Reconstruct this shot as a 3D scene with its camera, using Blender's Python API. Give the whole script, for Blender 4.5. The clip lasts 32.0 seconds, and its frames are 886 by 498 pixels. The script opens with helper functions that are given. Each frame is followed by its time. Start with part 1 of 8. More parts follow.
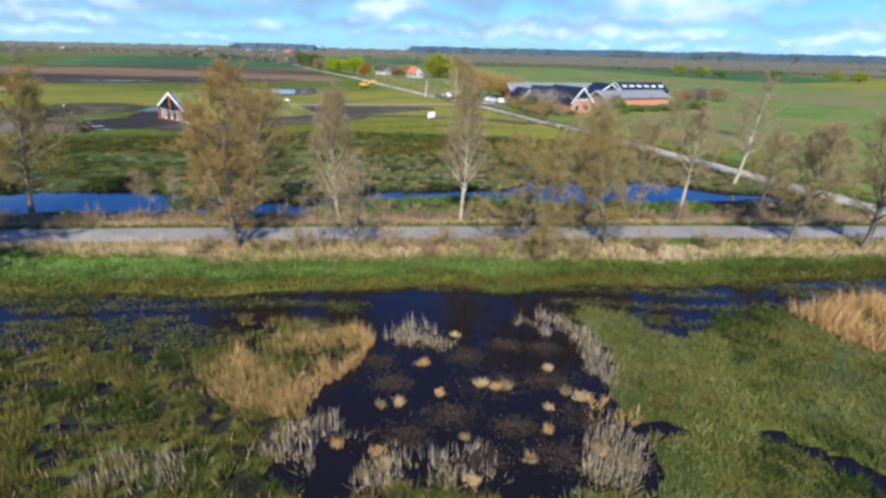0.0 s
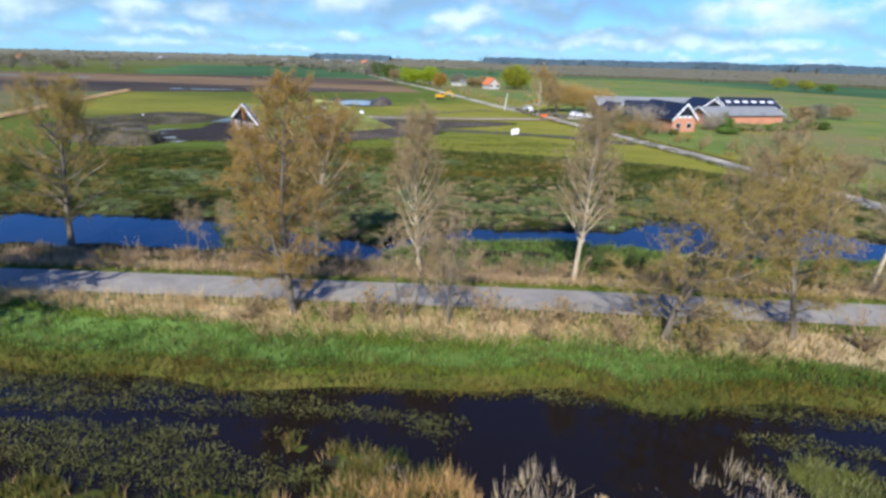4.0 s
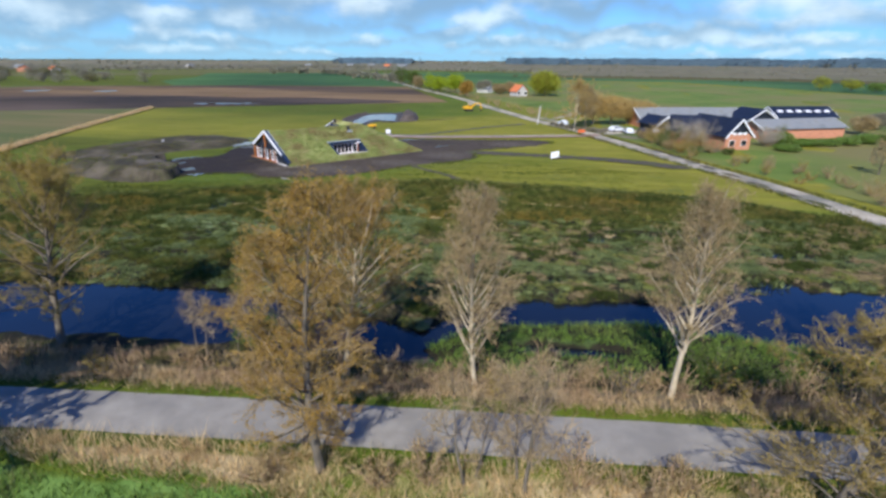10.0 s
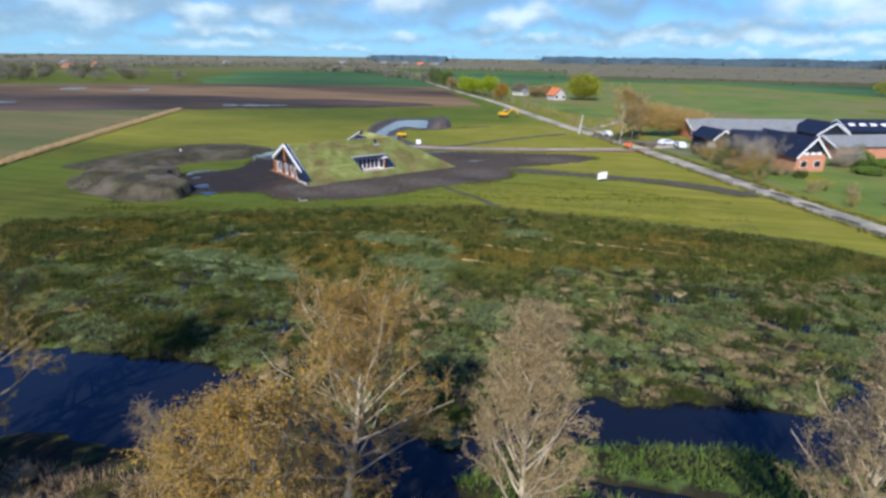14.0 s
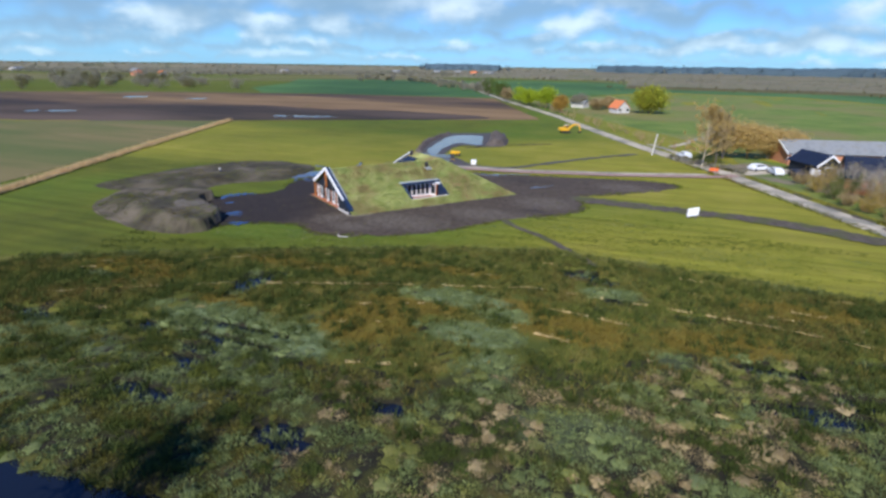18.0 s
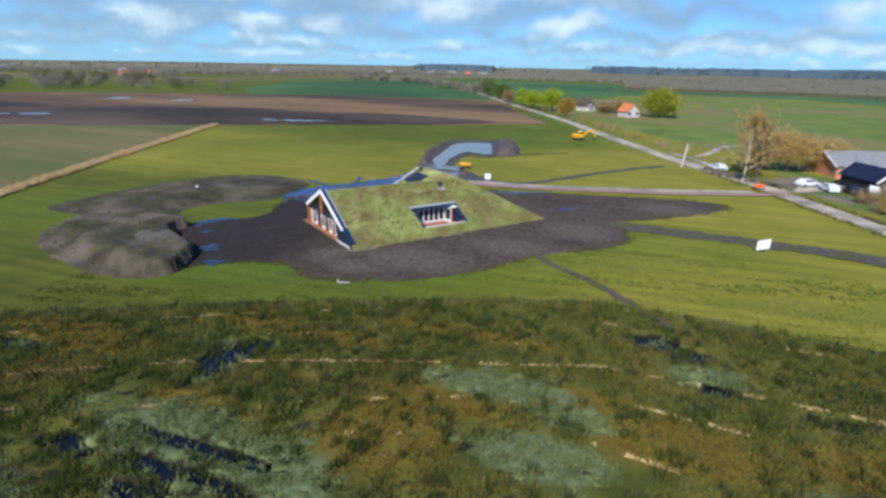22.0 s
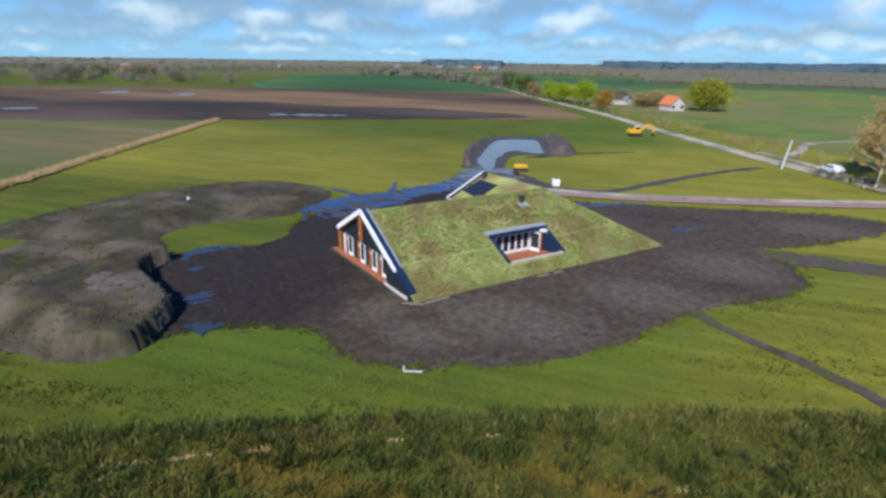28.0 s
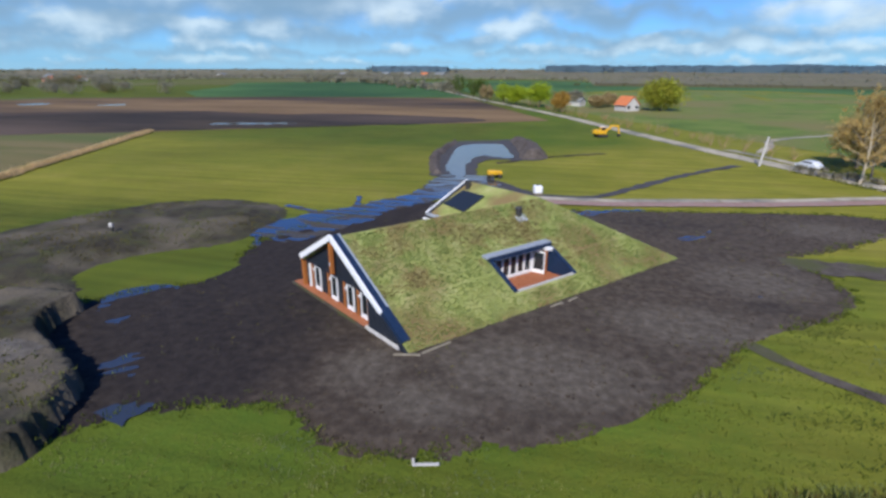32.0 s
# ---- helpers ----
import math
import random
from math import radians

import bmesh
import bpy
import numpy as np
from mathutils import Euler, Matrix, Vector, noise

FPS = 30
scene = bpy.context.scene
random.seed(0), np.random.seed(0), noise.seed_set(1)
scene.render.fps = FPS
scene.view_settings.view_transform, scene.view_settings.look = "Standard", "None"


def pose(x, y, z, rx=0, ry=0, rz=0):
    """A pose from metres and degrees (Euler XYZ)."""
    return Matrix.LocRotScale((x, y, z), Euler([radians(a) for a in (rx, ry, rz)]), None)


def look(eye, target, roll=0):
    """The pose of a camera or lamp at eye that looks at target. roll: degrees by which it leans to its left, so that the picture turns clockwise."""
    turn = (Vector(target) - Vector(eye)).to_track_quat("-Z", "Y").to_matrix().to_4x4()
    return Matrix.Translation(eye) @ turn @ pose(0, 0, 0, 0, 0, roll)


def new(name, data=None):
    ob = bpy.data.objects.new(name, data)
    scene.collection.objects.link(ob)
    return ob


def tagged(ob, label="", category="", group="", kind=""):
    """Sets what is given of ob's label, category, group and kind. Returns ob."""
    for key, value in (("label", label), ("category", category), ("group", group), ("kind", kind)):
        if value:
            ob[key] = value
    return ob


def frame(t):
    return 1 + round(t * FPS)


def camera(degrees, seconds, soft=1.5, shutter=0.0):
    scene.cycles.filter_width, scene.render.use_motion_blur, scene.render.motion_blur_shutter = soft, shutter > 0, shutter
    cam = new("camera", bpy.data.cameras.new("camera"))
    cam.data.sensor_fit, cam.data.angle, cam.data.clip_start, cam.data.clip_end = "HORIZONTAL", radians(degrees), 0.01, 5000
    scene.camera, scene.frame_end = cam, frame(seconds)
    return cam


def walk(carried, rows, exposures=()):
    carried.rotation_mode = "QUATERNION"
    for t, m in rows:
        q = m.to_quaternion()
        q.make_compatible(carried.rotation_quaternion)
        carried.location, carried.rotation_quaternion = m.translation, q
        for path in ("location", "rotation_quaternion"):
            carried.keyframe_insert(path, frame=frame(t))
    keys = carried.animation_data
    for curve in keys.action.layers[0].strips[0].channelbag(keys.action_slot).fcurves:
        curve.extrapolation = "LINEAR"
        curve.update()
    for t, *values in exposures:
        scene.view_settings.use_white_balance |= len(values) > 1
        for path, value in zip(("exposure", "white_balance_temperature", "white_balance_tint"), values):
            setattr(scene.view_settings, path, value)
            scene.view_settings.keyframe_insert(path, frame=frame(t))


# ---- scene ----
cam = camera(80.5, 32.0, soft=2.9)
PATH = [
    (0, (1.972, -2.452, 15.183), (1.957, -0.584, 14.47), 1.3),
    (0.5, (1.646, -1.163, 15.155), (1.594, 0.705, 14.442), 1.4),
    (1, (1.31, 0.097, 15.15), (1.22, 1.964, 14.437), 1.4),
    (1.5, (0.966, 1.409, 15.162), (0.833, 3.273, 14.448), 1.3),
    (2, (0.556, 2.764, 15.165), (0.383, 4.625, 14.454), 1.3),
    (2.5, (0.122, 4.181, 15.068), (-0.091, 6.04, 14.361), 1.3),
    (3, (-0.397, 5.553, 15.053), (-0.636, 7.411, 14.353), 1.5),
    (3.5, (-0.941, 6.947, 15.026), (-1.192, 8.806, 14.333), 1.5),
    (5.5, (-3.251, 12.381, 15.168), (-3.523, 14.248, 14.504), 1.4),
    (6, (-3.71, 13.451, 15.294), (-4.005, 15.311, 14.623), 1.1),
    (6.5, (-4.12, 14.153, 15.625), (-4.443, 16.01, 14.955), 1.3),
    (7, (-4.366, 14.618, 15.908), (-4.714, 16.471, 15.243), 1.1),
    (7.5, (-4.601, 14.958, 16.17), (-4.968, 16.81, 15.511), 1.0),
    (8, (-4.707, 15.191, 16.445), (-5.088, 17.042, 15.79), 1.0),
    (8.5, (-4.767, 15.352, 16.906), (-5.152, 17.202, 16.251), 0.9),
    (9, (-4.862, 15.73, 17.321), (-5.238, 17.58, 16.662), 0.7),
    (9.5, (-5.001, 16.388, 17.769), (-5.361, 18.238, 17.1), 0.5),
    (10, (-5.147, 17.141, 18.347), (-5.489, 18.989, 17.664), 0.3),
    (10.5, (-5.311, 18.063, 18.896), (-5.638, 19.909, 18.2), 0.2),
    (11, (-5.538, 19.186, 19.112), (-5.852, 21.035, 18.416), 0.3),
    (11.5, (-5.835, 20.2, 19.485), (-6.133, 22.05, 18.785), 0.4),
    (12, (-6.18, 21.482, 19.783), (-6.465, 23.333, 19.083), 0.4),
    (12.5, (-6.529, 22.735, 19.982), (-6.819, 24.588, 19.288), 0.5),
    (13, (-6.903, 24.36, 19.941), (-7.231, 26.209, 19.253), 0.4),
    (13.5, (-7.279, 25.749, 20.021), (-7.668, 27.586, 19.331), 0.6),
    (14, (-7.684, 27.149, 20.169), (-8.132, 28.971, 19.477), 0.7),
    (14.5, (-8.081, 28.475, 20.32), (-8.583, 30.283, 19.627), 0.7),
    (15, (-8.523, 29.91, 20.443), (-9.06, 31.71, 19.755), 0.7),
    (15.5, (-8.981, 31.362, 20.546), (-9.549, 33.153, 19.859), 0.6),
    (17.5, (-11.653, 37.282, 20.806), (-12.275, 39.059, 20.13), 0.8),
    (18, (-12.485, 38.838, 20.923), (-13.105, 40.618, 20.256), 0.8),
    (18.5, (-13.436, 40.392, 20.958), (-14.053, 42.176, 20.298), 0.8),
    (19, (-14.248, 41.873, 20.983), (-14.863, 43.658, 20.324), 0.8),
    (19.5, (-15.157, 43.338, 21.234), (-15.765, 45.125, 20.573), 0.7),
    (20, (-16.206, 44.808, 21.221), (-16.805, 46.596, 20.556), 0.8),
    (20.5, (-17.131, 46.429, 21.342), (-17.729, 48.216, 20.671), 0.9),
    (21, (-18.215, 47.969, 21.331), (-18.809, 49.758, 20.663), 0.9),
    (21.5, (-19.282, 49.534, 21.233), (-19.875, 51.323, 20.564), 1.0),
    (22, (-20.323, 51.027, 21.109), (-20.918, 52.816, 20.443), 1.0),
    (22.5, (-21.411, 52.573, 20.967), (-22.011, 54.358, 20.295), 0.9),
    (23, (-22.528, 54.036, 20.78), (-23.137, 55.819, 20.108), 1.0),
    (23.5, (-23.667, 55.537, 20.575), (-24.288, 57.315, 19.9), 1.0),
    (24, (-24.819, 56.878, 20.352), (-25.455, 58.65, 19.675), 1.1),
    (24.5, (-26.151, 58.533, 19.996), (-26.802, 60.299, 19.319), 1.2),
    (25, (-27.357, 59.909, 19.673), (-28.021, 61.673, 19.004), 1.3),
    (25.5, (-28.523, 61.244, 19.292), (-29.197, 63.004, 18.624), 1.3),
    (26, (-29.589, 62.494, 19.036), (-30.267, 64.252, 18.366), 1.3),
    (26.5, (-30.801, 63.901, 18.83), (-31.469, 65.661, 18.155), 1.3),
    (28.5, (-35.709, 69.944, 18.08), (-36.314, 71.725, 17.399), 0.7),
    (29, (-36.86, 71.428, 18.041), (-37.476, 73.202, 17.353), 0.5),
    (29.5, (-37.856, 72.736, 17.914), (-38.478, 74.509, 17.23), 0.2),
    (30, (-38.561, 73.708, 17.738), (-39.172, 75.486, 17.055), 0.2),
    (30.5, (-39.141, 74.431, 17.512), (-39.729, 76.218, 16.831), 0.2),
    (31, (-39.554, 74.936, 17.195), (-40.111, 76.733, 16.517), 0.4),
    (31.5, (-39.763, 75.373, 16.932), (-40.263, 77.189, 16.261), 0.3),
    (32, (-40.029, 75.932, 16.836), (-40.472, 77.769, 16.18), 0.0),
]
walk(cam, [(t, look(eye, target, roll)) for t, eye, target, roll in PATH], [(0, 0.50), (3.5, 0.52), (6.5, 0.30), (12, 0.28), (15, 0.34), (20, 0.33), (23.5, 0.26), (26, 0.27), (29, 0.16), (32, 0.12)])

# ---------------------------------------------------------------- world and sun
SUN_AZ = radians(183)      # compass-like: where the sun stands, 180 is straight behind the start
SUN_EL = radians(40.5)
to_sun = Vector((math.sin(SUN_AZ) * math.cos(SUN_EL), math.cos(SUN_AZ) * math.cos(SUN_EL), math.sin(SUN_EL)))
sun = new("sun", bpy.data.lights.new("sun", "SUN"))
sun.data.energy, sun.data.angle, sun.data.color = 4.8, radians(0.6), (1.0, 0.965, 0.91)
sun.matrix_world = look((0, 0, 60), Vector((0, 0, 60)) - to_sun)


def link(nt, a, b):
    nt.links.new(a, b)


def make_world():
    w = bpy.data.worlds.new("sky")
    scene.world = w
    w.use_nodes = True
    nt = w.node_tree
    nt.nodes.clear()
    N = nt.nodes.new
    out, bg = N("ShaderNodeOutputWorld"), N("ShaderNodeBackground")
    sky = N("ShaderNodeTexSky")
    sky.sky_type, sky.sun_disc = "NISHITA", False
    sky.sun_elevation, sky.sun_rotation = SUN_EL, SUN_AZ
    sky.air_density, sky.dust_density, sky.ozone_density = 1.0, 0.2, 3.0
    tint = N("ShaderNodeMix")
    tint.data_type, tint.blend_type = "RGBA", "MULTIPLY"
    tint.inputs[0].default_value = 1.0
    tint.inputs[7].default_value = (0.36, 0.92, 1.95, 1)
    link(nt, sky.outputs[0], tint.inputs[6])
    # clouds: rows of cumulus with flat bases, the far ones low and small, the near ones high and wide
    geo, sep = N("ShaderNodeTexCoord"), N("ShaderNodeSeparateXYZ")
    link(nt, geo.outputs["Generated"], sep.inputs[0])
    high = sep.outputs[2]

    def calc(op, *args):
        n = N("ShaderNodeMath")
        n.operation = op
        for k, a in enumerate(args):
            if isinstance(a, (int, float)):
                n.inputs[k].default_value = a
            else:
                link(nt, a, n.inputs[k])
        return n.outputs[0]

    def ease(src, lo, hi, a=0.0, b=1.0):
        n = N("ShaderNodeMapRange")
        n.interpolation_type = "SMOOTHSTEP"
        for k, v in enumerate((lo, hi, a, b)):
            n.inputs[k + 1].default_value = v
        link(nt, src, n.inputs[0])
        return n.outputs[0]

    def blend(fac, a, b):
        n = N("ShaderNodeMix")
        n.data_type = "RGBA"
        for k, v in ((0, fac), (6, a), (7, b)):
            if isinstance(v, tuple):
                n.inputs[k].default_value = (*v, 1)
            else:
                link(nt, v, n.inputs[k])
        return n.outputs[2]

    def puffs(x, y, z, detail=6.0, rough=0.55):
        c, n = N("ShaderNodeCombineXYZ"), N("ShaderNodeTexNoise")
        link(nt, x, c.inputs[0]); link(nt, y, c.inputs[1])
        c.inputs[2].default_value = z
        n.inputs["Scale"].default_value, n.inputs["Detail"].default_value, n.inputs["Roughness"].default_value = 1.0, detail, rough
        link(nt, c.outputs[0], n.inputs["Vector"])
        return n.outputs[0]

    az = calc("ARCTAN2", sep.outputs[0], sep.outputs[1])
    # pale veil towards the horizon, with thin high cloud in it
    veil = calc("MULTIPLY", ease(high, 0.015, 0.15, 0.80, 0.0), ease(puffs(calc("MULTIPLY", az, 5.0), calc("MULTIPLY", high, 42.0), 3.7), 0.30, 0.66, 0.55, 1.0))
    col = blend(veil, tint.outputs[2], (4.2, 7.5, 10.2))
    east = ease(az, -0.05, 0.50)
    for base, thick, wide, bias, seed in ((0.005, 0.022, 13.0, 0.34, 2.0), (0.020, 0.034, 9.0, 0.44, 11.0), (0.040, 0.058, 5.4, 0.62, 23.0), (0.070, 0.090, 3.8, 0.80, 35.0), (0.112, 0.10, 3.2, 0.88, 41.4), (0.160, 0.090, 3.2, 0.40, 53.0)):
        x = calc("MULTIPLY", az, wide)
        n1 = puffs(x, calc("MULTIPLY", high, 0.6 / thick), seed)
        sag = puffs(calc("MULTIPLY", az, wide * 1.5), calc("MULTIPLY", az, 0.0), seed + 5.0, 3.0)
        t = calc("DIVIDE", calc("SUBTRACT", calc("SUBTRACT", high, base), calc("MULTIPLY", calc("SUBTRACT", sag, 0.5), thick * 1.7)), thick)
        dens = calc("SUBTRACT", calc("MULTIPLY_ADD", n1, 2.4, bias - 1.2), calc("MULTIPLY", calc("MAXIMUM", t, 0.0), 0.85))
        dens = calc("SUBTRACT", dens, calc("MULTIPLY", east, 0.12 if base < 0.05 else 0.45))
        dens = calc("ADD", dens, calc("MULTIPLY_ADD", puffs(calc("MULTIPLY", az, wide * 0.3), calc("MULTIPLY", high, 6.0), seed + 9.0, 2.0), 1.2, -0.6))
        cover = calc("MULTIPLY", ease(dens, -0.14, 0.30), ease(t, -0.22, 0.22))
        shade = ease(calc("ADD", calc("ADD", calc("MULTIPLY", t, 0.75), calc("MULTIPLY_ADD", n1, 2.3, -1.15)), calc("MULTIPLY_ADD", east, 0.34, -0.12)), 0.02, 0.62)
        dull = 0.85 * math.exp(-base / 0.025)
        low = tuple(v * (1 - dull) + w * dull for v, w in zip((2.9, 4.9, 7.2), (4.2, 7.1, 9.6)))
        top = tuple(v * (1 - dull) + w * dull for v, w in zip((9.2, 11.0, 12.2), (6.4, 9.0, 10.9)))
        col = blend(calc("MULTIPLY", cover, 0.92 - 0.3 * dull), col, blend(shade, low, top))
    # overhead the sky is mostly clear
    clear = ease(high, 0.17, 0.26)
    link(nt, blend(clear, col, tint.outputs[2]), bg.inputs[0])
    bg.inputs[1].default_value = 0.076
    link(nt, bg.outputs[0], out.inputs[0])


make_world()


# ---------------------------------------------------------------- materials
def material(name, colours, scale=3.0, rough=0.9, bump=0.3, bump_scale=None, metal=0.0, island=0.0, detail=4.0,
             big=None, big_scale=0.05, spec=0.2, stretch=(1, 1, 1), leafy=0.0):
    """Noise through a ramp of colours; a second, larger noise pulls towards the colour big; island varies single pieces."""
    m = bpy.data.materials.new(name)
    m.use_nodes = True
    nt = m.node_tree
    N = nt.nodes.new
    b = nt.nodes["Principled BSDF"]
    b.inputs["Roughness"].default_value, b.inputs["Metallic"].default_value = rough, metal
    b.inputs["Specular IOR Level"].default_value = spec
    tc, mp = N("ShaderNodeTexCoord"), N("ShaderNodeMapping")
    mp.inputs["Scale"].default_value = stretch
    link(nt, tc.outputs["Object"], mp.inputs[0])
    n = N("ShaderNodeTexNoise")
    n.inputs["Scale"].default_value, n.inputs["Detail"].default_value, n.inputs["Roughness"].default_value = scale, detail, 0.6
    link(nt, mp.outputs[0], n.inputs["Vector"])
    ramp = N("ShaderNodeValToRGB")
    e = ramp.color_ramp.elements
    while len(e) < len(colours):
        e.new(0.5)
    for k, c in enumerate(colours):
        e[k].position = 0.3 + 0.4 * k / max(1, len(colours) - 1)
        e[k].color = (*c, 1)
    link(nt, n.outputs[0], ramp.inputs[0])
    col = ramp.outputs[0]
    if big:
        n2 = N("ShaderNodeTexNoise")
        n2.inputs["Scale"].default_value, n2.inputs["Detail"].default_value = big_scale, 5
        link(nt, mp.outputs[0], n2.inputs["Vector"])
        r2 = N("ShaderNodeValToRGB")
        r2.color_ramp.elements[0].position, r2.color_ramp.elements[1].position = 0.45, 0.62
        link(nt, n2.outputs[0], r2.inputs[0])
        mx = N("ShaderNodeMix"); mx.data_type = "RGBA"
        link(nt, r2.outputs[0], mx.inputs[0]); link(nt, col, mx.inputs[6])
        mx.inputs[7].default_value = (*big, 1)
        col = mx.outputs[2]
    if island:
        gi = N("ShaderNodeNewGeometry")
        hsv = N("ShaderNodeHueSaturation")
        mr = N("ShaderNodeMapRange")
        mr.inputs[3].default_value, mr.inputs[4].default_value = 1 - island, 1 + island
        link(nt, gi.outputs["Random Per Island"], mr.inputs[0])
        link(nt, mr.outputs[0], hsv.inputs["Value"]); link(nt, col, hsv.inputs["Color"])
        col = hsv.outputs[0]
    link(nt, col, b.inputs["Base Color"])
    if leafy:
        # thin leaves let light through
        tl, ms = N("ShaderNodeBsdfTranslucent"), N("ShaderNodeMixShader")
        ms.inputs[0].default_value = leafy
        link(nt, col, tl.inputs[0])
        link(nt, b.outputs[0], ms.inputs[1]); link(nt, tl.outputs[0], ms.inputs[2])
        link(nt, ms.outputs[0], nt.nodes["Material Output"].inputs[0])
    if bump:
        nb = N("ShaderNodeTexNoise")
        nb.inputs["Scale"].default_value, nb.inputs["Detail"].default_value = bump_scale or scale * 3, 5
        link(nt, mp.outputs[0], nb.inputs["Vector"])
        bp = N("ShaderNodeBump")
        bp.inputs["Strength"].default_value, bp.inputs["Distance"].default_value = bump, 0.1
        link(nt, nb.outputs[0], bp.inputs["Height"]); link(nt, bp.outputs[0], b.inputs["Normal"])
    return m


def water_material(name, colour, rough=0.06, ripple=0.12, scale=2.5, ior=1.33):
    m = bpy.data.materials.new(name)
    m.use_nodes = True
    nt = m.node_tree
    b = nt.nodes["Principled BSDF"]
    b.inputs["Base Color"].default_value = (*colour, 1)
    b.inputs["Roughness"].default_value = rough
    b.inputs["Specular IOR Level"].default_value = 0.5
    b.inputs["IOR"].default_value = ior
    n = nt.nodes.new("ShaderNodeTexNoise")
    tc = nt.nodes.new("ShaderNodeTexCoord")
    link(nt, tc.outputs["Object"], n.inputs["Vector"])
    n.inputs["Scale"].default_value, n.inputs["Detail"].default_value = scale, 4
    bp = nt.nodes.new("ShaderNodeBump")
    bp.inputs["Strength"].default_value, bp.inputs["Distance"].default_value = ripple, 0.05
    link(nt, n.outputs[0], bp.inputs["Height"]); link(nt, bp.outputs[0], b.inputs["Normal"])
    return m


M = {}
M["water"] = water_material("dark_water", (0.007, 0.009, 0.013), rough=0.04, ripple=0.08, ior=1.45)
M["marshwater"] = water_material("brown_marsh_water", (0.009, 0.0065, 0.0055), rough=0.05, ripple=0.08)
M["puddle"] = water_material("rain_puddle", (0.034, 0.041, 0.053), rough=0.05, ripple=0.05, ior=1.6)
M["muddy"] = water_material("muddy_water", (0.10, 0.12, 0.13), rough=0.12)
M["road"] = material("worn_asphalt", [(0.235, 0.215, 0.185), (0.27, 0.25, 0.215), (0.30, 0.28, 0.24)], 1.2, 0.85, 0.15, 30, detail=8.0, big=(0.215, 0.20, 0.175), big_scale=0.35)
M["lane"] = material("pale_lane", [(0.30, 0.26, 0.19), (0.42, 0.37, 0.28), (0.50, 0.445, 0.345)], 0.8, 0.9, 0.15, 20, big=(0.20, 0.19, 0.15), big_scale=0.15)
M["soil"] = material("dark_peat_soil", [(0.025, 0.018, 0.013), (0.042, 0.031, 0.022), (0.070, 0.053, 0.037)], 1.3, 0.95, 0.9, 4.0, detail=8.0, big=(0.090, 0.070, 0.050), big_scale=0.14)
M["mound"] = material("spoil_heap", [(0.030, 0.025, 0.018), (0.050, 0.044, 0.028), (0.060, 0.062, 0.024)], 0.7, 0.95, 0.9, 4.0, detail=8.0, big=(0.115, 0.096, 0.068), big_scale=0.16)
# the big dark patches put cloud shade into the earth's colour
M["plough"] = material("ploughed_earth", [(0.115, 0.072, 0.034), (0.185, 0.118, 0.056), (0.23, 0.15, 0.070)], 0.05, 0.95, 0.5, 1.2, big=(0.034, 0.026, 0.022), big_scale=0.011, stretch=(0.30, 1, 1))
# darker earth tone that stands for a cloud's shadow
M["shadedearth"] = material("shaded_dark_earth", [(0.026, 0.020, 0.014), (0.040, 0.030, 0.021), (0.064, 0.046, 0.029)], 0.06, 0.95, 0.4, 1.2, detail=7.0, big=(0.10, 0.07, 0.05), big_scale=0.02, stretch=(0.4, 1, 1))
M["stubble"] = material("stubble_field", [(0.085, 0.098, 0.030), (0.150, 0.125, 0.048), (0.19, 0.145, 0.066)], 0.05, 0.95, 0.4, 1.5, detail=10.0, big=(0.075, 0.105, 0.026), big_scale=0.016, stretch=(0.35, 1.3, 1))
M["crop"] = material("young_crop", [(0.045, 0.105, 0.026), (0.062, 0.135, 0.035), (0.082, 0.155, 0.042)], 0.03, 0.9, 0.3, 2.0, big=(0.028, 0.075, 0.022), big_scale=0.006)
M["lawn_blade"] = material("meadow_blades", [(0.080, 0.112, 0.013), (0.115, 0.145, 0.018), (0.165, 0.165, 0.03)], 0.25, 0.9, 0, island=0.35, leafy=0.4)
M["pasture"] = material("green_pasture", [(0.075, 0.118, 0.020), (0.118, 0.172, 0.028), (0.175, 0.190, 0.046)], 0.07, 0.9, 0.4, 4.0, detail=10.0, big=(0.175, 0.155, 0.052), big_scale=0.022)
M["reedband"] = material("dry_reed_band", [(0.38, 0.28, 0.14), (0.48, 0.37, 0.20), (0.42, 0.33, 0.16)], 1.5, 0.95, 0.6, 6)
M["straw"] = material("dry_straw", [(0.46, 0.325, 0.16), (0.66, 0.49, 0.26), (0.55, 0.41, 0.205)], 0.4, 0.9, 0, island=0.35, leafy=0.4)
M["reed"] = material("dead_reed", [(0.46, 0.29, 0.115), (0.62, 0.40, 0.165), (0.54, 0.35, 0.14)], 0.4, 0.9, 0, island=0.4, leafy=0.4)
M["stalk"] = material("bleached_stalk", [(0.42, 0.33, 0.21), (0.64, 0.54, 0.39)], 0.6, 0.9, 0, island=0.4, leafy=0.3)
M["sedge"] = material("olive_sedge", [(0.068, 0.086, 0.017), (0.132, 0.152, 0.030), (0.20, 0.198, 0.050)], 0.30, 0.9, 0, island=0.4, detail=7.0, big=(0.15, 0.118, 0.032), big_scale=0.09, leafy=0.45)
M["grass"] = material("bank_grass", [(0.115, 0.195, 0.034), (0.165, 0.255, 0.050), (0.23, 0.285, 0.068)], 0.3, 0.9, 0, island=0.3, detail=7.0, leafy=0.45)
M["mat"] = material("marsh_mat", [(0.14, 0.16, 0.036), (0.225, 0.24, 0.062), (0.32, 0.30, 0.105)], 0.35, 0.9, 0, island=0.3, detail=7.0, big=(0.15, 0.19, 0.085), big_scale=0.15, leafy=0.45)
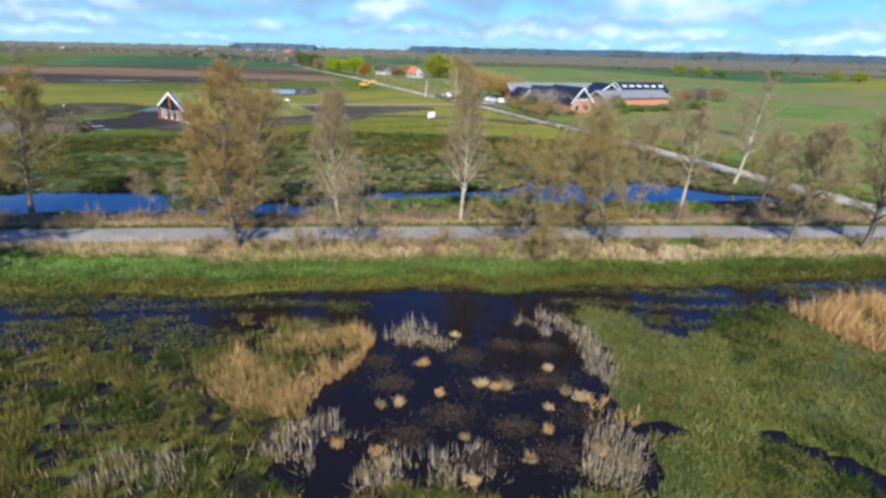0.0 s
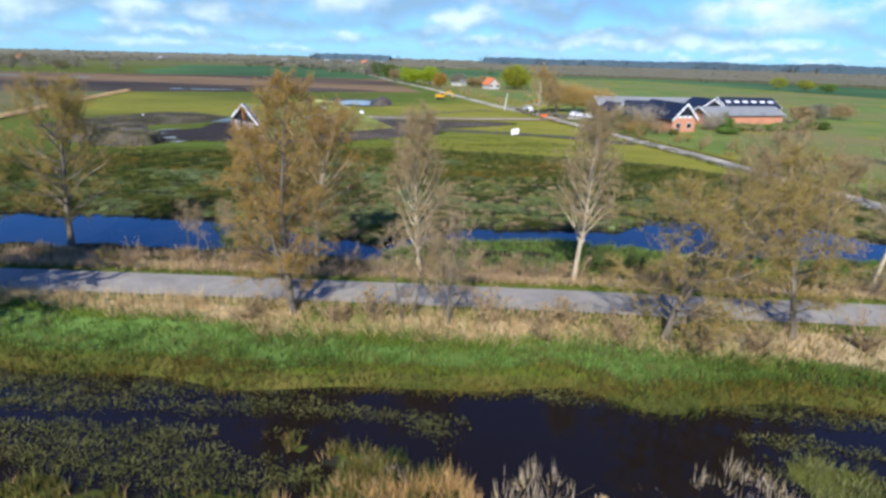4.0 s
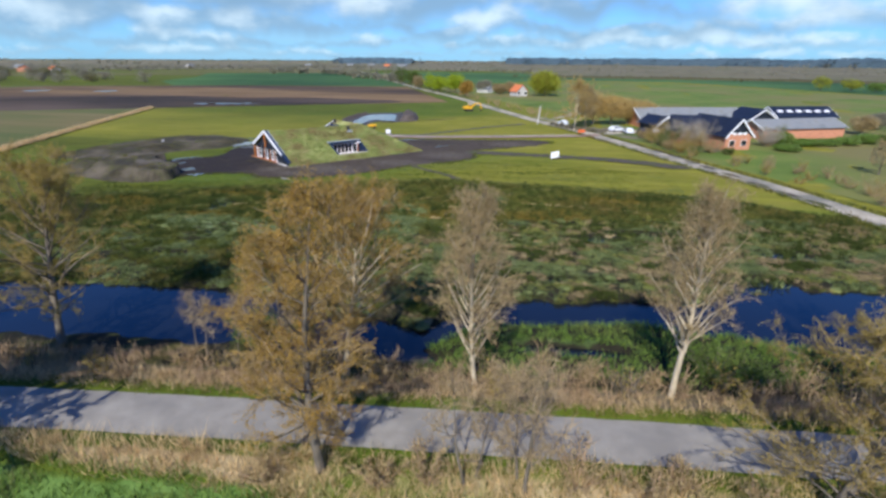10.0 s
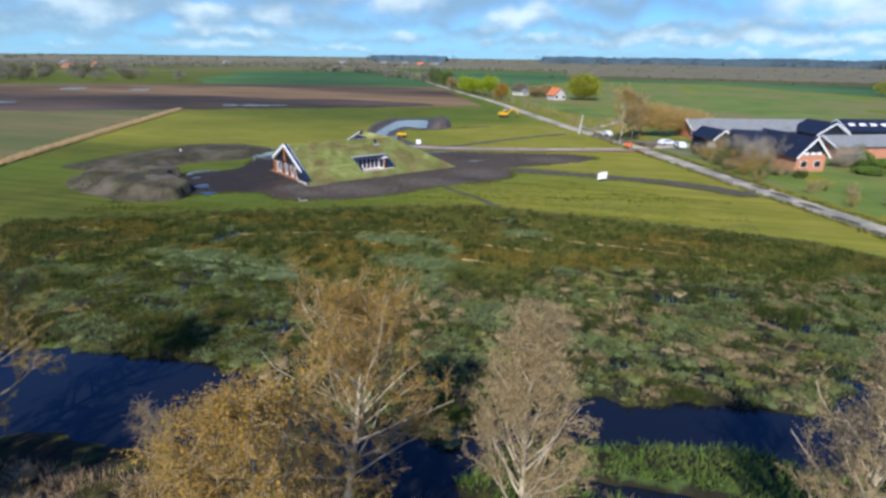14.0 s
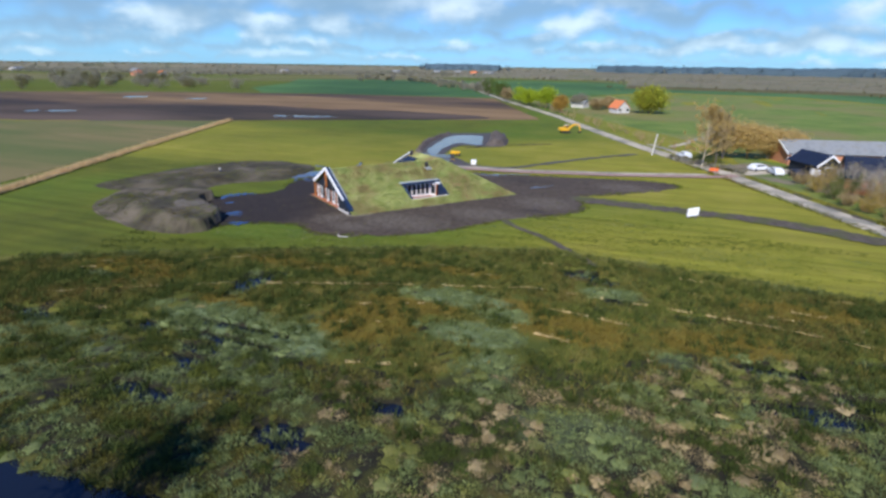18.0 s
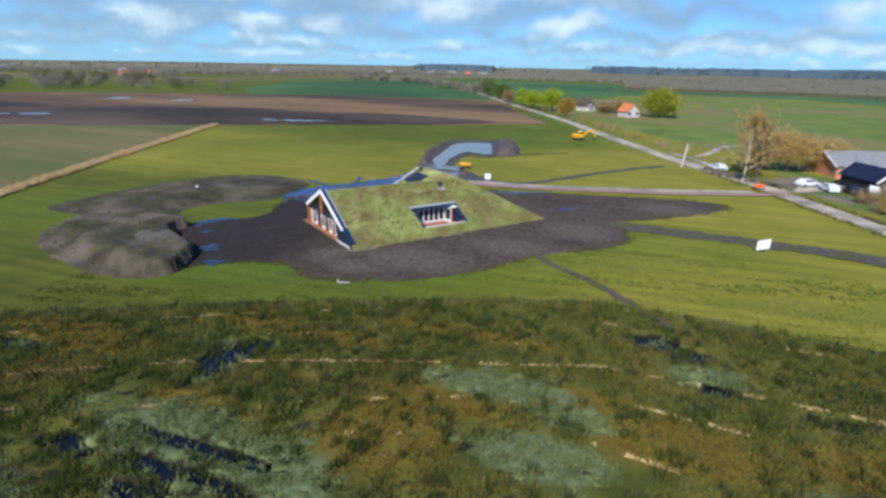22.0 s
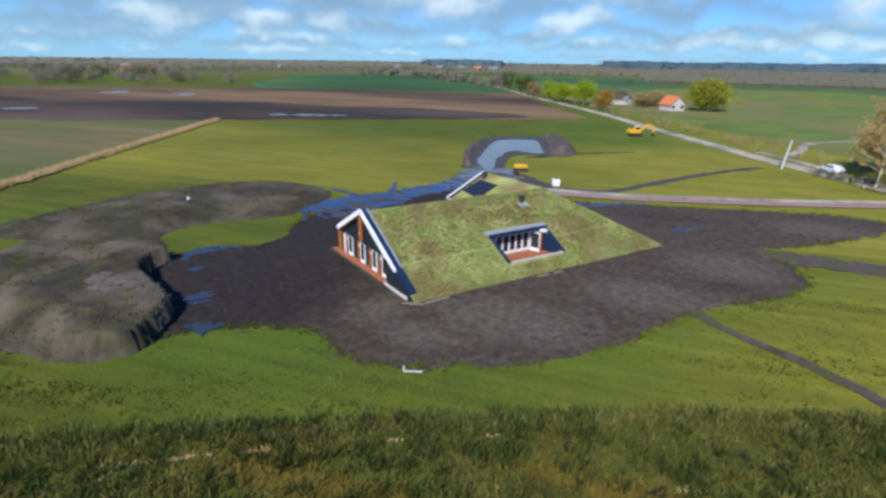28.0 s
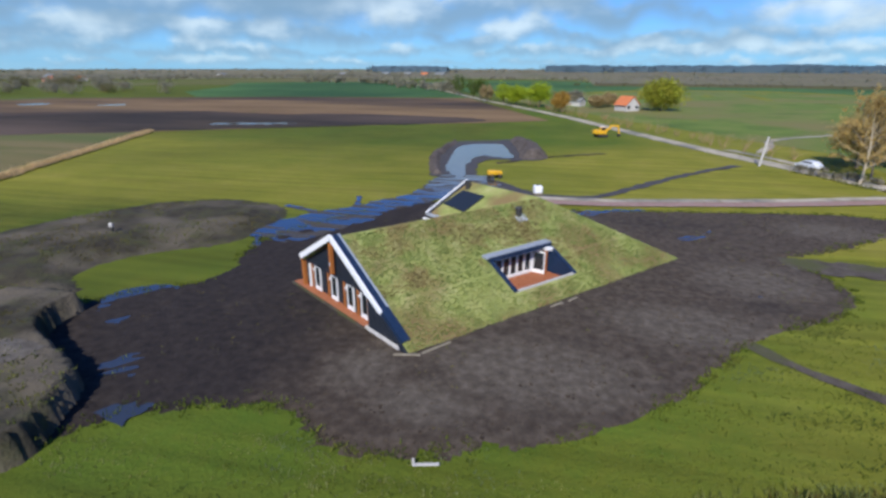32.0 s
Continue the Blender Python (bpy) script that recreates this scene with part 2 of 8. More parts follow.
M["wetsoil"] = material("wet_trodden_mud", [(0.034, 0.030, 0.028), (0.055, 0.049, 0.045), (0.080, 0.070, 0.062)], 0.7, 0.8, 0.5, 3.0, detail=8.0, spec=0.5)


def wet_mud_material():
    """Churned mud with streaks of water standing in it along the way of the wheels."""
    m = bpy.data.materials.new("churned_wet_mud")
    m.use_nodes = True
    nt = m.node_tree
    N = nt.nodes.new
    b = nt.nodes["Principled BSDF"]
    b.inputs["IOR"].default_value = 1.5
    tc, mp, n = N("ShaderNodeTexCoord"), N("ShaderNodeMapping"), N("ShaderNodeTexNoise")
    mp.inputs["Rotation"].default_value = (0, 0, radians(-57))
    mp.inputs["Scale"].default_value = (0.16, 0.75, 1)
    n.inputs["Scale"].default_value, n.inputs["Detail"].default_value, n.inputs["Distortion"].default_value = 1.0, 7, 0.6
    link(nt, tc.outputs["Object"], mp.inputs[0]); link(nt, mp.outputs[0], n.inputs["Vector"])
    for socket, stops in (("Base Color", ((0.44, (0.066, 0.058, 0.050)), (0.50, (0.034, 0.040, 0.050)))), ("Roughness", ((0.45, (0.85,) * 3), (0.49, (0.06,) * 3))), ("Specular IOR Level", ((0.45, (0.2,) * 3), (0.49, (0.65,) * 3)))):
        r = N("ShaderNodeValToRGB")
        for e, (p, c) in zip(r.color_ramp.elements, stops):
            e.position, e.color = p, (*c, 1)
        link(nt, n.outputs[0], r.inputs[0]); link(nt, r.outputs[0], b.inputs[socket])
    return m


M["wetmud"] = wet_mud_material()
M["pale"] = material("pale_moss_green", [(0.108, 0.142, 0.052), (0.168, 0.21, 0.078), (0.235, 0.272, 0.106)], 0.5, 0.9, 0, island=0.35, leafy=0.4)
M["rust"] = material("rusty_dead_sedge", [(0.135, 0.112, 0.020), (0.20, 0.15, 0.030), (0.145, 0.14, 0.026)], 0.5, 0.9, 0, island=0.35, leafy=0.4)
M["weed"] = material("canal_weed", [(0.055, 0.060, 0.018), (0.10, 0.105, 0.028), (0.15, 0.135, 0.045)], 0.5, 0.8, 0, island=0.3, leafy=0.2)
M["litter"] = material("dead_plant_litter", [(0.185, 0.138, 0.070), (0.29, 0.225, 0.115), (0.37, 0.295, 0.16)], 0.7, 0.95, 0, island=0.35, leafy=0.3)
M["sunken"] = material("sunken_brown_litter", [(0.024, 0.018, 0.014), (0.052, 0.038, 0.026)], 1.5, 0.6, 0, island=0.2)
M["darksedge"] = material("dark_green_sedge", [(0.048, 0.070, 0.015), (0.082, 0.106, 0.023)], 0.5, 0.9, 0, island=0.4, leafy=0.4)
M["brightstraw"] = material("fresh_cut_straw", [(0.60, 0.45, 0.22), (0.76, 0.60, 0.33)], 0.8, 0.9, 0, island=0.25, leafy=0.3)
M["drysoil"] = material("dry_pale_soil", [(0.075, 0.064, 0.050), (0.165, 0.145, 0.118)], 1.5, 0.95, 0.6, 6, detail=7.0)
M["paledirt"] = material("trodden_grey_soil", [(0.050, 0.040, 0.030), (0.085, 0.070, 0.055), (0.115, 0.10, 0.078)], 1.1, 0.95, 0.6, 4.0, detail=8.0, big=(0.075, 0.078, 0.032), big_scale=0.35)
M["bank"] = material("pale_clay_bank", [(0.055, 0.045, 0.038), (0.095, 0.078, 0.066), (0.14, 0.115, 0.10)], 0.8, 0.95, 0.8, 3, detail=8.0)
M["tawny"] = material("tawny_sedge", [(0.10, 0.098, 0.022), (0.215, 0.182, 0.046), (0.29, 0.235, 0.070)], 0.6, 0.9, 0, island=0.4, detail=7.0, big=(0.10, 0.115, 0.026), big_scale=0.2, leafy=0.45)
M["blossom"] = material("pale_blossom", [(0.44, 0.39, 0.31), (0.54, 0.49, 0.40)], 1.0, 0.9, 0, island=0.25, leafy=0.4)
M["farmyard"] = material("trodden_farm_yard", [(0.13, 0.10, 0.07), (0.20, 0.165, 0.12), (0.13, 0.14, 0.06)], 0.6, 0.95, 0.5, 4, detail=8.0, big=(0.09, 0.13, 0.03), big_scale=0.12)
M["farmbud"] = material("soft_ochre_buds", [(0.46, 0.325, 0.12), (0.58, 0.42, 0.16), (0.46, 0.36, 0.13)], 0.6, 0.9, 0, island=0.25, leafy=0.5)
M["rush"] = material("grey_green_rush", [(0.15, 0.16, 0.050), (0.215, 0.222, 0.075), (0.26, 0.26, 0.10)], 0.35, 0.9, 0, island=0.35, leafy=0.45)
M["bark"] = material("grey_bark", [(0.09, 0.075, 0.055), (0.16, 0.135, 0.10), (0.21, 0.18, 0.14)], 2.0, 0.95, 0.5, 12, stretch=(1, 1, 0.2))
M["birch"] = material("pale_bark", [(0.38, 0.32, 0.21), (0.49, 0.42, 0.30), (0.27, 0.21, 0.13)], 1.6, 0.9, 0.4, 10, stretch=(1, 1, 0.4))
M["branch"] = material("brown_twigs", [(0.25, 0.185, 0.10), (0.34, 0.255, 0.145)], 1.5, 0.95, 0, island=0.3)
M["bud"] = material("ochre_buds", [(0.34, 0.205, 0.045), (0.44, 0.275, 0.062), (0.33, 0.225, 0.055)], 0.6, 0.9, 0, island=0.35, leafy=0.45)
M["budgrey"] = material("brown_buds", [(0.32, 0.24, 0.115), (0.41, 0.31, 0.15), (0.35, 0.265, 0.12)], 0.6, 0.9, 0, island=0.35, leafy=0.4)
M["budolive"] = material("olive_buds", [(0.31, 0.225, 0.052), (0.40, 0.30, 0.075), (0.35, 0.25, 0.062)], 0.6, 0.9, 0, island=0.35, leafy=0.45)
M["leaf"] = material("fresh_leaves", [(0.30, 0.40, 0.025), (0.40, 0.48, 0.035), (0.26, 0.33, 0.028)], 0.4, 0.8, 0, island=0.35, leafy=0.5)
M["leafolive"] = material("olive_leaves", [(0.25, 0.28, 0.030), (0.34, 0.36, 0.042), (0.31, 0.25, 0.042)], 0.4, 0.85, 0, island=0.4, leafy=0.45)
M["leafdark"] = material("dull_leaves", [(0.085, 0.13, 0.030), (0.115, 0.17, 0.035), (0.145, 0.155, 0.045)], 0.4, 0.85, 0, island=0.4, leafy=0.45)
M["leafmid"] = material("mid_green_leaves", [(0.14, 0.23, 0.045), (0.19, 0.29, 0.06), (0.16, 0.21, 0.06)], 0.4, 0.85, 0, island=0.4, leafy=0.5)
M["wood_far"] = material("far_bare_wood", [(0.24, 0.225, 0.155), (0.31, 0.285, 0.20), (0.22, 0.24, 0.13)], 0.012, 0.95, 0, island=0.1, leafy=0.5)
M["scrub_far"] = material("far_olive_scrub", [(0.15, 0.145, 0.065), (0.20, 0.185, 0.09), (0.17, 0.13, 0.07)], 0.05, 0.95, 0, island=0.15, leafy=0.5)
# the blue-grey puts the haze of distance into the pines' colour
M["pine_far"] = material("far_hazed_pine", [(0.055, 0.088, 0.110), (0.070, 0.104, 0.125)], 0.02, 0.95, 0, island=0.2)
M["sod"] = material("sod_roof", [(0.165, 0.195, 0.054), (0.265, 0.290, 0.088), (0.38, 0.37, 0.155)], 0.7, 0.95, 0.9, 6, detail=8.0, big=(0.205, 0.148, 0.064), big_scale=0.26)
M["white"] = material("white_painted_board", [(0.74, 0.74, 0.73), (0.80, 0.80, 0.79)], 2.0, 0.45, 0.05, 20)
M["zinc"] = material("pale_metal_flashing", [(0.42, 0.46, 0.50), (0.52, 0.56, 0.60)], 1.5, 0.4, 0.05, 12, metal=0.4)
M["black"] = material("black_stained_board", [(0.012, 0.016, 0.024), (0.022, 0.028, 0.038)], 2.5, 0.55, 0.3, 14, stretch=(1, 1, 6))
M["navy"] = material("navy_stained_board", [(0.010, 0.022, 0.050), (0.016, 0.034, 0.075)], 2.0, 0.45, 0.2, 14)
M["orange"] = material("oiled_wood_post", [(0.26, 0.085, 0.022), (0.36, 0.13, 0.035), (0.30, 0.10, 0.03)], 3.0, 0.6, 0.2, 12, stretch=(4, 4, 0.6))
M["deck"] = material("red_brown_decking", [(0.28, 0.095, 0.042), (0.36, 0.13, 0.060), (0.31, 0.11, 0.05)], 2.0, 0.7, 0.3, 12)
M["brick"] = material("red_brick", [(0.44, 0.19, 0.11), (0.54, 0.245, 0.145), (0.48, 0.215, 0.125)], 1.2, 0.9, 0.4, 14)
M["tile"] = material("dark_roof_tile", [(0.011, 0.016, 0.030), (0.019, 0.026, 0.046)], 0.8, 0.45, 0.4, 6)
M["solar"] = material("blue_black_panel", [(0.010, 0.026, 0.19), (0.014, 0.034, 0.24)], 0.5, 0.4, 0, spec=0.2)
M["sheet"] = material("grey_corrugated_sheet", [(0.16, 0.17, 0.17), (0.22, 0.23, 0.23), (0.19, 0.19, 0.17)], 0.5, 0.7, 0.4, 4)
M["redtile"] = material("orange_roof_tile", [(0.50, 0.15, 0.06), (0.60, 0.20, 0.08)], 0.7, 0.8, 0.3, 5)
M["yellow"] = material("yellow_machine_paint", [(0.62, 0.33, 0.02), (0.70, 0.40, 0.03)], 1.5, 0.45, 0.05, 10)
M["steel"] = material("dark_steel", [(0.03, 0.03, 0.03), (0.06, 0.055, 0.05)], 3.0, 0.6, 0.2, 12)
M["concrete"] = material("pale_concrete", [(0.42, 0.40, 0.37), (0.54, 0.52, 0.49)], 1.5, 0.9, 0.2, 16)
M["redbrick_path"] = material("clinker_paving", [(0.24, 0.15, 0.12), (0.32, 0.21, 0.17), (0.28, 0.20, 0.18)], 1.0, 0.9, 0.3, 12)
M["twig"] = material("brown_scrub", [(0.33, 0.225, 0.13), (0.46, 0.325, 0.195), (0.40, 0.28, 0.165)], 0.4, 0.95, 0, island=0.4, leafy=0.35)
M["post"] = material("weathered_post", [(0.20, 0.17, 0.12), (0.30, 0.26, 0.19)], 3.0, 0.9, 0.3, 14)
M["paint_red"] = material("orange_red_plastic", [(0.62, 0.12, 0.03), (0.68, 0.16, 0.05)], 2.0, 0.5, 0.05)
M["car_light"] = material("light_car_paint", [(0.60, 0.62, 0.64), (0.68, 0.70, 0.72)], 1.0, 0.3, 0)
M["car_dark"] = material("dark_car_paint", [(0.02, 0.025, 0.04), (0.03, 0.035, 0.05)], 1.0, 0.3, 0)


def glass_material():
    m = bpy.data.materials.new("window_glass")
    m.use_nodes = True
    b = m.node_tree.nodes["Principled BSDF"]
    b.inputs["Base Color"].default_value = (0.02, 0.025, 0.03, 1)
    b.inputs["Roughness"].default_value = 0.03
    b.inputs["Specular IOR Level"].default_value = 0.6
    return m


M["glass"] = glass_material()


# ---------------------------------------------------------------- mesh helpers
def put_mesh(name, verts, faces, mat, parent=None, label="", smooth=False):
    me = bpy.data.meshes.new(name)
    if isinstance(verts, np.ndarray) and isinstance(faces, np.ndarray):
        k = faces.shape[1]
        me.vertices.add(len(verts)); me.vertices.foreach_set("co", verts.astype(np.float32).ravel())
        me.loops.add(faces.size); me.loops.foreach_set("vertex_index", faces.astype(np.int32).ravel())
        me.polygons.add(len(faces)); me.polygons.foreach_set("loop_start", np.arange(0, faces.size, k, dtype=np.int32))
        me.update(calc_edges=True)
    else:
        me.from_pydata([tuple(v) for v in verts], [], faces)
    me.validate()
    me.materials.append(mat)
    if smooth:
        me.shade_smooth()
    ob = new(name, me)
    if parent is not None:
        ob.parent = parent
    if label:
        tagged(ob, label)
    return ob


def part(name, bm, mat, parent, label=""):
    me = bpy.data.meshes.new(name)
    bm.normal_update()
    bm.to_mesh(me)
    bm.free()
    me.materials.append(mat)
    ob = new(name, me)
    ob.parent = parent
    if label:
        tagged(ob, label)
    return ob


def thing(name, label, category, m=None, group="", kind=""):
    ob = new(name)
    if m is not None:
        ob.matrix_world = m
    return tagged(ob, label, category, group, kind)


def box_bm(x0, y0, z0, x1, y1, z1, bevel=0.0, bm=None):
    bm = bm or bmesh.new()
    r = bmesh.ops.create_cube(bm, size=1)
    for v in r["verts"]:
        v.co = Vector((x0 + (v.co.x + 0.5) * (x1 - x0), y0 + (v.co.y + 0.5) * (y1 - y0), z0 + (v.co.z + 0.5) * (z1 - z0)))
    if bevel:
        bmesh.ops.bevel(bm, geom=list({e for v in r["verts"] for e in v.link_edges}), offset=bevel, segments=1, affect="EDGES")
    return bm


def slab_bm(points, depth, bm=None):
    """A plate: a flat outline of 3D points, thickened against its normal."""
    bm = bm or bmesh.new()
    pts = [Vector(p) for p in points]
    n = Vector((0, 0, 0))
    for a, b in zip(pts, pts[1:] + pts[:1]):
        n += a.cross(b)
    n.normalize()
    top = [bm.verts.new(p) for p in pts]
    low = [bm.verts.new(p - n * depth) for p in pts]
    bm.faces.new(top)
    bm.faces.new(low[::-1])
    for k in range(len(pts)):
        j = (k + 1) % len(pts)
        bm.faces.new((top[k], low[k], low[j], top[j]))
    return bm


def beam_bm(a, b, w, h, bm=None, up=(0, 0, 1)):
    """A square bar from a to b."""
    bm = bm or bmesh.new()
    a, b = Vector(a), Vector(b)
    d = (b - a).normalized()
    s = d.cross(Vector(up))
    if s.length < 1e-4:
        s = d.cross(Vector((1, 0, 0)))
    s.normalize()
    u = s.cross(d)
    r = [[bm.verts.new(p + s * i * w / 2 + u * j * h / 2) for i, j in ((-1, -1), (1, -1), (1, 1), (-1, 1))] for p in (a, b)]
    bm.faces.new(r[0][::-1]); bm.faces.new(r[1])
    for k in range(4):
        j = (k + 1) % 4
        bm.faces.new((r[0][k], r[0][j], r[1][j], r[1][k]))
    return bm


def cyl_bm(a, b, ra, rb=None, sides=8, bm=None):
    bm = bm or bmesh.new()
    rb = ra if rb is None else rb
    a, b = Vector(a), Vector(b)
    d = (b - a).normalized()
    s = d.orthogonal().normalized()
    u = d.cross(s)
    ring = [[bm.verts.new(p + (s * math.cos(2 * math.pi * k / sides) + u * math.sin(2 * math.pi * k / sides)) * r) for k in range(sides)] for p, r in ((a, ra), (b, rb))]
    bm.faces.new(ring[0][::-1]); bm.faces.new(ring[1])
    for k in range(sides):
        j = (k + 1) % sides
        bm.faces.new((ring[0][k], ring[0][j], ring[1][j], ring[1][k]))
    return bm


def smooth_line(pts, step, closed=False):
    """Catmull-Rom through the points, sampled about every step metres."""
    p = [np.array(q, float) for q in pts]
    n = len(p)
    out = []
    for k in range(n if closed else n - 1):
        if closed:
            a, b, c, d = p[(k - 1) % n], p[k], p[(k + 1) % n], p[(k + 2) % n]
        else:
            a, b, c, d = p[max(k - 1, 0)], p[k], p[k + 1], p[min(k + 2, n - 1)]
        m = max(1, int(np.linalg.norm(c - b) / step))
        for t in np.arange(m) / m:
            out.append(0.5 * (2 * b + (c - a) * t + (2 * a - 5 * b + 4 * c - d) * t * t + (3 * b - a - 3 * c + d) * t ** 3))
    if not closed:
        out.append(p[-1])
    return np.array(out)


def patch(name, outline, z, mat, step=1.0, ragged=0.0, rag_scale=0.6, label="", category="", smooth=True, kind="structure"):
    """A sheet of ground with a ragged outline."""
    line = smooth_line(outline, step, True) if smooth else np.array(outline, float)
    bm = bmesh.new()
    vs = []
    for x, y in line:
        n = noise.noise_vector(Vector((x * rag_scale, y * rag_scale, 7.3))) * ragged
        vs.append(bm.verts.new((x + n.x, y + n.y, z)))
    es = [bm.edges.new((vs[k], vs[(k + 1) % len(vs)])) for k in range(len(vs))]
    bmesh.ops.triangle_fill(bm, edges=es, use_beauty=True, normal=(0, 0, 1))
    bmesh.ops.recalc_face_normals(bm, faces=bm.faces)
    for f in bm.faces:
        if f.normal.z < 0:
            f.normal_flip()
    ob = part(name, bm, mat, None)
    return tagged(ob, label, category, kind=kind)


def ribbon(name, line, width, z, mat, label, category, step=2.0, wobble=0.0, crown=0.0):
    """A road: a strip along a line, with slightly uneven edges; z may be a function of x and y."""
    c = smooth_line(line, step)
    d = np.gradient(c, axis=0)
    d /= np.linalg.norm(d, axis=1)[:, None]
    nrm = np.stack([-d[:, 1], d[:, 0]], 1)
    v, f = [], []
    offs = np.linspace(-1, 1, 5)
    for k, (p, n) in enumerate(zip(c, nrm)):
        for o in offs:
            w = width / 2 * o
            if abs(o) == 1:
                w += wobble * noise.noise(Vector((p[0] * 0.5, p[1] * 0.5, o * 9)))
            q = p + n * w
            zz = z(q[0], q[1]) if callable(z) else z
            v.append((q[0], q[1], zz + crown * (1 - o * o)))
    for k in range(len(c) - 1):
        for j in range(4):
            a = k * 5 + j
            f.append((a, a + 5, a + 6, a + 1))
    ob = put_mesh(name, v, f, mat)
    me = ob.data
    bm = bmesh.new(); bm.from_mesh(me)
    bmesh.ops.recalc_face_normals(bm, faces=bm.faces)
    if sum(fc.normal.z for fc in bm.faces) < 0:
        bmesh.ops.reverse_faces(bm, faces=bm.faces)
    bm.to_mesh(me); bm.free()
    return tagged(ob, label, category, kind="structure")


def inside(poly, x, y):
    """Which of the points lie inside the outline."""
    poly = np.asarray(poly, float)
    r = np.zeros(len(x), bool)
    a, b = poly, np.roll(poly, -1, 0)
    for (x0, y0), (x1, y1) in zip(a, b):
        if y0 == y1:
            continue
        c = ((y0 > y) != (y1 > y)) & (x < (x1 - x0) * (y - y0) / (y1 - y0) + x0)
        r ^= c
    return r


RNG = np.random.default_rng(5)


def fbm(x, y, scale, seed=0.0):
    """Smooth noise from a few turned waves, quick for many points; about -1 to 1."""
    r = np.zeros_like(x, dtype=float)
    g = np.random.default_rng(int(seed * 10) + 3)
    for o in range(4):
        for _ in range(4):
            a, ph = g.uniform(0, 2 * np.pi, 2)
            k = scale * (1.9 ** o) * g.uniform(0.7, 1.3)
            r += np.sin((x * np.cos(a) + y * np.sin(a)) * k + ph) * 0.62 ** o
    return r / 4.2


def blades(name, xy, ground_z, mat, height, width, count, spread, lean=0.35, label="", category="", kind="stuff", parent=None, hvar=0.4):
    """Tufts: at each place some narrow upright blades that fan outwards. One joined mesh."""
    n = len(xy)
    k = n * count
    base = np.repeat(np.asarray(xy, float), count, 0)
    z0 = np.repeat(ground_z(np.asarray(xy)[:, 0], np.asarray(xy)[:, 1]) if callable(ground_z) else np.full(n, ground_z), count)
    a = RNG.uniform(0, 2 * np.pi, k)
    r = spread * np.sqrt(RNG.uniform(0, 1, k))
    bx, by = base[:, 0] + r * np.cos(a), base[:, 1] + r * np.sin(a)
    h = height * (1 + hvar * RNG.uniform(-1, 1, k)) * np.repeat(1 + 0.3 * RNG.uniform(-1, 1, n), count)
    l = lean * h * RNG.uniform(0.1, 1, k)
    a2 = a + RNG.normal(0, 0.7, k)
    f = RNG.uniform(0, np.pi, k)
    w = width * RNG.uniform(0.6, 1.4, k) / 2
    v = np.zeros((k, 3, 3))
    v[:, 0] = np.stack([bx - w * np.cos(f), by - w * np.sin(f), z0 - 0.03], 1)
    v[:, 1] = np.stack([bx + w * np.cos(f), by + w * np.sin(f), z0 - 0.03], 1)
    v[:, 2] = np.stack([bx + l * np.cos(a2), by + l * np.sin(a2), z0 + h], 1)
    ob = put_mesh(name, v.reshape(-1, 3), np.arange(3 * k).reshape(-1, 3), mat, parent)
    return tagged(ob, label, category, kind=kind)


def band(x0, x1, lo, hi, per_m2, seed, clump=0.0, cs=0.5):
    g = np.random.default_rng(seed)
    n = int((x1 - x0) * float(np.mean(hi(np.linspace(x0, x1, 50)) - lo(np.linspace(x0, x1, 50)))) * per_m2)
    x = g.uniform(x0, x1, n)
    y = lo(x) + (hi(x) - lo(x)) * g.uniform(0, 1, n)
    ok = np.ones(n, bool)
    if clump:
        ok = fbm(x, y, cs, seed) > (clump - 1) + g.uniform(-0.3, 0.3, n)
    return np.stack([x, y], 1)[ok]


def sprinkle(poly, per_m2, clump=0.0, clump_scale=0.5, seed=1):
    """Random places inside an outline; clump leaves gaps where a noise is low."""
    g = np.random.default_rng(seed)
    p = np.asarray(poly, float)
    lo, hi = p.min(0), p.max(0)
    n = int((hi - lo).prod() * per_m2)
    q = g.uniform(lo, hi, (n, 2))
    ok = inside(p, q[:, 0], q[:, 1])
    if clump:
        ok &= fbm(q[:, 0], q[:, 1], clump_scale, seed) > (clump - 1) + g.uniform(-0.25, 0.25, n)
    return q[ok]


# ---------------------------------------------------------------- the lie of the land
def road_y(x):
    """Middle line of the asphalt road."""
    return 39.55 + 0.094 * x - 0.0003 * x * x


def shore_y(x):
    """Where the near canal meets the bank."""
    return 31.15 + 0.11 * x + 0.5 * np.sin(x * 0.21 + 1.0) + 0.25 * np.sin(x * 0.57) - 1.5 * np.exp(-((x - 5.6) / 2.6) ** 2)


def verge_y(x):
    """Where the green bank ends and the dry verge begins."""
    return shore_y(x) + 3.1 - 0.055 * x + 1.5 * np.exp(-((x - 5.6) / 2.6) ** 2)


# x, middle and half width of the ditch
DITCH = np.array([(-85, 42.5, 3.5), (-60, 45.8, 4.5), (-45, 47.9, 4.7), (-36, 49.5, 4.2), (-28, 49.3, 3.6), (-18, 48.5, 2.4), (-13, 48.6, 1.6), (-9, 53, 1.6), (-5, 54.6, 2.15),
                  (0.5, 55.6, 1.9), (4, 56.0, 2.3), (8, 56.0, 2.6), (12, 57.3, 4.4), (16, 57.5, 5.2), (22, 58.6, 5.2), (28, 59.6, 5.4), (31, 59.2, 4.2), (34, 58, 2.0), (46, 57, 1.0)])


def ditch_mid(x):
    return np.interp(x, DITCH[:, 0], DITCH[:, 1]) + 0.25 * np.sin(x * 0.7)


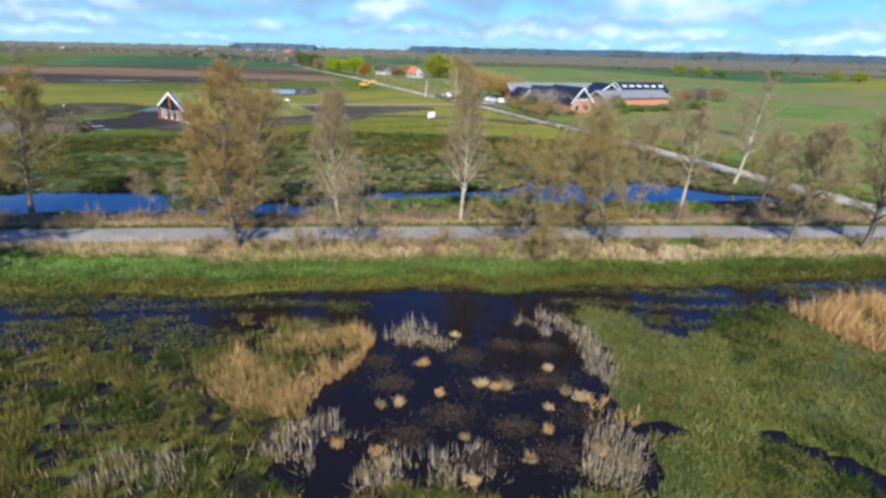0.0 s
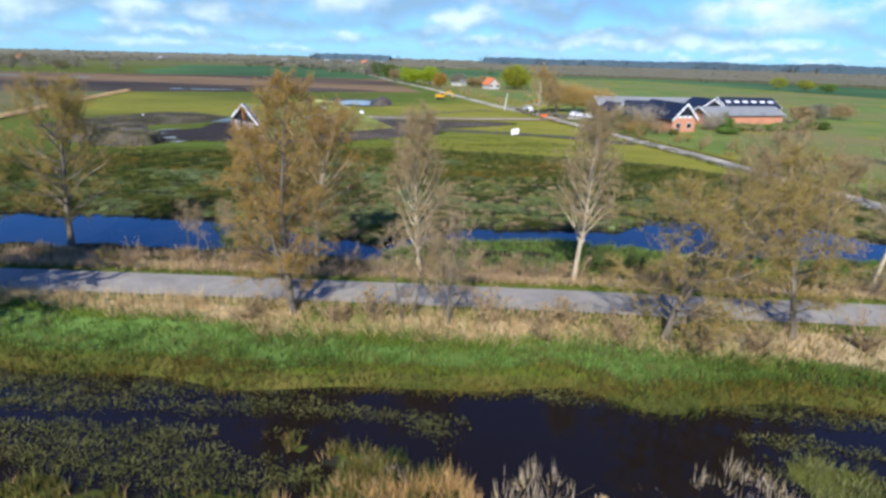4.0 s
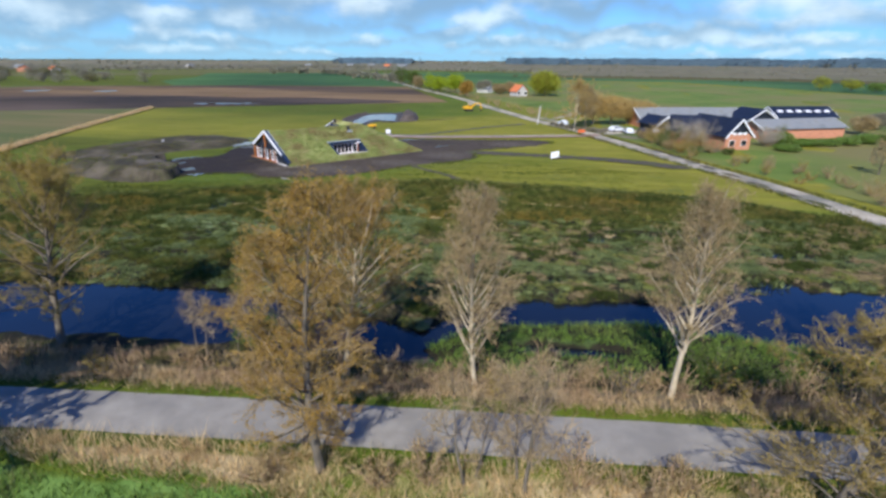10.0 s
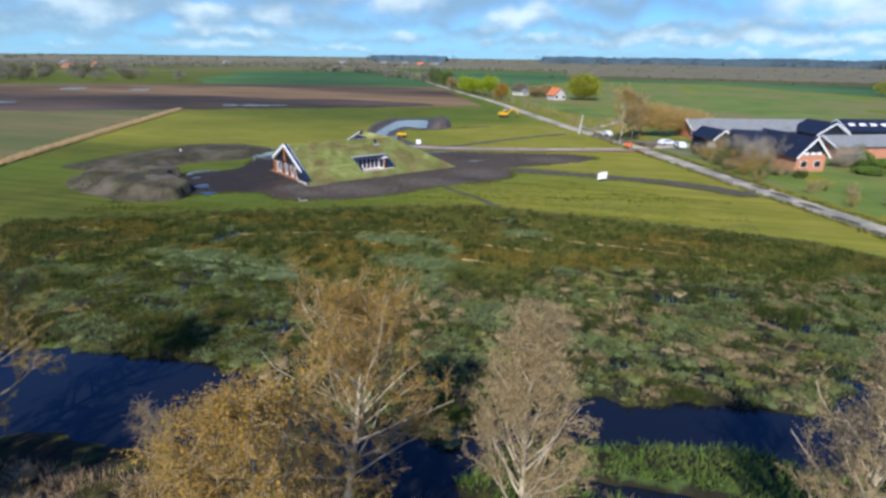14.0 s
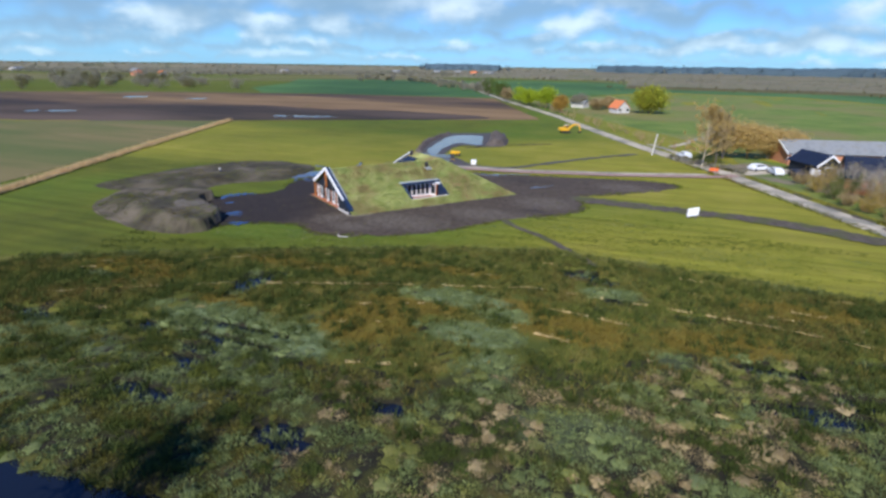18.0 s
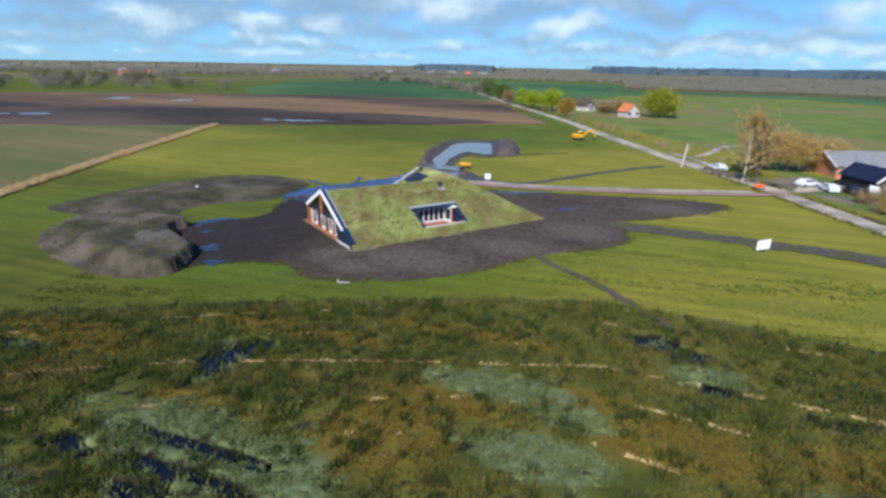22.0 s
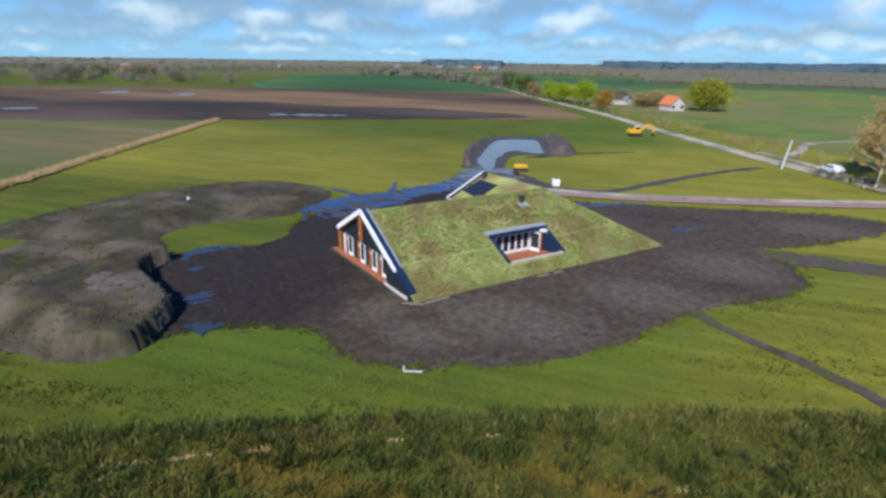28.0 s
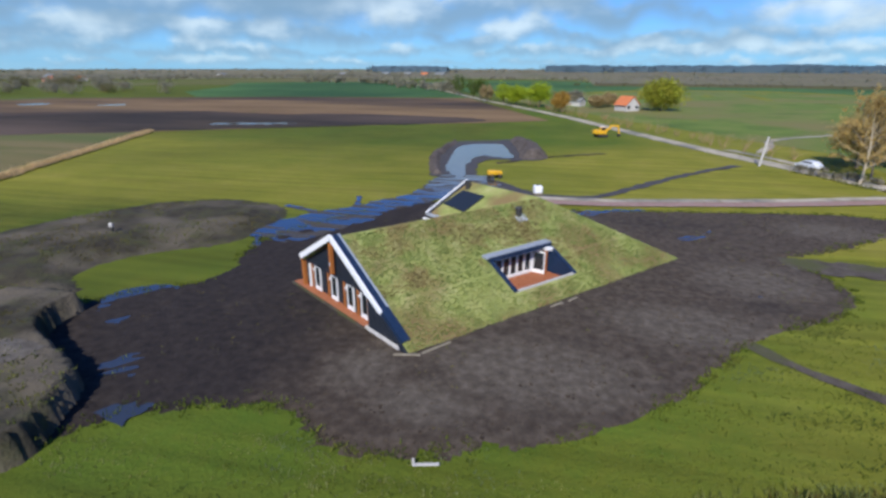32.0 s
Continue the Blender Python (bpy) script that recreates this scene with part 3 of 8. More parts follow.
def ditch_half(x):
    return np.interp(x, DITCH[:, 0], DITCH[:, 2]) + 0.25 * np.sin(x * 1.13 + 1) + 0.15 * np.sin(x * 2.6)


def side_channel(x, y):
    """A short narrow channel on the near side of the ditch."""
    return np.maximum(1 - np.hypot((x + 2.2) / 4.4, (y - 49.4 - 0.08 * x) / 0.75), 1 - np.hypot((x + 13) / 2.6, (y - 46.6) / 1.1)) + 0.25 * np.sin(x * 2.1) * np.sin(y * 1.7)


MARSH_EDGE = [(-200, 20), (-120, 52), (-75, 75), (-62, 81.5), (-49, 88), (-33, 94.8), (-20, 99), (-11, 98.2), (-2, 97.4), (10, 96), (20, 94), (30, 88)]


def marsh_edge_y(x):
    e = np.array(MARSH_EDGE)
    return np.interp(x, e[:, 0], e[:, 1])


LANE = [(-230, 690), (-101, 400), (-88, 370), (-47, 285), (-27.5, 238), (-10, 197), (0.5, 176), (7.2, 161), (20.5, 128), (30, 105.8), (34.8, 92), (41, 74), (47, 57), (50, 46), (52, 44)]


def lane_x(y):
    e = np.array(LANE)[::-1]
    return np.interp(y, e[:, 1], e[:, 0])


POOL_SPOTS = ((-46.9, 79.2, 2.2, 2.0), (-46.3, 76.8, 1.0, 2.2), (-45.6, 81.4, 2.0, 0.9), (-41, 70.3, 4.6, 0.7), (-41, 68.1, 4.2, 0.7), (-42.5, 66.4, 2.4, 0.8), (-41.8, 64.6, 2.6, 0.8), (-41.4, 60.6, 3.0, 1.0),
              (-48.7, 67.8, 2.4, 0.9), (-15.5, 92.5, 2.2, 1.2), (-13, 91.3, 1.6, 1.0), (-11.6, 87.0, 1.2, 0.8), (-4.4, 85.6, 2.8, 0.8), (-0.1, 78.4, 3.4, 1.0), (1.0, 73.3, 4.0, 1.2), (6.2, 76, 4.0, 1.2), (8, 82, 3, 0.9), (12, 71, 4.5, 1.6),
              (14, 64, 5, 1.8), (20, 72, 4, 1.6), (-60, 66, 4, 1.0), (-30, 60, 2.0, 1.4), (-25, 64.5, 1.6, 0.9), (-63, 75, 2.5, 0.8))
PALE_SPOTS = ((-44, 70.5, 8, 3.2), (-36.5, 68, 5.5, 5.5), (-40, 61.5, 8, 3.0), (-49, 63, 5, 2.4), (-22.5, 75.8, 5, 2.4), (-20, 71, 2.6, 3.6), (-13.5, 66, 5.5, 2.4), (-12.3, 88.0, 3.4, 1.8), (-26, 82, 6, 2.0), (-7.4, 77.2, 2, 1.2), (-57, 64, 5, 2.0), (-47.5, 80.4, 1.4, 1.0), (-21, 80, 3, 1.6))
RUST_SPOTS = ((-15, 79.5, 6, 3.4), (-45.6, 73.6, 3.4, 1.2), (-32, 74.5, 5.5, 4.5), (-4, 81, 6, 2.6), (-60, 77, 6, 2.6), (-44, 84, 9, 1.4), (-30, 88.5, 9, 1.2), (-20, 82.5, 5, 1.4), (4, 90, 7, 2), (-29, 79, 5, 1.6))


def spots(x, y, places):
    """Over 0 inside the oval places, 1 in their middle."""
    out = np.full(np.shape(x), -9.0)
    for px, py, rx, ry in places:
        out = np.maximum(out, 1 - np.hypot((x - px) / rx, (y - py) / ry))
    return out


def mosaic(x, y):
    """Below 0: dark gaps between the clumps of sedge; more of them near the ditch and towards the lane."""
    n = 0.7 * fbm(x, y * 1.25, 1.2, 73) + 0.55 * fbm(x, y * 1.2, 3.2, 74)
    far = np.clip((y - ditch_mid(x) - 3) / 26, 0, 1)
    return n - 0.10 + 0.80 * far - 0.16 * step01((x + 6) / 10) * (1 - 0.5 * far)


def cushion_depth(x):
    """How far from the ditch the cushions reach, as a share of the meadow's depth."""
    return 0.70 + 0.22 * step01((x + 25) / 6)


def clumps(x, y, size, seed=0):
    """Jittered cells: how far a point lies from its own clump's middle and from the next clump, and the clump's own random value."""
    x, y = np.asarray(x, float) / size, np.asarray(y, float) / size
    ix, iy = np.floor(x), np.floor(y)
    d1, d2, own = np.full(x.shape, 9.0), np.full(x.shape, 9.0), np.zeros(x.shape)
    for ox in (-1, 0, 1):
        for oy in (-1, 0, 1):
            cx, cy = ix + ox, iy + oy
            a = np.sin(cx * 127.1 + cy * 311.7 + seed) * 43758.5453
            b = np.sin(cx * 269.5 + cy * 183.3 + seed) * 21543.137
            a, b = a - np.floor(a), b - np.floor(b)
            d = np.hypot(x - cx - a, y - cy - b)
            first = d < d1
            d2 = np.where(first, d1, np.minimum(d2, d))
            d1, own = np.where(first, d, d1), np.where(first, (a * 7.3 + b * 3.1) % 1.0, own)
    return d1 * size, (d2 - d1) * size, own


def wet(x, y):
    """Over 0 where water stands in the wet meadow; most of it near the ditch, and in some pools."""
    w = 0.55 * fbm(x * 0.55, y * 1.3, 0.42, 71) + 0.35 * fbm(x, y * 1.5, 1.3, 72)
    far = np.clip((y - ditch_mid(x) - 3) / 18, 0, 1.6)
    out = w - 0.30 - 0.58 * far
    out = np.maximum(out, 0.95 * spots(x, y, POOL_SPOTS) + 0.50 * w + 0.06 - 0.22 * np.abs(fbm(x, y * 1.6, 2.0, 75)))
    return np.where((y > ditch_mid(x) + 1) & (y < marsh_edge_y(x) - 1.5) & (x < lane_x(y) - 5), out, -1.0)


def step01(t):
    t = np.clip(t, 0, 1)
    return t * t * (3 - 2 * t)


def near_mosaic(x, y):
    """Clumps and gaps of the sedge in the near marsh."""
    return 0.6 * fbm(x, y, 1.8, 67) + 0.6 * fbm(x, y, 4.4, 68)


MAT_TOP = ((10.5, 13.2, 14.4, 15.5, 18.2, 21.7, 27, 45), (28.4, 27.4, 25.7, 24.4, 26.7, 28.7, 29.4, 31))


def mats(x, y):
    """Floating mats of sedge and grass in the near marsh; open water where it is low."""
    n = near_mosaic(x, y)
    left = step01((-3.2 - 0.25 * (24 - y) * 0.2 - x) / 2.2) * step01((26.0 + 0.14 * x + 1.6 * fbm(x * 0.35, y * 1.2, 0.9, 11) - y) / 2.4) * step01((n + 0.62) / 0.25)
    right = step01((x - 10.2 - 0.5 * np.sin(y * 0.9) + 0.7 * n) / 1.0) * step01((np.interp(x, MAT_TOP[0], MAT_TOP[1]) + 1.3 * n - y) / 1.0)
    back = step01((13.0 + 0.6 * np.sin(x * 0.9) - y) / 1.2)
    m = np.maximum(np.maximum(left, right), back)
    gap = step01((fbm(x * 0.6, y * 1.5, 0.55, 8) - 0.32) / 0.25) * step01((9 - x) / 3) * (1 - 0.8 * step01((-4 - x) / 3) * step01((22 + 0.2 * x - y) / 3))
    gap = np.maximum(gap, step01(2.2 * spots(x, y, ((11.6, 16.5, 1.5, 0.9), (16.8, 16.2, 1.1, 0.8), (17.6, 15.3, 1.2, 0.9), (18.4, 14.4, 1.3, 1.0), (19.2, 13.4, 1.3, 1.0), (15.6, 25.6, 1.8, 1.2))) + 0.45 * fbm(x, y, 1.6, 9)))
    return m * (1 - 0.9 * gap)


def land(x, y):
    """Height of the ground."""
    x, y = np.asarray(x, float), np.asarray(y, float)
    z = 0.05 * fbm(x, y, 0.25, 1)
    # canal and marsh in front of the bank
    near = step01((shore_y(x) + 0.5 - y) / 1.6)
    fade = step01((120 - np.abs(x)) / 40)
    z = z * (1 - near) + near * (-0.47 + 0.07 * fbm(x, y, 0.6, 2) + 0.26 * mats(x, y))
    # the road's low bank
    d = np.abs(y - road_y(x))
    bank = 1 - step01((d - 2.3) / 3.2)
    z = np.maximum(z, z * (1 - bank) + 0.55 * bank)
    # the ditch beyond it
    e = np.abs(y - ditch_mid(x)) / ditch_half(x)
    dd = 1 - step01((e - 0.75) / 0.5)
    z = z - 0.75 * np.maximum(dd, step01(3 * side_channel(x, y))) * fade
    z = z - 0.55 * step01(wet(x, y) / 0.16 + 0.3)
    return z


def grid_sheet():
    def axis(lo, hi, fine, a, b, far):
        mid = list(np.arange(lo, hi + fine / 2, fine))
        up, d = [], fine
        while (up[-1] if up else mid[-1]) < b:
            d *= 1.12
            up.append((up[-1] if up else mid[-1]) + d)
        dn, d = [], fine
        while (dn[-1] if dn else mid[0]) > a:
            d *= 1.12
            dn.append((dn[-1] if dn else mid[0]) - d)
        return np.array(dn[::-1] + mid + up)
    X = axis(-60, 50, 0.5, -4200, 4200, 0)
    Y = axis(4, 100, 0.5, -400, 4600, 0)
    gx, gy = np.meshgrid(X, Y)
    x, y = gx.ravel(), gy.ravel()
    z = land(x, y)
    v = np.stack([x, y, z], 1)
    nx, ny = len(X), len(Y)
    i = (np.arange(ny - 1)[:, None] * nx + np.arange(nx - 1)[None, :]).ravel()
    f = np.stack([i, i + 1, i + nx + 1, i + nx], 1)
    return v, f, x, y


def ground_material():
    m = bpy.data.materials.new("meadow_and_marsh_ground")
    m.use_nodes = True
    nt = m.node_tree
    N = nt.nodes.new
    b = nt.nodes["Principled BSDF"]
    b.inputs["Roughness"].default_value = 0.95
    b.inputs["Specular IOR Level"].default_value = 0.15
    tc = N("ShaderNodeTexCoord")

    def nz(scale, detail=5, rough=0.6):
        n = N("ShaderNodeTexNoise")
        n.inputs["Scale"].default_value, n.inputs["Detail"].default_value, n.inputs["Roughness"].default_value = scale, detail, rough
        link(nt, tc.outputs["Object"], n.inputs["Vector"])
        return n.outputs[0]

    def ramp(src, stops):
        r = N("ShaderNodeValToRGB")
        e = r.color_ramp.elements
        while len(e) < len(stops):
            e.new(0.5)
        for k, (p, c) in enumerate(stops):
            e[k].position, e[k].color = p, (*c, 1)
        link(nt, src, r.inputs[0])
        return r.outputs[0]

    def mixed(a, bcol, fac):
        mx = N("ShaderNodeMix"); mx.data_type = "RGBA"
        link(nt, fac, mx.inputs[0]); link(nt, a, mx.inputs[6]); link(nt, bcol, mx.inputs[7])
        return mx.outputs[2]

    def zone(name, soft=0.2):
        at = N("ShaderNodeAttribute"); at.attribute_name = name
        add = N("ShaderNodeMath"); add.operation = "MULTIPLY_ADD"
        add.inputs[1].default_value = 0.7
        add.inputs[2].default_value = -0.35
        link(nt, nz(0.9, 6, 0.7), add.inputs[0])
        s = N("ShaderNodeMath"); s.operation = "ADD"
        link(nt, at.outputs["Fac"], s.inputs[0]); link(nt, add.outputs[0], s.inputs[1])
        mr = N("ShaderNodeMapRange")
        mr.inputs[1].default_value, mr.inputs[2].default_value = 0.5 - soft, 0.5 + soft
        link(nt, s.outputs[0], mr.inputs[0])
        return mr.outputs[0]

    meadow = ramp(nz(0.045, 12, 0.72), [(0.30, (0.046, 0.090, 0.010)), (0.42, (0.074, 0.118, 0.012)), (0.55, (0.102, 0.134, 0.014)), (0.70, (0.140, 0.150, 0.024))])
    marsh = ramp(nz(0.22, 8, 0.65), [(0.28, (0.032, 0.042, 0.010)), (0.42, (0.060, 0.072, 0.013)), (0.55, (0.095, 0.100, 0.018)), (0.66, (0.14, 0.115, 0.028)), (0.74, (0.10, 0.125, 0.04))])
    green = ramp(nz(0.8, 6), [(0.3, (0.075, 0.145, 0.028)), (0.6, (0.125, 0.21, 0.05))])
    straw = ramp(nz(1.1, 6), [(0.3, (0.20, 0.145, 0.072)), (0.5, (0.35, 0.265, 0.145)), (0.7, (0.46, 0.365, 0.205))])
    scrub = ramp(nz(0.9, 6), [(0.3, (0.10, 0.072, 0.042)), (0.5, (0.18, 0.14, 0.085)), (0.7, (0.12, 0.13, 0.038))])
    mud = ramp(nz(0.7, 6), [(0.3, (0.010, 0.010, 0.007)), (0.6, (0.026, 0.024, 0.014))])
    # mowing streaks run along the marsh, and the meadow is drier towards the lane
    turned = N("ShaderNodeMapping")
    turned.inputs["Rotation"].default_value = (0, 0, radians(-14))
    turned.inputs["Scale"].default_value = (0.035, 0.75, 1)
    link(nt, tc.outputs["Object"], turned.inputs[0])
    streak = N("ShaderNodeTexNoise")
    streak.inputs["Scale"].default_value, streak.inputs["Detail"].default_value = 1.0, 6
    link(nt, turned.outputs[0], streak.inputs["Vector"])
    dry = ramp(nz(0.10, 10, 0.7), [(0.3, (0.152, 0.160, 0.017)), (0.5, (0.206, 0.198, 0.024)), (0.7, (0.252, 0.224, 0.040))])
    # richer grass, and the cloud shade painted in along the marsh edge
    lush = ramp(nz(0.12, 10, 0.7), [(0.3, (0.058, 0.074, 0.009)), (0.55, (0.088, 0.100, 0.012)), (0.7, (0.120, 0.118, 0.016))])
    meadow = mixed(mixed(meadow, lush, zone("lush", 0.4)), dry, zone("dry", 0.45))
    mown = N("ShaderNodeHueSaturation")
    band_ = N("ShaderNodeMapRange")
    band_.inputs[1].default_value, band_.inputs[2].default_value, band_.inputs[3].default_value, band_.inputs[4].default_value = 0.35, 0.65, 0.80, 1.14
    link(nt, streak.outputs[0], band_.inputs[0])
    link(nt, band_.outputs[0], mown.inputs["Value"]); link(nt, meadow, mown.inputs["Color"])
    meadow = mown.outputs[0]
    rusty = ramp(nz(0.8, 6), [(0.3, (0.085, 0.070, 0.012)), (0.55, (0.14, 0.105, 0.018)), (0.7, (0.11, 0.105, 0.018))])
    pale = ramp(nz(1.2, 6), [(0.3, (0.065, 0.088, 0.036)), (0.55, (0.12, 0.155, 0.068)), (0.7, (0.18, 0.21, 0.10))])
    marsh = mixed(mixed(marsh, rusty, zone("rust", 0.35)), pale, zone("pale", 0.3))
    c = mixed(meadow, marsh, zone("marsh"))
    c = mixed(c, scrub, zone("scrub"))
    c = mixed(c, straw, zone("straw"))
    c = mixed(c, green, zone("green"))
    c = mixed(c, mud, zone("mud"))
    link(nt, c, b.inputs["Base Color"])
    bp = N("ShaderNodeBump")
    bp.inputs["Strength"].default_value, bp.inputs["Distance"].default_value = 0.6, 0.15
    link(nt, nz(4.0, 6), bp.inputs["Height"]); link(nt, bp.outputs[0], b.inputs["Normal"])
    return m


def build_ground():
    v, f, x, y = grid_sheet()
    ob = put_mesh("ground", v, f, ground_material(), smooth=True)
    tagged(ob, "flat green meadow and wet olive marsh reaching the horizon", "ground", kind="structure")

    def attr(name, values):
        a = ob.data.attributes.new(name, "FLOAT", "POINT")
        a.data.foreach_set("value", np.clip(values, 0, 1).astype(np.float32))
    wob = 0.6 * fbm(x, y, 0.5, 4)
    ry = road_y(x)
    up = step01((marsh_edge_y(x) - y) / 1.2 + 0.5) * step01((y - ry - 4) / 2)
    up *= step01((lane_x(y) - 3 - x) / 3)
    nearm = step01((shore_y(x) + 0.6 + 0.5 * wob - y) / 1.0 + 0.4)
    attr("marsh", np.maximum(up, nearm))
    attr("green", step01((y - shore_y(x) - 0.6 + 0.5 * wob) / 0.8) * step01((verge_y(x) + 0.7 + wob + 0.5 * np.sin(x * 0.3) - y) / 1.2))
    plateau = step01((y - ry - 6.0 - wob) / 0.8) * step01((ditch_mid(x) - ditch_half(x) * 1.05 - y) / 0.4) * step01((x + 11) / 2) * step01((30 - x) / 4)
    ob.data.attributes["green"].data.foreach_set("value", np.maximum(np.clip(plateau * (0.75 + 0.4 * fbm(x, y, 0.8, 31)), 0, 1), step01((y - shore_y(x) - 0.6 + 0.5 * wob) / 0.8) * step01((verge_y(x) + 0.7 + wob + 0.5 * np.sin(x * 0.3) - y) / 1.2)).astype(np.float32))
    attr("straw", 0.95 * step01((y - verge_y(x)) / 1.0) * step01((ry - 2.2 - y) / 0.8) * (0.62 + 0.5 * step01((-14 - x) / 8) + 0.3 * fbm(x, y, 0.35, 6)))
    attr("scrub", np.maximum(step01((y - ry - 2.6) / 0.8) * step01((ry + 6.2 + wob - y) / 1.5), step01((np.hypot(x, y) - 560) / 160) * (0.40 + 0.40 * fbm(x, y, 0.012, 33))))
    e = np.abs(y - ditch_mid(x)) / ditch_half(x)
    inm = up * step01((e - 0.9) / 0.2)
    gaps = np.maximum(0.85 * step01(-mosaic(x, y) / 0.12 + 0.2), 0.62 * step01((cushion_depth(x) + 0.1 - (y - ditch_mid(x)) / 26) / 0.12)) * inm
    reedy = step01((-0.02 - near_mosaic(x, y)) / 0.1) * step01((shore_y(x) - 0.5 - y) / 0.5) * step01((9 - x) / 2)
    attr("mud", np.maximum(np.maximum(np.maximum(reedy, step01(3 * side_channel(x, y) + 0.3)), 0.9 * gaps), np.maximum(1 - step01((e - 0.85) / 0.3), step01(wet(x, y) / 0.14 + 0.6))))
    attr("rust", inm * step01(spots(x, y, RUST_SPOTS) * 1.6 + 0.5 * wob + 0.2))
    attr("pale", inm * step01(spots(x, y, PALE_SPOTS) * 1.6 + 0.5 * wob + 0.1))
    # the dry tone stops near y 205, so cloud shade is painted in beyond
    attr("dry", 0.75 * step01((y - 125) / 14) * step01((205 - y) / 30) + step01((y - 88) / 8) * step01((x + 50) / 40) * (0.85 + 0.3 * fbm(x, y, 0.10, 14)) + 0.35 * fbm(x * 0.5, y, 0.07, 15))
    # greener to the west; cloud shade painted dark beside the marsh
    attr("lush", step01((-50 - x) / 20) * 0.6 + 0.5 * fbm(x, y * 1.4, 0.09, 16) + 0.55 * step01((marsh_edge_y(x) + 8 - y) / 5) * step01((-16 - x) / 12))
    return ob


build_ground()
part_water = bmesh.new()
for x0, x1, y0, y1 in ((-90, 80, -30, 33.5),):
    vs = [part_water.verts.new(p) for p in ((x0, y0, -0.34), (x1, y0, -0.34), (x1, y1 + 6, -0.34), (x0, y1 - 8, -0.34))]
    part_water.faces.new(vs)
water_near = part("canal_water", part_water, M["marshwater"], None)
tagged(water_near, "dark still canal water between reeds and bank", "water", kind="structure")
bmw = bmesh.new()
xs = np.linspace(-85, 46, 60)
lo = [bmw.verts.new((x, float(road_y(x)) + 5.2, -0.33)) for x in xs]
hi = [bmw.verts.new((x, float(marsh_edge_y(x)) - 1, -0.33)) for x in xs]
for k in range(len(xs) - 1):
    bmw.faces.new((lo[k], lo[k + 1], hi[k + 1], hi[k]))
tagged(part("ditch_water", bmw, M["water"], None), "deep blue still water in the roadside ditch", "water", kind="structure")

ribbon("road", [(x, road_y(x)) for x in np.linspace(-160, 140, 40)], 3.25, 0.60, M["road"], "narrow grey asphalt road with worn edges", "road", 1.0, 0.12, 0.05)
ribbon("lane", [(x - 0.45, y) for x, y in LANE], 4.1, 0.06, M["lane"], "pale straight concrete farm lane", "road", 2.0, 0.25, 0.03)


# ---------------------------------------------------------------- fields, yard, heaps, puddles
def flat(name, outline, z, mat, label, category, step=2.0, ragged=0.3, rag_scale=0.5, smooth=True):
    return patch(name, outline, z, M[mat], step, ragged, rag_scale, label, category, smooth)


flat("ploughed_field", [(-420, 115), (-300, 150), (-213, 170), (-152, 201), (-110, 226), (-70, 245), (-47, 258), (-62, 292), (-99, 385), (-214, 372), (-330, 330), (-480, 230)], 0.05, "plough",
     "wide ploughed field of brown earth with painted dark cloud shade", "field", 6, 1.2, 0.15, False)
flat("crop_field", [(-99, 389), (-214, 376), (-262, 360), (-318, 420), (-352, 520), (-420, 640), (-330, 700), (-200, 690), (-235, 690)], 0.05, "crop", "deep green field of young crop", "field", 8, 1.0, 0.1, False)
flat("crop_field", [(-94, 410), (-231, 720), (-150, 800), (60, 760), (240, 620), (330, 420), (200, 330), (110, 520), (20, 540), (-40, 470)], 0.05, "crop", "long dark green field of young crop", "field", 8, 1.0, 0.1, False)
flat("stubble_field", [(-119, 107), (-136, 150), (-156, 199), (-215, 168), (-300, 147), (-330, 60), (-210, 30), (-110, 76)], 0.05, "stubble", "pale brown stubble field", "field", 5, 0.8, 0.2, False)
flat("pasture", [(58, 46), (47, 76), (38, 100), (25, 127), (12, 160), (12, 200), (-20, 260), (-34, 290), (-84, 390), (-30, 455), (30, 525), (105, 500), (200, 320), (300, 150), (180, 60)], 0.03, "pasture",
     "bright green pasture beside the lane", "field", 6, 0.6, 0.2, False)

YARD = [(-65.5, 90.2), (-61, 94.3), (-58, 95.6), (-53.8, 96.7), (-50.5, 94.8), (-48, 94.2), (-45.2, 95.2), (-40, 96.8), (-36, 99.5), (-32.2, 103.2), (-28.8, 108.4), (-24.5, 112.4),
        (-20.4, 115.4), (-18, 119), (-18.2, 123.5), (-20.5, 127.5), (-15, 131), (-6, 138.5), (-2.5, 143.3), (-8, 146), (-25, 143.5), (-40, 141), (-52, 143), (-60, 139),
        (-66, 131), (-70, 121), (-68, 112), (-72, 107.5), (-75.4, 103.6), (-74, 98), (-67.5, 94)]


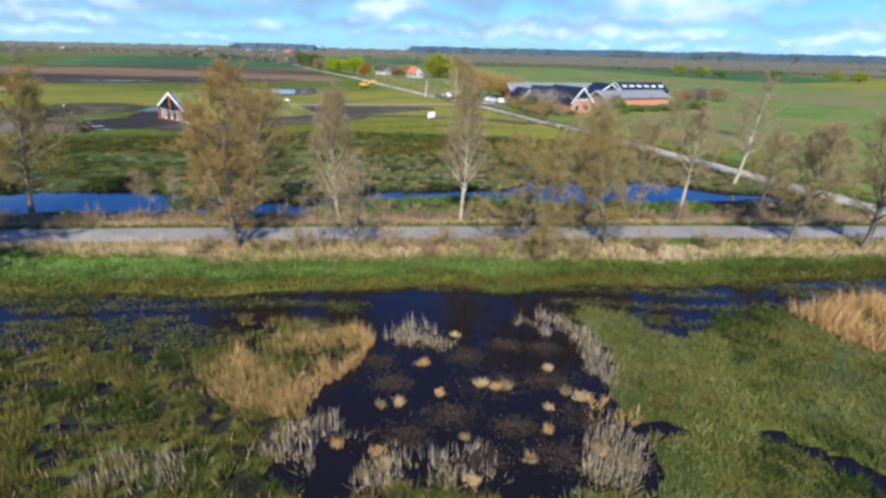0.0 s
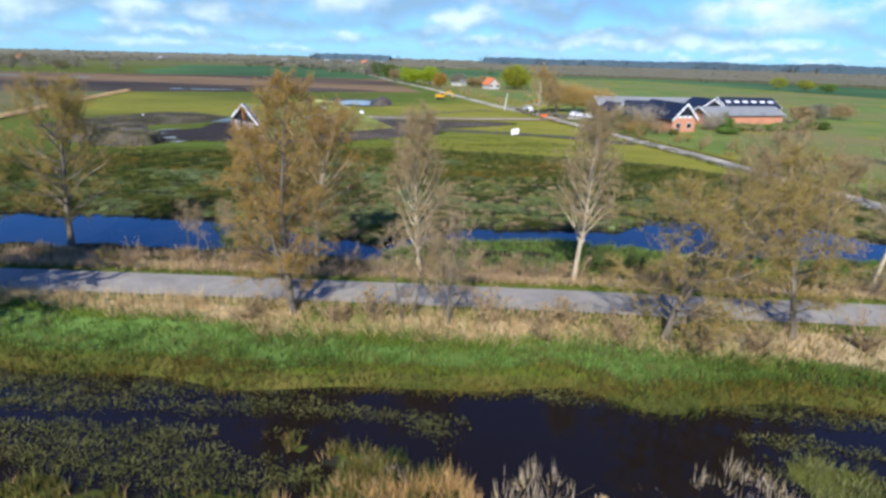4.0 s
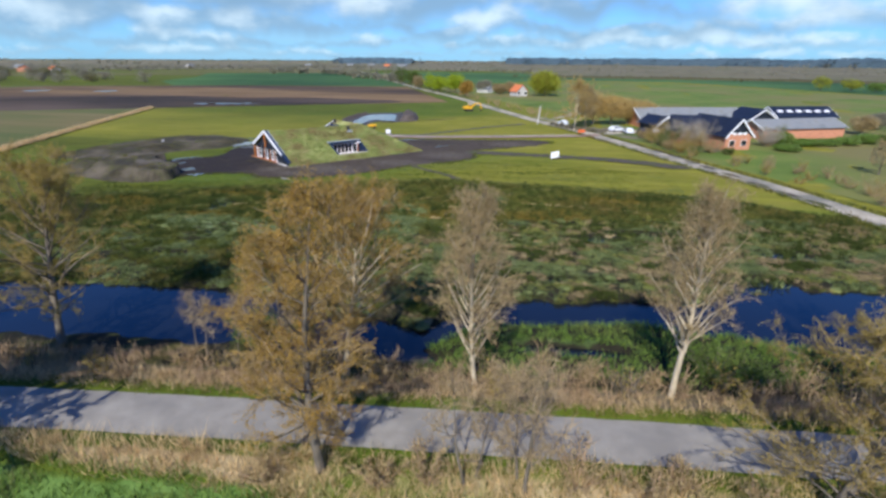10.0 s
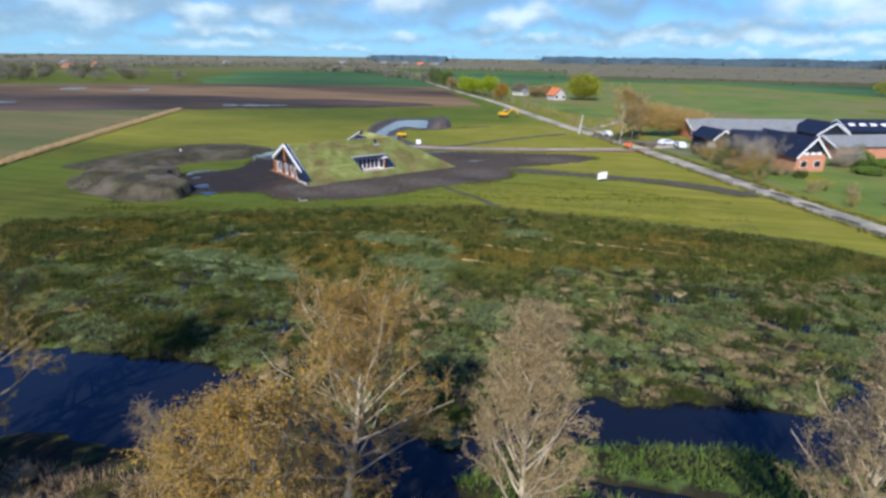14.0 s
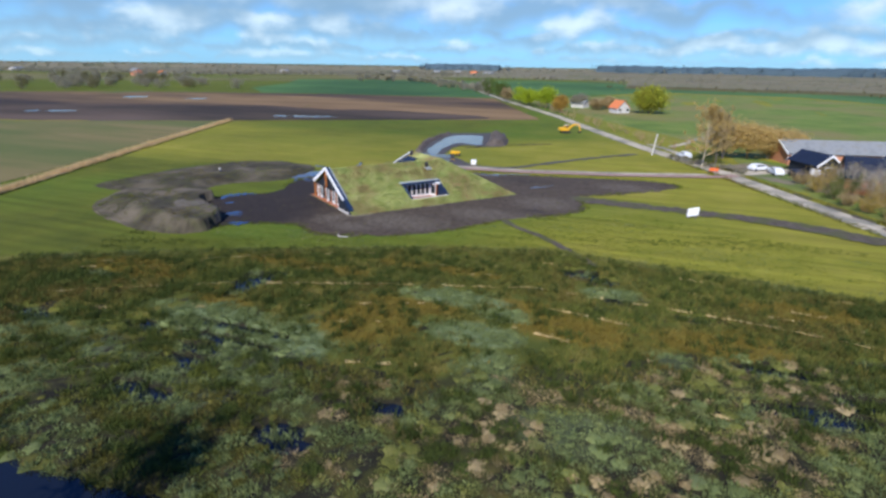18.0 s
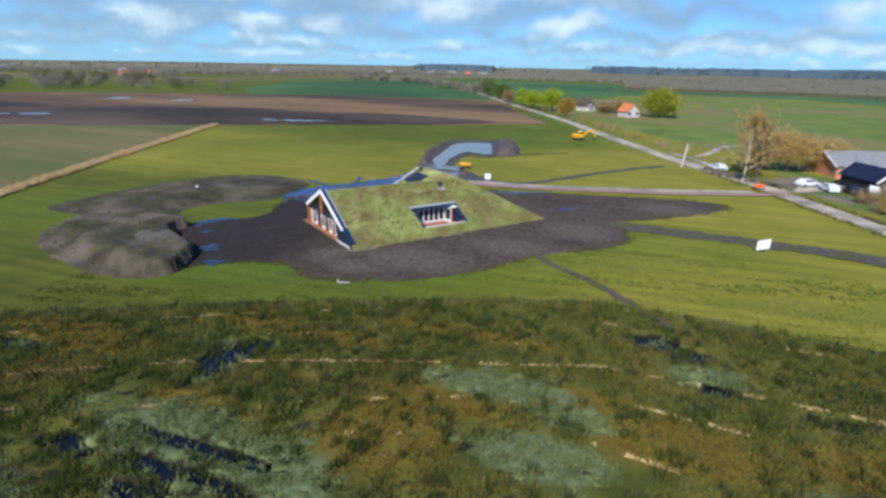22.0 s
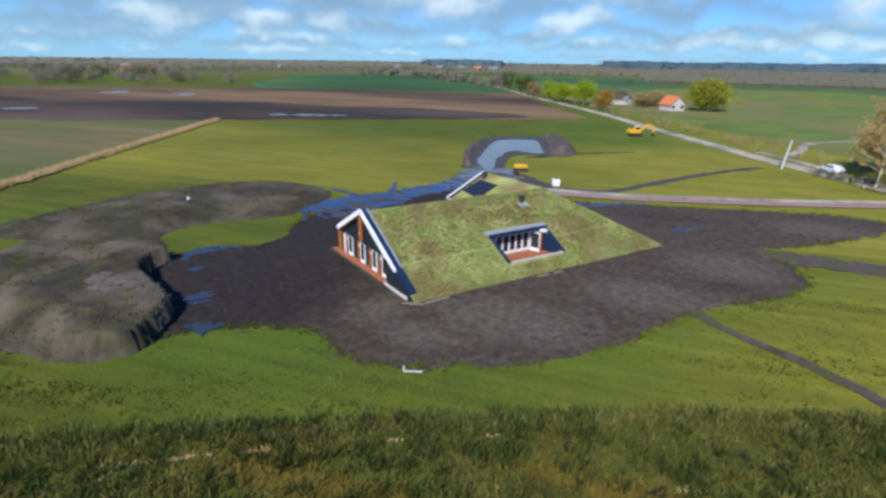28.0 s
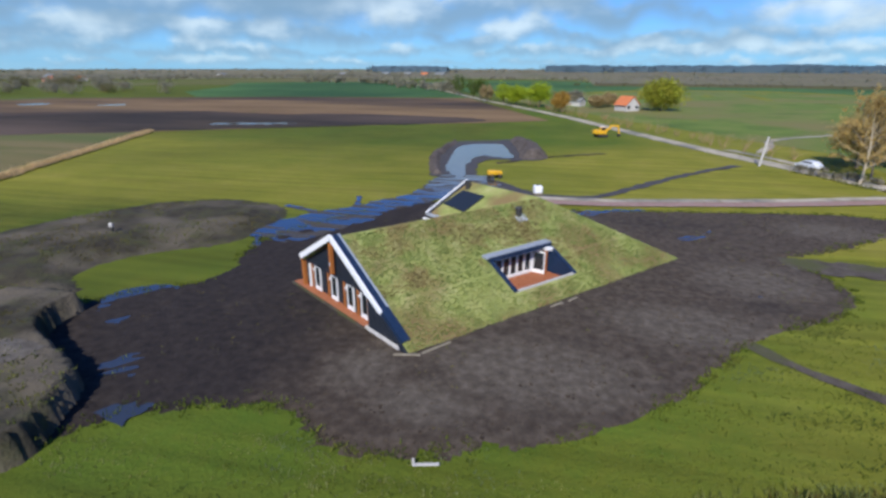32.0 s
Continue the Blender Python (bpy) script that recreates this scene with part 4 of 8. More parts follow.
def soil_material():
    """Peat from blackish to dry and grey by two point values; the dark one holds moisture and painted cloud shade."""
    m = bpy.data.materials.new("yard_peat_soil")
    m.use_nodes = True
    nt = m.node_tree
    N = nt.nodes.new
    b = nt.nodes["Principled BSDF"]
    b.inputs["Roughness"].default_value, b.inputs["Specular IOR Level"].default_value = 0.92, 0.2
    tc = N("ShaderNodeTexCoord")

    def nz(scale, detail=8.0, rough=0.62):
        n = N("ShaderNodeTexNoise")
        n.inputs["Scale"].default_value, n.inputs["Detail"].default_value, n.inputs["Roughness"].default_value = scale, detail, rough
        link(nt, tc.outputs["Object"], n.inputs["Vector"])
        return n.outputs[0]

    def tones(src, *cols):
        r = N("ShaderNodeValToRGB")
        e = r.color_ramp.elements
        while len(e) < len(cols):
            e.new(0.5)
        for k, c in enumerate(cols):
            e[k].position, e[k].color = 0.3 + 0.4 * k / (len(cols) - 1), (*c, 1)
        link(nt, src, r.inputs[0])
        return r.outputs[0]

    def mixed(a, c, name, rough):
        at, add, mr, mx = N("ShaderNodeAttribute"), N("ShaderNodeMath"), N("ShaderNodeMapRange"), N("ShaderNodeMix")
        at.attribute_name = name
        add.operation = "ADD"
        link(nt, at.outputs["Fac"], add.inputs[0]); link(nt, nz(rough), add.inputs[1])
        mr.inputs[1].default_value, mr.inputs[2].default_value = 0.75, 1.35
        link(nt, add.outputs[0], mr.inputs[0])
        mx.data_type = "RGBA"
        link(nt, mr.outputs[0], mx.inputs[0]); link(nt, a, mx.inputs[6]); link(nt, c, mx.inputs[7])
        return mx.outputs[2]

    fine = nz(1.6)
    soil = tones(fine, (0.036, 0.026, 0.018), (0.060, 0.045, 0.032), (0.092, 0.071, 0.052))
    damp_shade = tones(fine, (0.015, 0.012, 0.011), (0.027, 0.021, 0.018), (0.040, 0.032, 0.027))
    dry = tones(fine, (0.060, 0.048, 0.035), (0.096, 0.079, 0.059), (0.142, 0.117, 0.090))
    c = mixed(mixed(soil, damp_shade, "damp_shade", 0.5), dry, "dry", 0.9)
    link(nt, c, b.inputs["Base Color"])
    bp = N("ShaderNodeBump")
    bp.inputs["Strength"].default_value, bp.inputs["Distance"].default_value = 0.7, 0.12
    link(nt, nz(3.5), bp.inputs["Height"]); link(nt, bp.outputs[0], b.inputs["Normal"])
    return m


def yard_sheet():
    """Bare ground round the house: rutted, uneven, its rim ragged."""
    line = smooth_line(YARD, 0.6, True)
    res = 0.4
    lo, hi = line.min(0) - 1.5, line.max(0) + 1.5
    X, Y = np.arange(lo[0], hi[0], res), np.arange(lo[1], hi[1], res)
    gx, gy = np.meshgrid(X, Y)
    x, y = gx.ravel(), gy.ravel()
    d = np.min(np.hypot(x[:, None] - line[None, :, 0], y[:, None] - line[None, :, 1]), axis=1)
    d = np.where(inside(line, x, y), d, -d) + 0.42 * fbm(x, y, 1.5, 21) + 0.25 * fbm(x, y, 4.0, 22)
    # wheel ruts run round the house
    run = fbm(x * 0.35 + y * 0.2, y * 0.35 - x * 0.2, 0.3, 23)
    z = 0.035 + 0.075 * step01(d / 0.7) + 0.022 * fbm(x, y, 1.2, 24) + 0.016 * np.sin(7.0 * (y * 0.8 - x * 0.6 + 2.2 * run)) * step01(fbm(x, y, 0.22, 25) + 0.3)
    z = np.where(d < 0, 0.0 + 0.06 * d, z)
    keep = d > -0.6
    nx = len(X)
    i = (np.arange(len(Y) - 1)[:, None] * nx + np.arange(nx - 1)[None, :]).ravel()
    f = np.stack([i, i + 1, i + nx + 1, i + nx], 1)
    f = f[keep[f].all(1)]
    used = np.unique(f)
    back = np.zeros(len(x), int)
    back[used] = np.arange(len(used))
    ob = put_mesh("dirt_yard", np.stack([x, y, z], 1)[used], back[f], soil_material(), smooth=True)
    x, y = x[used], y[used]
    # moist by the puddles; west of x -50 cloud shade is painted in too
    damp_shade = np.clip(0.25 + 0.6 * step01((-50 - x) / 9) + 0.5 * spots(x, y, ((-64, 98, 7, 8), (-66, 118, 6, 9), (-30, 137, 12, 5), (-25, 116, 3, 2))).clip(0, 1), 0, 1)
    dry = np.clip(0.10 + 0.28 * step01((x + 52) / 8) + 0.75 * spots(x, y, ((-41, 103, 8, 4.5), (-31, 111, 7, 4), (-47, 98.5, 4, 2.5), (-24, 121, 6, 5), (-12, 138, 7, 4), (-51, 101, 3.4, 4))).clip(0, 1) * 1.2, 0, 1)
    for name, val in (("damp_shade", damp_shade), ("dry", dry)):
        ob.data.attributes.new(name, "FLOAT", "POINT").data.foreach_set("value", val.astype(np.float32))
    return tagged(ob, "dark bare peat soil around the sod-roofed house", "bare soil", kind="structure")


yard_sheet()
flat("dirt_strip", [(-21, 124.5), (-12, 123.6), (-2, 122.6), (8, 121), (19, 116), (21, 119), (11, 124.2), (-2, 126.2), (-12, 127), (-21, 128)], 0.09, "paledirt", "strip of greyish bare soil across the meadow", "bare soil", 0.5, 0.9, 0.9)
ribbon("dirt_path", [(-29.5, 111.2), (-26.3, 107.4), (-21.5, 103.6), (-18.5, 100.4), (-15.6, 97.2), (-14.2, 95.2)], 1.05, 0.07, M["paledirt"], "narrow dark dirt path through the meadow", "path", 0.6, 0.3)
ribbon("dirt_path", [(-44, 148.6), (-36.7, 148.6), (-31.2, 155.2), (-25.0, 163.5), (-17.0, 173.3), (-10.5, 179.8)], 1.5, 0.07, M["wetsoil"], "muddy wheel track towards the lane", "path", 0.8, 0.6)
ribbon("dirt_path", [(-53, 172), (-46, 180), (-38, 186), (-33, 189)], 1.2, 0.07, M["soil"], "muddy wheel track beside the pond", "path", 0.8, 0.6)
ribbon("paved_track", [(-47, 143.6), (-42.8, 144.2), (-34, 145), (-26, 146.8), (-12, 150.2), (4.7, 155.8), (9, 159)], 2.2, 0.16, M["redbrick_path"], "pinkish brick-paved access track", "path", 1.0, 0.1)
ribbon("gravel_edge", [(-47, 146), (-42.8, 146.4), (-34, 147.2), (-26, 149), (-12, 152.4), (3.5, 157.6)], 1.6, 0.13, M["lane"], "grey gravel edge along the brick track", "path", 1.0, 0.3)
flat("wet_mud", [(-73, 124), (-71, 130), (-66, 137), (-61, 146), (-60.5, 158), (-53.5, 160), (-50, 152), (-54, 146), (-60, 137), (-63, 128), (-67, 121)], 0.125, "wetmud", "wet trampled mud between house and pond", "bare soil", 0.4, 1.3, 0.7)
PUDDLES = []
PUDDLES += [
    [(-74.2, 106.4), (-71.8, 108.8), (-69.6, 108.2), (-69.0, 104.6), (-70.4, 101.6), (-72.4, 103.6)],
    [(-66.4, 96.8), (-65.4, 99.4), (-63.7, 98.8), (-63.9, 96.2)],
    [(-62.5, 93.4), (-61.6, 95), (-60, 94.9), (-60.5, 93.6)],
    [(-25.8, 116.4), (-24.9, 117.3), (-23.4, 116.7), (-24.2, 115.4)],
    [(-44, 139.5), (-39, 140.4), (-31, 143.2), (-32, 142), (-39, 138.6)],
    [(-28.5, 131.5), (-26, 133.5), (-24.6, 135.5), (-25.4, 133.3), (-27.6, 131)],
]
for k, o in enumerate(PUDDLES):
    flat("puddle", o, 0.10 + 0.0015 * k, "puddle", "shallow rain puddle reflecting the sky", "puddle", 0.25, 0.8, 1.1)
for k, (line, wide) in enumerate((([(-75.0, 135), (-71.6, 133.6), (-68.6, 131.4), (-66, 127.5)], 0.9), ([(-76.2, 131.5), (-74.2, 127.6), (-71.4, 123), (-69.6, 119.4)], 0.9), ([(-68, 142), (-66.6, 138.6), (-65.6, 134.6), (-64.4, 130.4)], 0.8),
                                  ([(-73.6, 130), (-70.8, 126.6), (-68.6, 122)], 0.7), ([(-55.4, 141), (-50, 143), (-46, 145.4)], 0.8))):
    ribbon("wheel_rut", line, wide, 0.075 + 0.004 * k, M["wetmud"], "muddy wheel rut with standing water", "rut", 0.25, wide * 0.6)
# a cloud's shadow on the field, laid on as a darker sheet
flat("shaded_field", [(-300, 152), (-213, 172), (-150, 203), (-108, 227), (-72, 246), (-78, 258), (-112, 268), (-150, 262), (-190, 262), (-250, 240), (-330, 190)], 0.07, "shadedearth", "cloud shade painted dark on the ploughed field", "field", 4, 7, 0.06)
for k, (px, py, lx, ly, deg) in enumerate(((-252, 288, 6, 5.5, 58), (-138.5, 226, 8.5, 2.0, 12), (-146, 223.5, 4, 1.6, 12), (-129, 229.5, 4, 1.5, 14), (-241, 200.5, 6, 2.5, 28), (-251, 195.5, 3, 1.6, 28), (-292, 283, 7, 6, 58))):
    c0, s0 = math.cos(radians(deg)), math.sin(radians(deg))
    flat("puddle", [(px + lx * math.cos(q) * c0 - ly * math.sin(q) * s0, py + lx * math.cos(q) * s0 + ly * math.sin(q) * c0) for q in np.linspace(0, 5.6, 9)], 0.09, "muddy", "broken rain puddle on the ploughed field", "puddle", 0.8, 1.9, 0.45)
flat("stubble_strip", [(-343, 298), (-351, 318), (-342, 334), (-333, 332), (-336, 312)], 0.06, "stubble", "pale strip of stubble between the far meadows", "field", 4, 2, 0.1)


def heap(name, outline, height, mat, label, ramp=4.0, cliff=(), res=0.55, rough=0.16, seed=1, weeds=0.0, bare=None):
    """A heap of earth: rises from its outline over ramp metres, steeply along the cliff stretch."""
    line = smooth_line(outline, 0.8, True)
    lo, hi = line.min(0) - 0.5, line.max(0) + 0.5
    X, Y = np.arange(lo[0], hi[0], res), np.arange(lo[1], hi[1], res)
    gx, gy = np.meshgrid(X, Y)
    x, y = gx.ravel(), gy.ravel()
    q = np.stack([x, y], 1)
    d = np.full(len(x), 1e9)
    steep = np.ones(len(x))
    for p in line:
        r = np.hypot(x - p[0], y - p[1])
        near = r < d
        d[near] = r[near]
        if len(cliff):
            w = min(math.dist(p, c) for c in cliff)
            steep[near] = 0.05 if w < 2.2 else min(1.0, 0.05 + (w - 2.2) * 0.16)
    ins = inside(line, x, y)
    d = np.where(ins, d, -d)
    d = d + 0.35 * fbm(x, y, 1.1, seed)
    z = height * step01(d / (ramp * steep)) * (1 + 0.20 * fbm(x, y, 0.28, seed + 1)) + rough * fbm(x, y, 1.3, seed + 2) * step01(d / 2)
    z = np.where(d < 0, -0.15 + 0.1 * d, z + 0.08)
    keep = d > -0.8
    nx = len(X)
    i = (np.arange(len(Y) - 1)[:, None] * nx + np.arange(nx - 1)[None, :]).ravel()
    f = np.stack([i, i + 1, i + nx + 1, i + nx], 1)
    f = f[keep[f].all(1)]
    used = np.unique(f)
    back = np.zeros(len(x), int)
    back[used] = np.arange(len(used))
    pts = np.stack([x, y, z], 1)[used]
    ob = put_mesh(name, pts, back[f], M[mat], smooth=True)
    tagged(ob, label, "earth heap")
    if bare:
        # dry crumbled soil lying on the heap
        c = pts[back[f]].mean(1)
        on = np.hypot((c[:, 0] - bare[0]) / bare[2], (c[:, 1] - bare[1]) / bare[3]) + 0.35 * fbm(c[:, 0], c[:, 1], 1.6, 3) < 1
        f2 = back[f][on]
        u = np.unique(f2)
        m2 = np.zeros(len(pts), int)
        m2[u] = np.arange(len(u))
        tagged(put_mesh("dry_soil", pts[u] + np.array([0, 0, 0.03]), m2[f2], M["drysoil"], smooth=True), "patch of dry pale crumbled soil on the spoil heap", "soil", kind="structure")
    if weeds:
        # weeds root on the heap's own surface
        g = np.random.default_rng(seed + 40)
        w = pts[(pts[:, 2] > 0.15) & (fbm(pts[:, 0], pts[:, 1], 0.5, seed + 5) > -0.1) & (g.uniform(0, 1, len(pts)) < weeds)]
        zs = w[:, 2]
        blades("heap_weeds", w[:, :2], lambda a, b, zs=zs: zs, M["sedge"], 0.14, 0.09, 6, 0.3, 1.2, "thin weeds growing on the spoil heap", "weeds")
    return ob


heap("earth_mound", [(-90.5, 99), (-86.5, 92.5), (-76, 88.2), (-68, 87.2), (-63.2, 89.4), (-63.8, 92.6), (-65.2, 95.2), (-67.6, 96.6), (-71.4, 98.4), (-73.4, 101.0), (-74.0, 103.8), (-80, 106), (-88, 104)], 1.6, "mound",
     "broad grey-brown spoil heap with a dug-away side", 4.2, [(-63.6, 91.6), (-64.4, 93.8), (-66.0, 96.0), (-68.6, 97.2), (-71.2, 98.6), (-73.0, 100.8)], seed=2, res=0.22, weeds=0.14, bare=(-70.4, 95.2, 2.4, 1.5))
heap("earth_mound", [(-99, 103), (-100, 112), (-96, 126), (-86, 135.5), (-75, 134), (-71.5, 127), (-73, 119.5), (-78.5, 115), (-80.5, 109.5), (-77, 105.5), (-86, 103)], 0.75, "mound", "low dark spoil heap overgrown with weeds", 4.5, seed=5, weeds=0.7)
heap("pond_bank", [(-54.4, 204.2), (-50.5, 202), (-47.0, 195), (-44.5, 184), (-44.7, 179.4), (-49.0, 177.9), (-50.4, 186), (-52.4, 196)], 1.7, "bank", "steep brown earth bank beside the pond", 2.0, seed=7, res=0.6)
heap("pond_bank", [(-61.8, 159), (-65.6, 171), (-67.4, 182), (-67.2, 198), (-66.0, 199), (-65.4, 182), (-63.6, 171), (-60.6, 160)], 0.8, "bank", "low brown earth bank round the pond", 0.9, seed=8, res=0.5)
flat("pond_mud", [(-62.6, 160), (-65.6, 176), (-67.2, 192), (-66, 200), (-57.8, 204), (-51.5, 208), (-46, 190), (-44.4, 179.4), (-49.2, 176.4), (-55, 176), (-56, 170), (-55, 161.9), (-53.4, 158.5), (-49.6, 155.3), (-44.6, 150.2), (-41.2, 146.2), (-44, 145), (-52, 150), (-58, 156)], 0.09, "wetsoil", "dark muddy rim of the pond", "bare soil", 1.0, 0.9, 0.5)
flat("pond_water", [(-58.6, 159.6), (-61.0, 165.2), (-62.9, 177.6), (-64.0, 192.5), (-60, 196.8), (-55.2, 196.4), (-52.4, 187), (-50.8, 179.4), (-53.6, 178.4), (-57.4, 180), (-58.2, 170), (-56.8, 161.6), (-56.6, 156.8)], 0.13, "muddy", "shallow muddy pond reflecting the pale sky", "pond", 0.8, 0.5, 0.5)

ribbon("reed_ditch_bank", [(-95, 66), (-104, 84), (-115, 108), (-134, 154), (-152.5, 199)], 1.9, 0.25, M["reedband"], "pale dry reed-covered ditch bank between the fields", "bank", 1.0, 0.8)
# ragged grass creeping over the rim of the bare soil
rim = smooth_line(YARD, 0.16, True)
gy_ = np.random.default_rng(17)
rim = rim + gy_.normal(0, 0.38, rim.shape)
blades("yard_rim_grass", rim[fbm(rim[:, 0], rim[:, 1], 0.5, 4) > -0.35], 0.08, M["lawn_blade"], 0.17, 0.08, 6, 0.25, 1.1, "ragged meadow grass along the bare soil", "grass")
mt_ = band(-72, 16, lambda x: marsh_edge_y(x) + 0.2, lambda x: marsh_edge_y(x) + 17, 7, 92)
mt_ = mt_[~inside(np.array(YARD), mt_[:, 0], mt_[:, 1])]
row_ = fbm((mt_[:, 0] + 0.25 * mt_[:, 1]) * 0.06, (mt_[:, 1] - 0.25 * mt_[:, 0]) * 1.0, 0.9, 93) + 0.35 * fbm(mt_[:, 0], mt_[:, 1], 0.5, 94)
blades("meadow_dark_tufts", mt_[row_ > 0.22], 0.0, M["darksedge"], 0.10, 0.08, 5, 0.25, 1.3, "darker grass tufts along the mowing rows", "grass")
blades("meadow_yellow_tufts", mt_[row_ < -0.28], 0.0, M["mat"], 0.09, 0.07, 5, 0.25, 1.5, "yellowish cut grass along the mowing rows", "grass")
tuft = sprinkle(YARD, 0.55, 1.25, 0.35, seed=18)
blades("yard_weeds", tuft, 0.09, M["sedge"], 0.12, 0.08, 5, 0.3, 1.2, "sparse weeds on the bare soil", "weeds")
# clods of peat
cl = sprinkle(YARD, 1.6, seed=19)
cl = cl[cl[:, 0] > -52]
ang = gy_.uniform(0, 6.28, (len(cl), 6)) * 0.25 + np.linspace(0, 6.28, 7)[:6]
rad = gy_.uniform(0.05, 0.16, (len(cl), 1)) * gy_.uniform(0.7, 1.3, (len(cl), 6))
low = np.stack([cl[:, :1] + rad * np.cos(ang), cl[:, 1:] + rad * np.sin(ang), np.full(ang.shape, 0.08)], 2)
apex = np.concatenate([cl, 0.1 + rad.mean(1, keepdims=True) * 0.75], 1)[:, None]
cv = np.concatenate([low, apex], 1).reshape(-1, 3)
b7 = np.arange(len(cl))[:, None] * 7
cf = np.concatenate([np.concatenate([b7 + k, b7 + (k + 1) % 6, b7 + 6], 1) for k in range(6)])
tagged(put_mesh("soil_clods", cv, cf, M["soil"]), "clods of dark peat on the bare soil", "soil", kind="stuff")
# meadow turf near the house and the marsh rim
tf_ = sprinkle([(-75, 76), (-49, 89), (-20, 100), (8, 97), (12, 112), (-10, 120), (-26, 108), (-36, 98), (-52, 93), (-62, 88)], 3.2, seed=20)
tf_ = tf_[~inside(np.array(YARD), tf_[:, 0], tf_[:, 1]) & (tf_[:, 1] > marsh_edge_y(tf_[:, 0]))]
blades("meadow_turf", tf_, land, M["lawn_blade"], 0.10, 0.09, 5, 0.35, 1.3, "uneven mown turf of the meadow", "grass")



# ---------------------------------------------------------------- the sod-roofed house
M["turf"] = material("roof_turf", [(0.17, 0.235, 0.062), (0.27, 0.325, 0.10), (0.40, 0.41, 0.165)], 0.55, 0.9, 0, island=0.15, leafy=0.4)
M["turfbrown"] = material("brown_mossy_turf", [(0.135, 0.10, 0.045), (0.20, 0.155, 0.065)], 0.8, 0.9, 0, island=0.2, leafy=0.3)
M["turfdry"] = material("dry_roof_turf", [(0.25, 0.215, 0.085), (0.34, 0.29, 0.12)], 0.8, 0.9, 0, island=0.15, leafy=0.4)
HC, HU, HW = Vector((-48.5, 103.1, 0)), Vector((0.6522, 0.7580, 0)), Vector((-0.8112, 0.5848, 0))
RIDGE, HALF = 5.5, 9.05
PITCH = RIDGE / HALF


def hp(u, w, z=0.0):
    """From the house's own axes (along the eave, in from the eave, up) to the world."""
    return HC + HU * u + HW * w + Vector((0, 0, z))


def front_z(w):
    return PITCH * w


def hplate(points, depth):
    return slab_bm([hp(*p) for p in points], depth)


def hbox(u0, w0, z0, u1, w1, z1, bevel=0.0):
    bm = box_bm(u0, w0, z0, u1, w1, z1, bevel)
    for v in bm.verts:
        v.co = hp(*v.co)
    bmesh.ops.recalc_face_normals(bm, faces=bm.faces)
    return bm


def door_leaf(house, name, at, along, width, height, mat="white"):
    """A glazed door: four frame bars and a pane, hung from a corner point; along is the way its width runs."""
    along = Vector(along).normalized()
    p = Vector(at)
    t = 0.11
    up = Vector((0, 0, 1))
    d = new(name)
    d.parent = house
    for a, b in ((p, p + up * height), (p + along * width, p + along * width + up * height)):
        part("stile", beam_bm(a, b, t, 0.07, None, along), M[mat], d)
    part("rail", beam_bm(p + up * 0.16, p + along * width + up * 0.16, 0.07, 0.30), M[mat], d)
    part("rail", beam_bm(p + up * (height - 0.06), p + along * width + up * (height - 0.06), 0.07, 0.14), M[mat], d)
    part("pane", beam_bm(p + along * 0.05 + up * height * 0.56, p + along * (width - 0.05) + up * height * 0.56, 0.02, height * 0.78), M["glass"], d, "dark window glass")
    return d


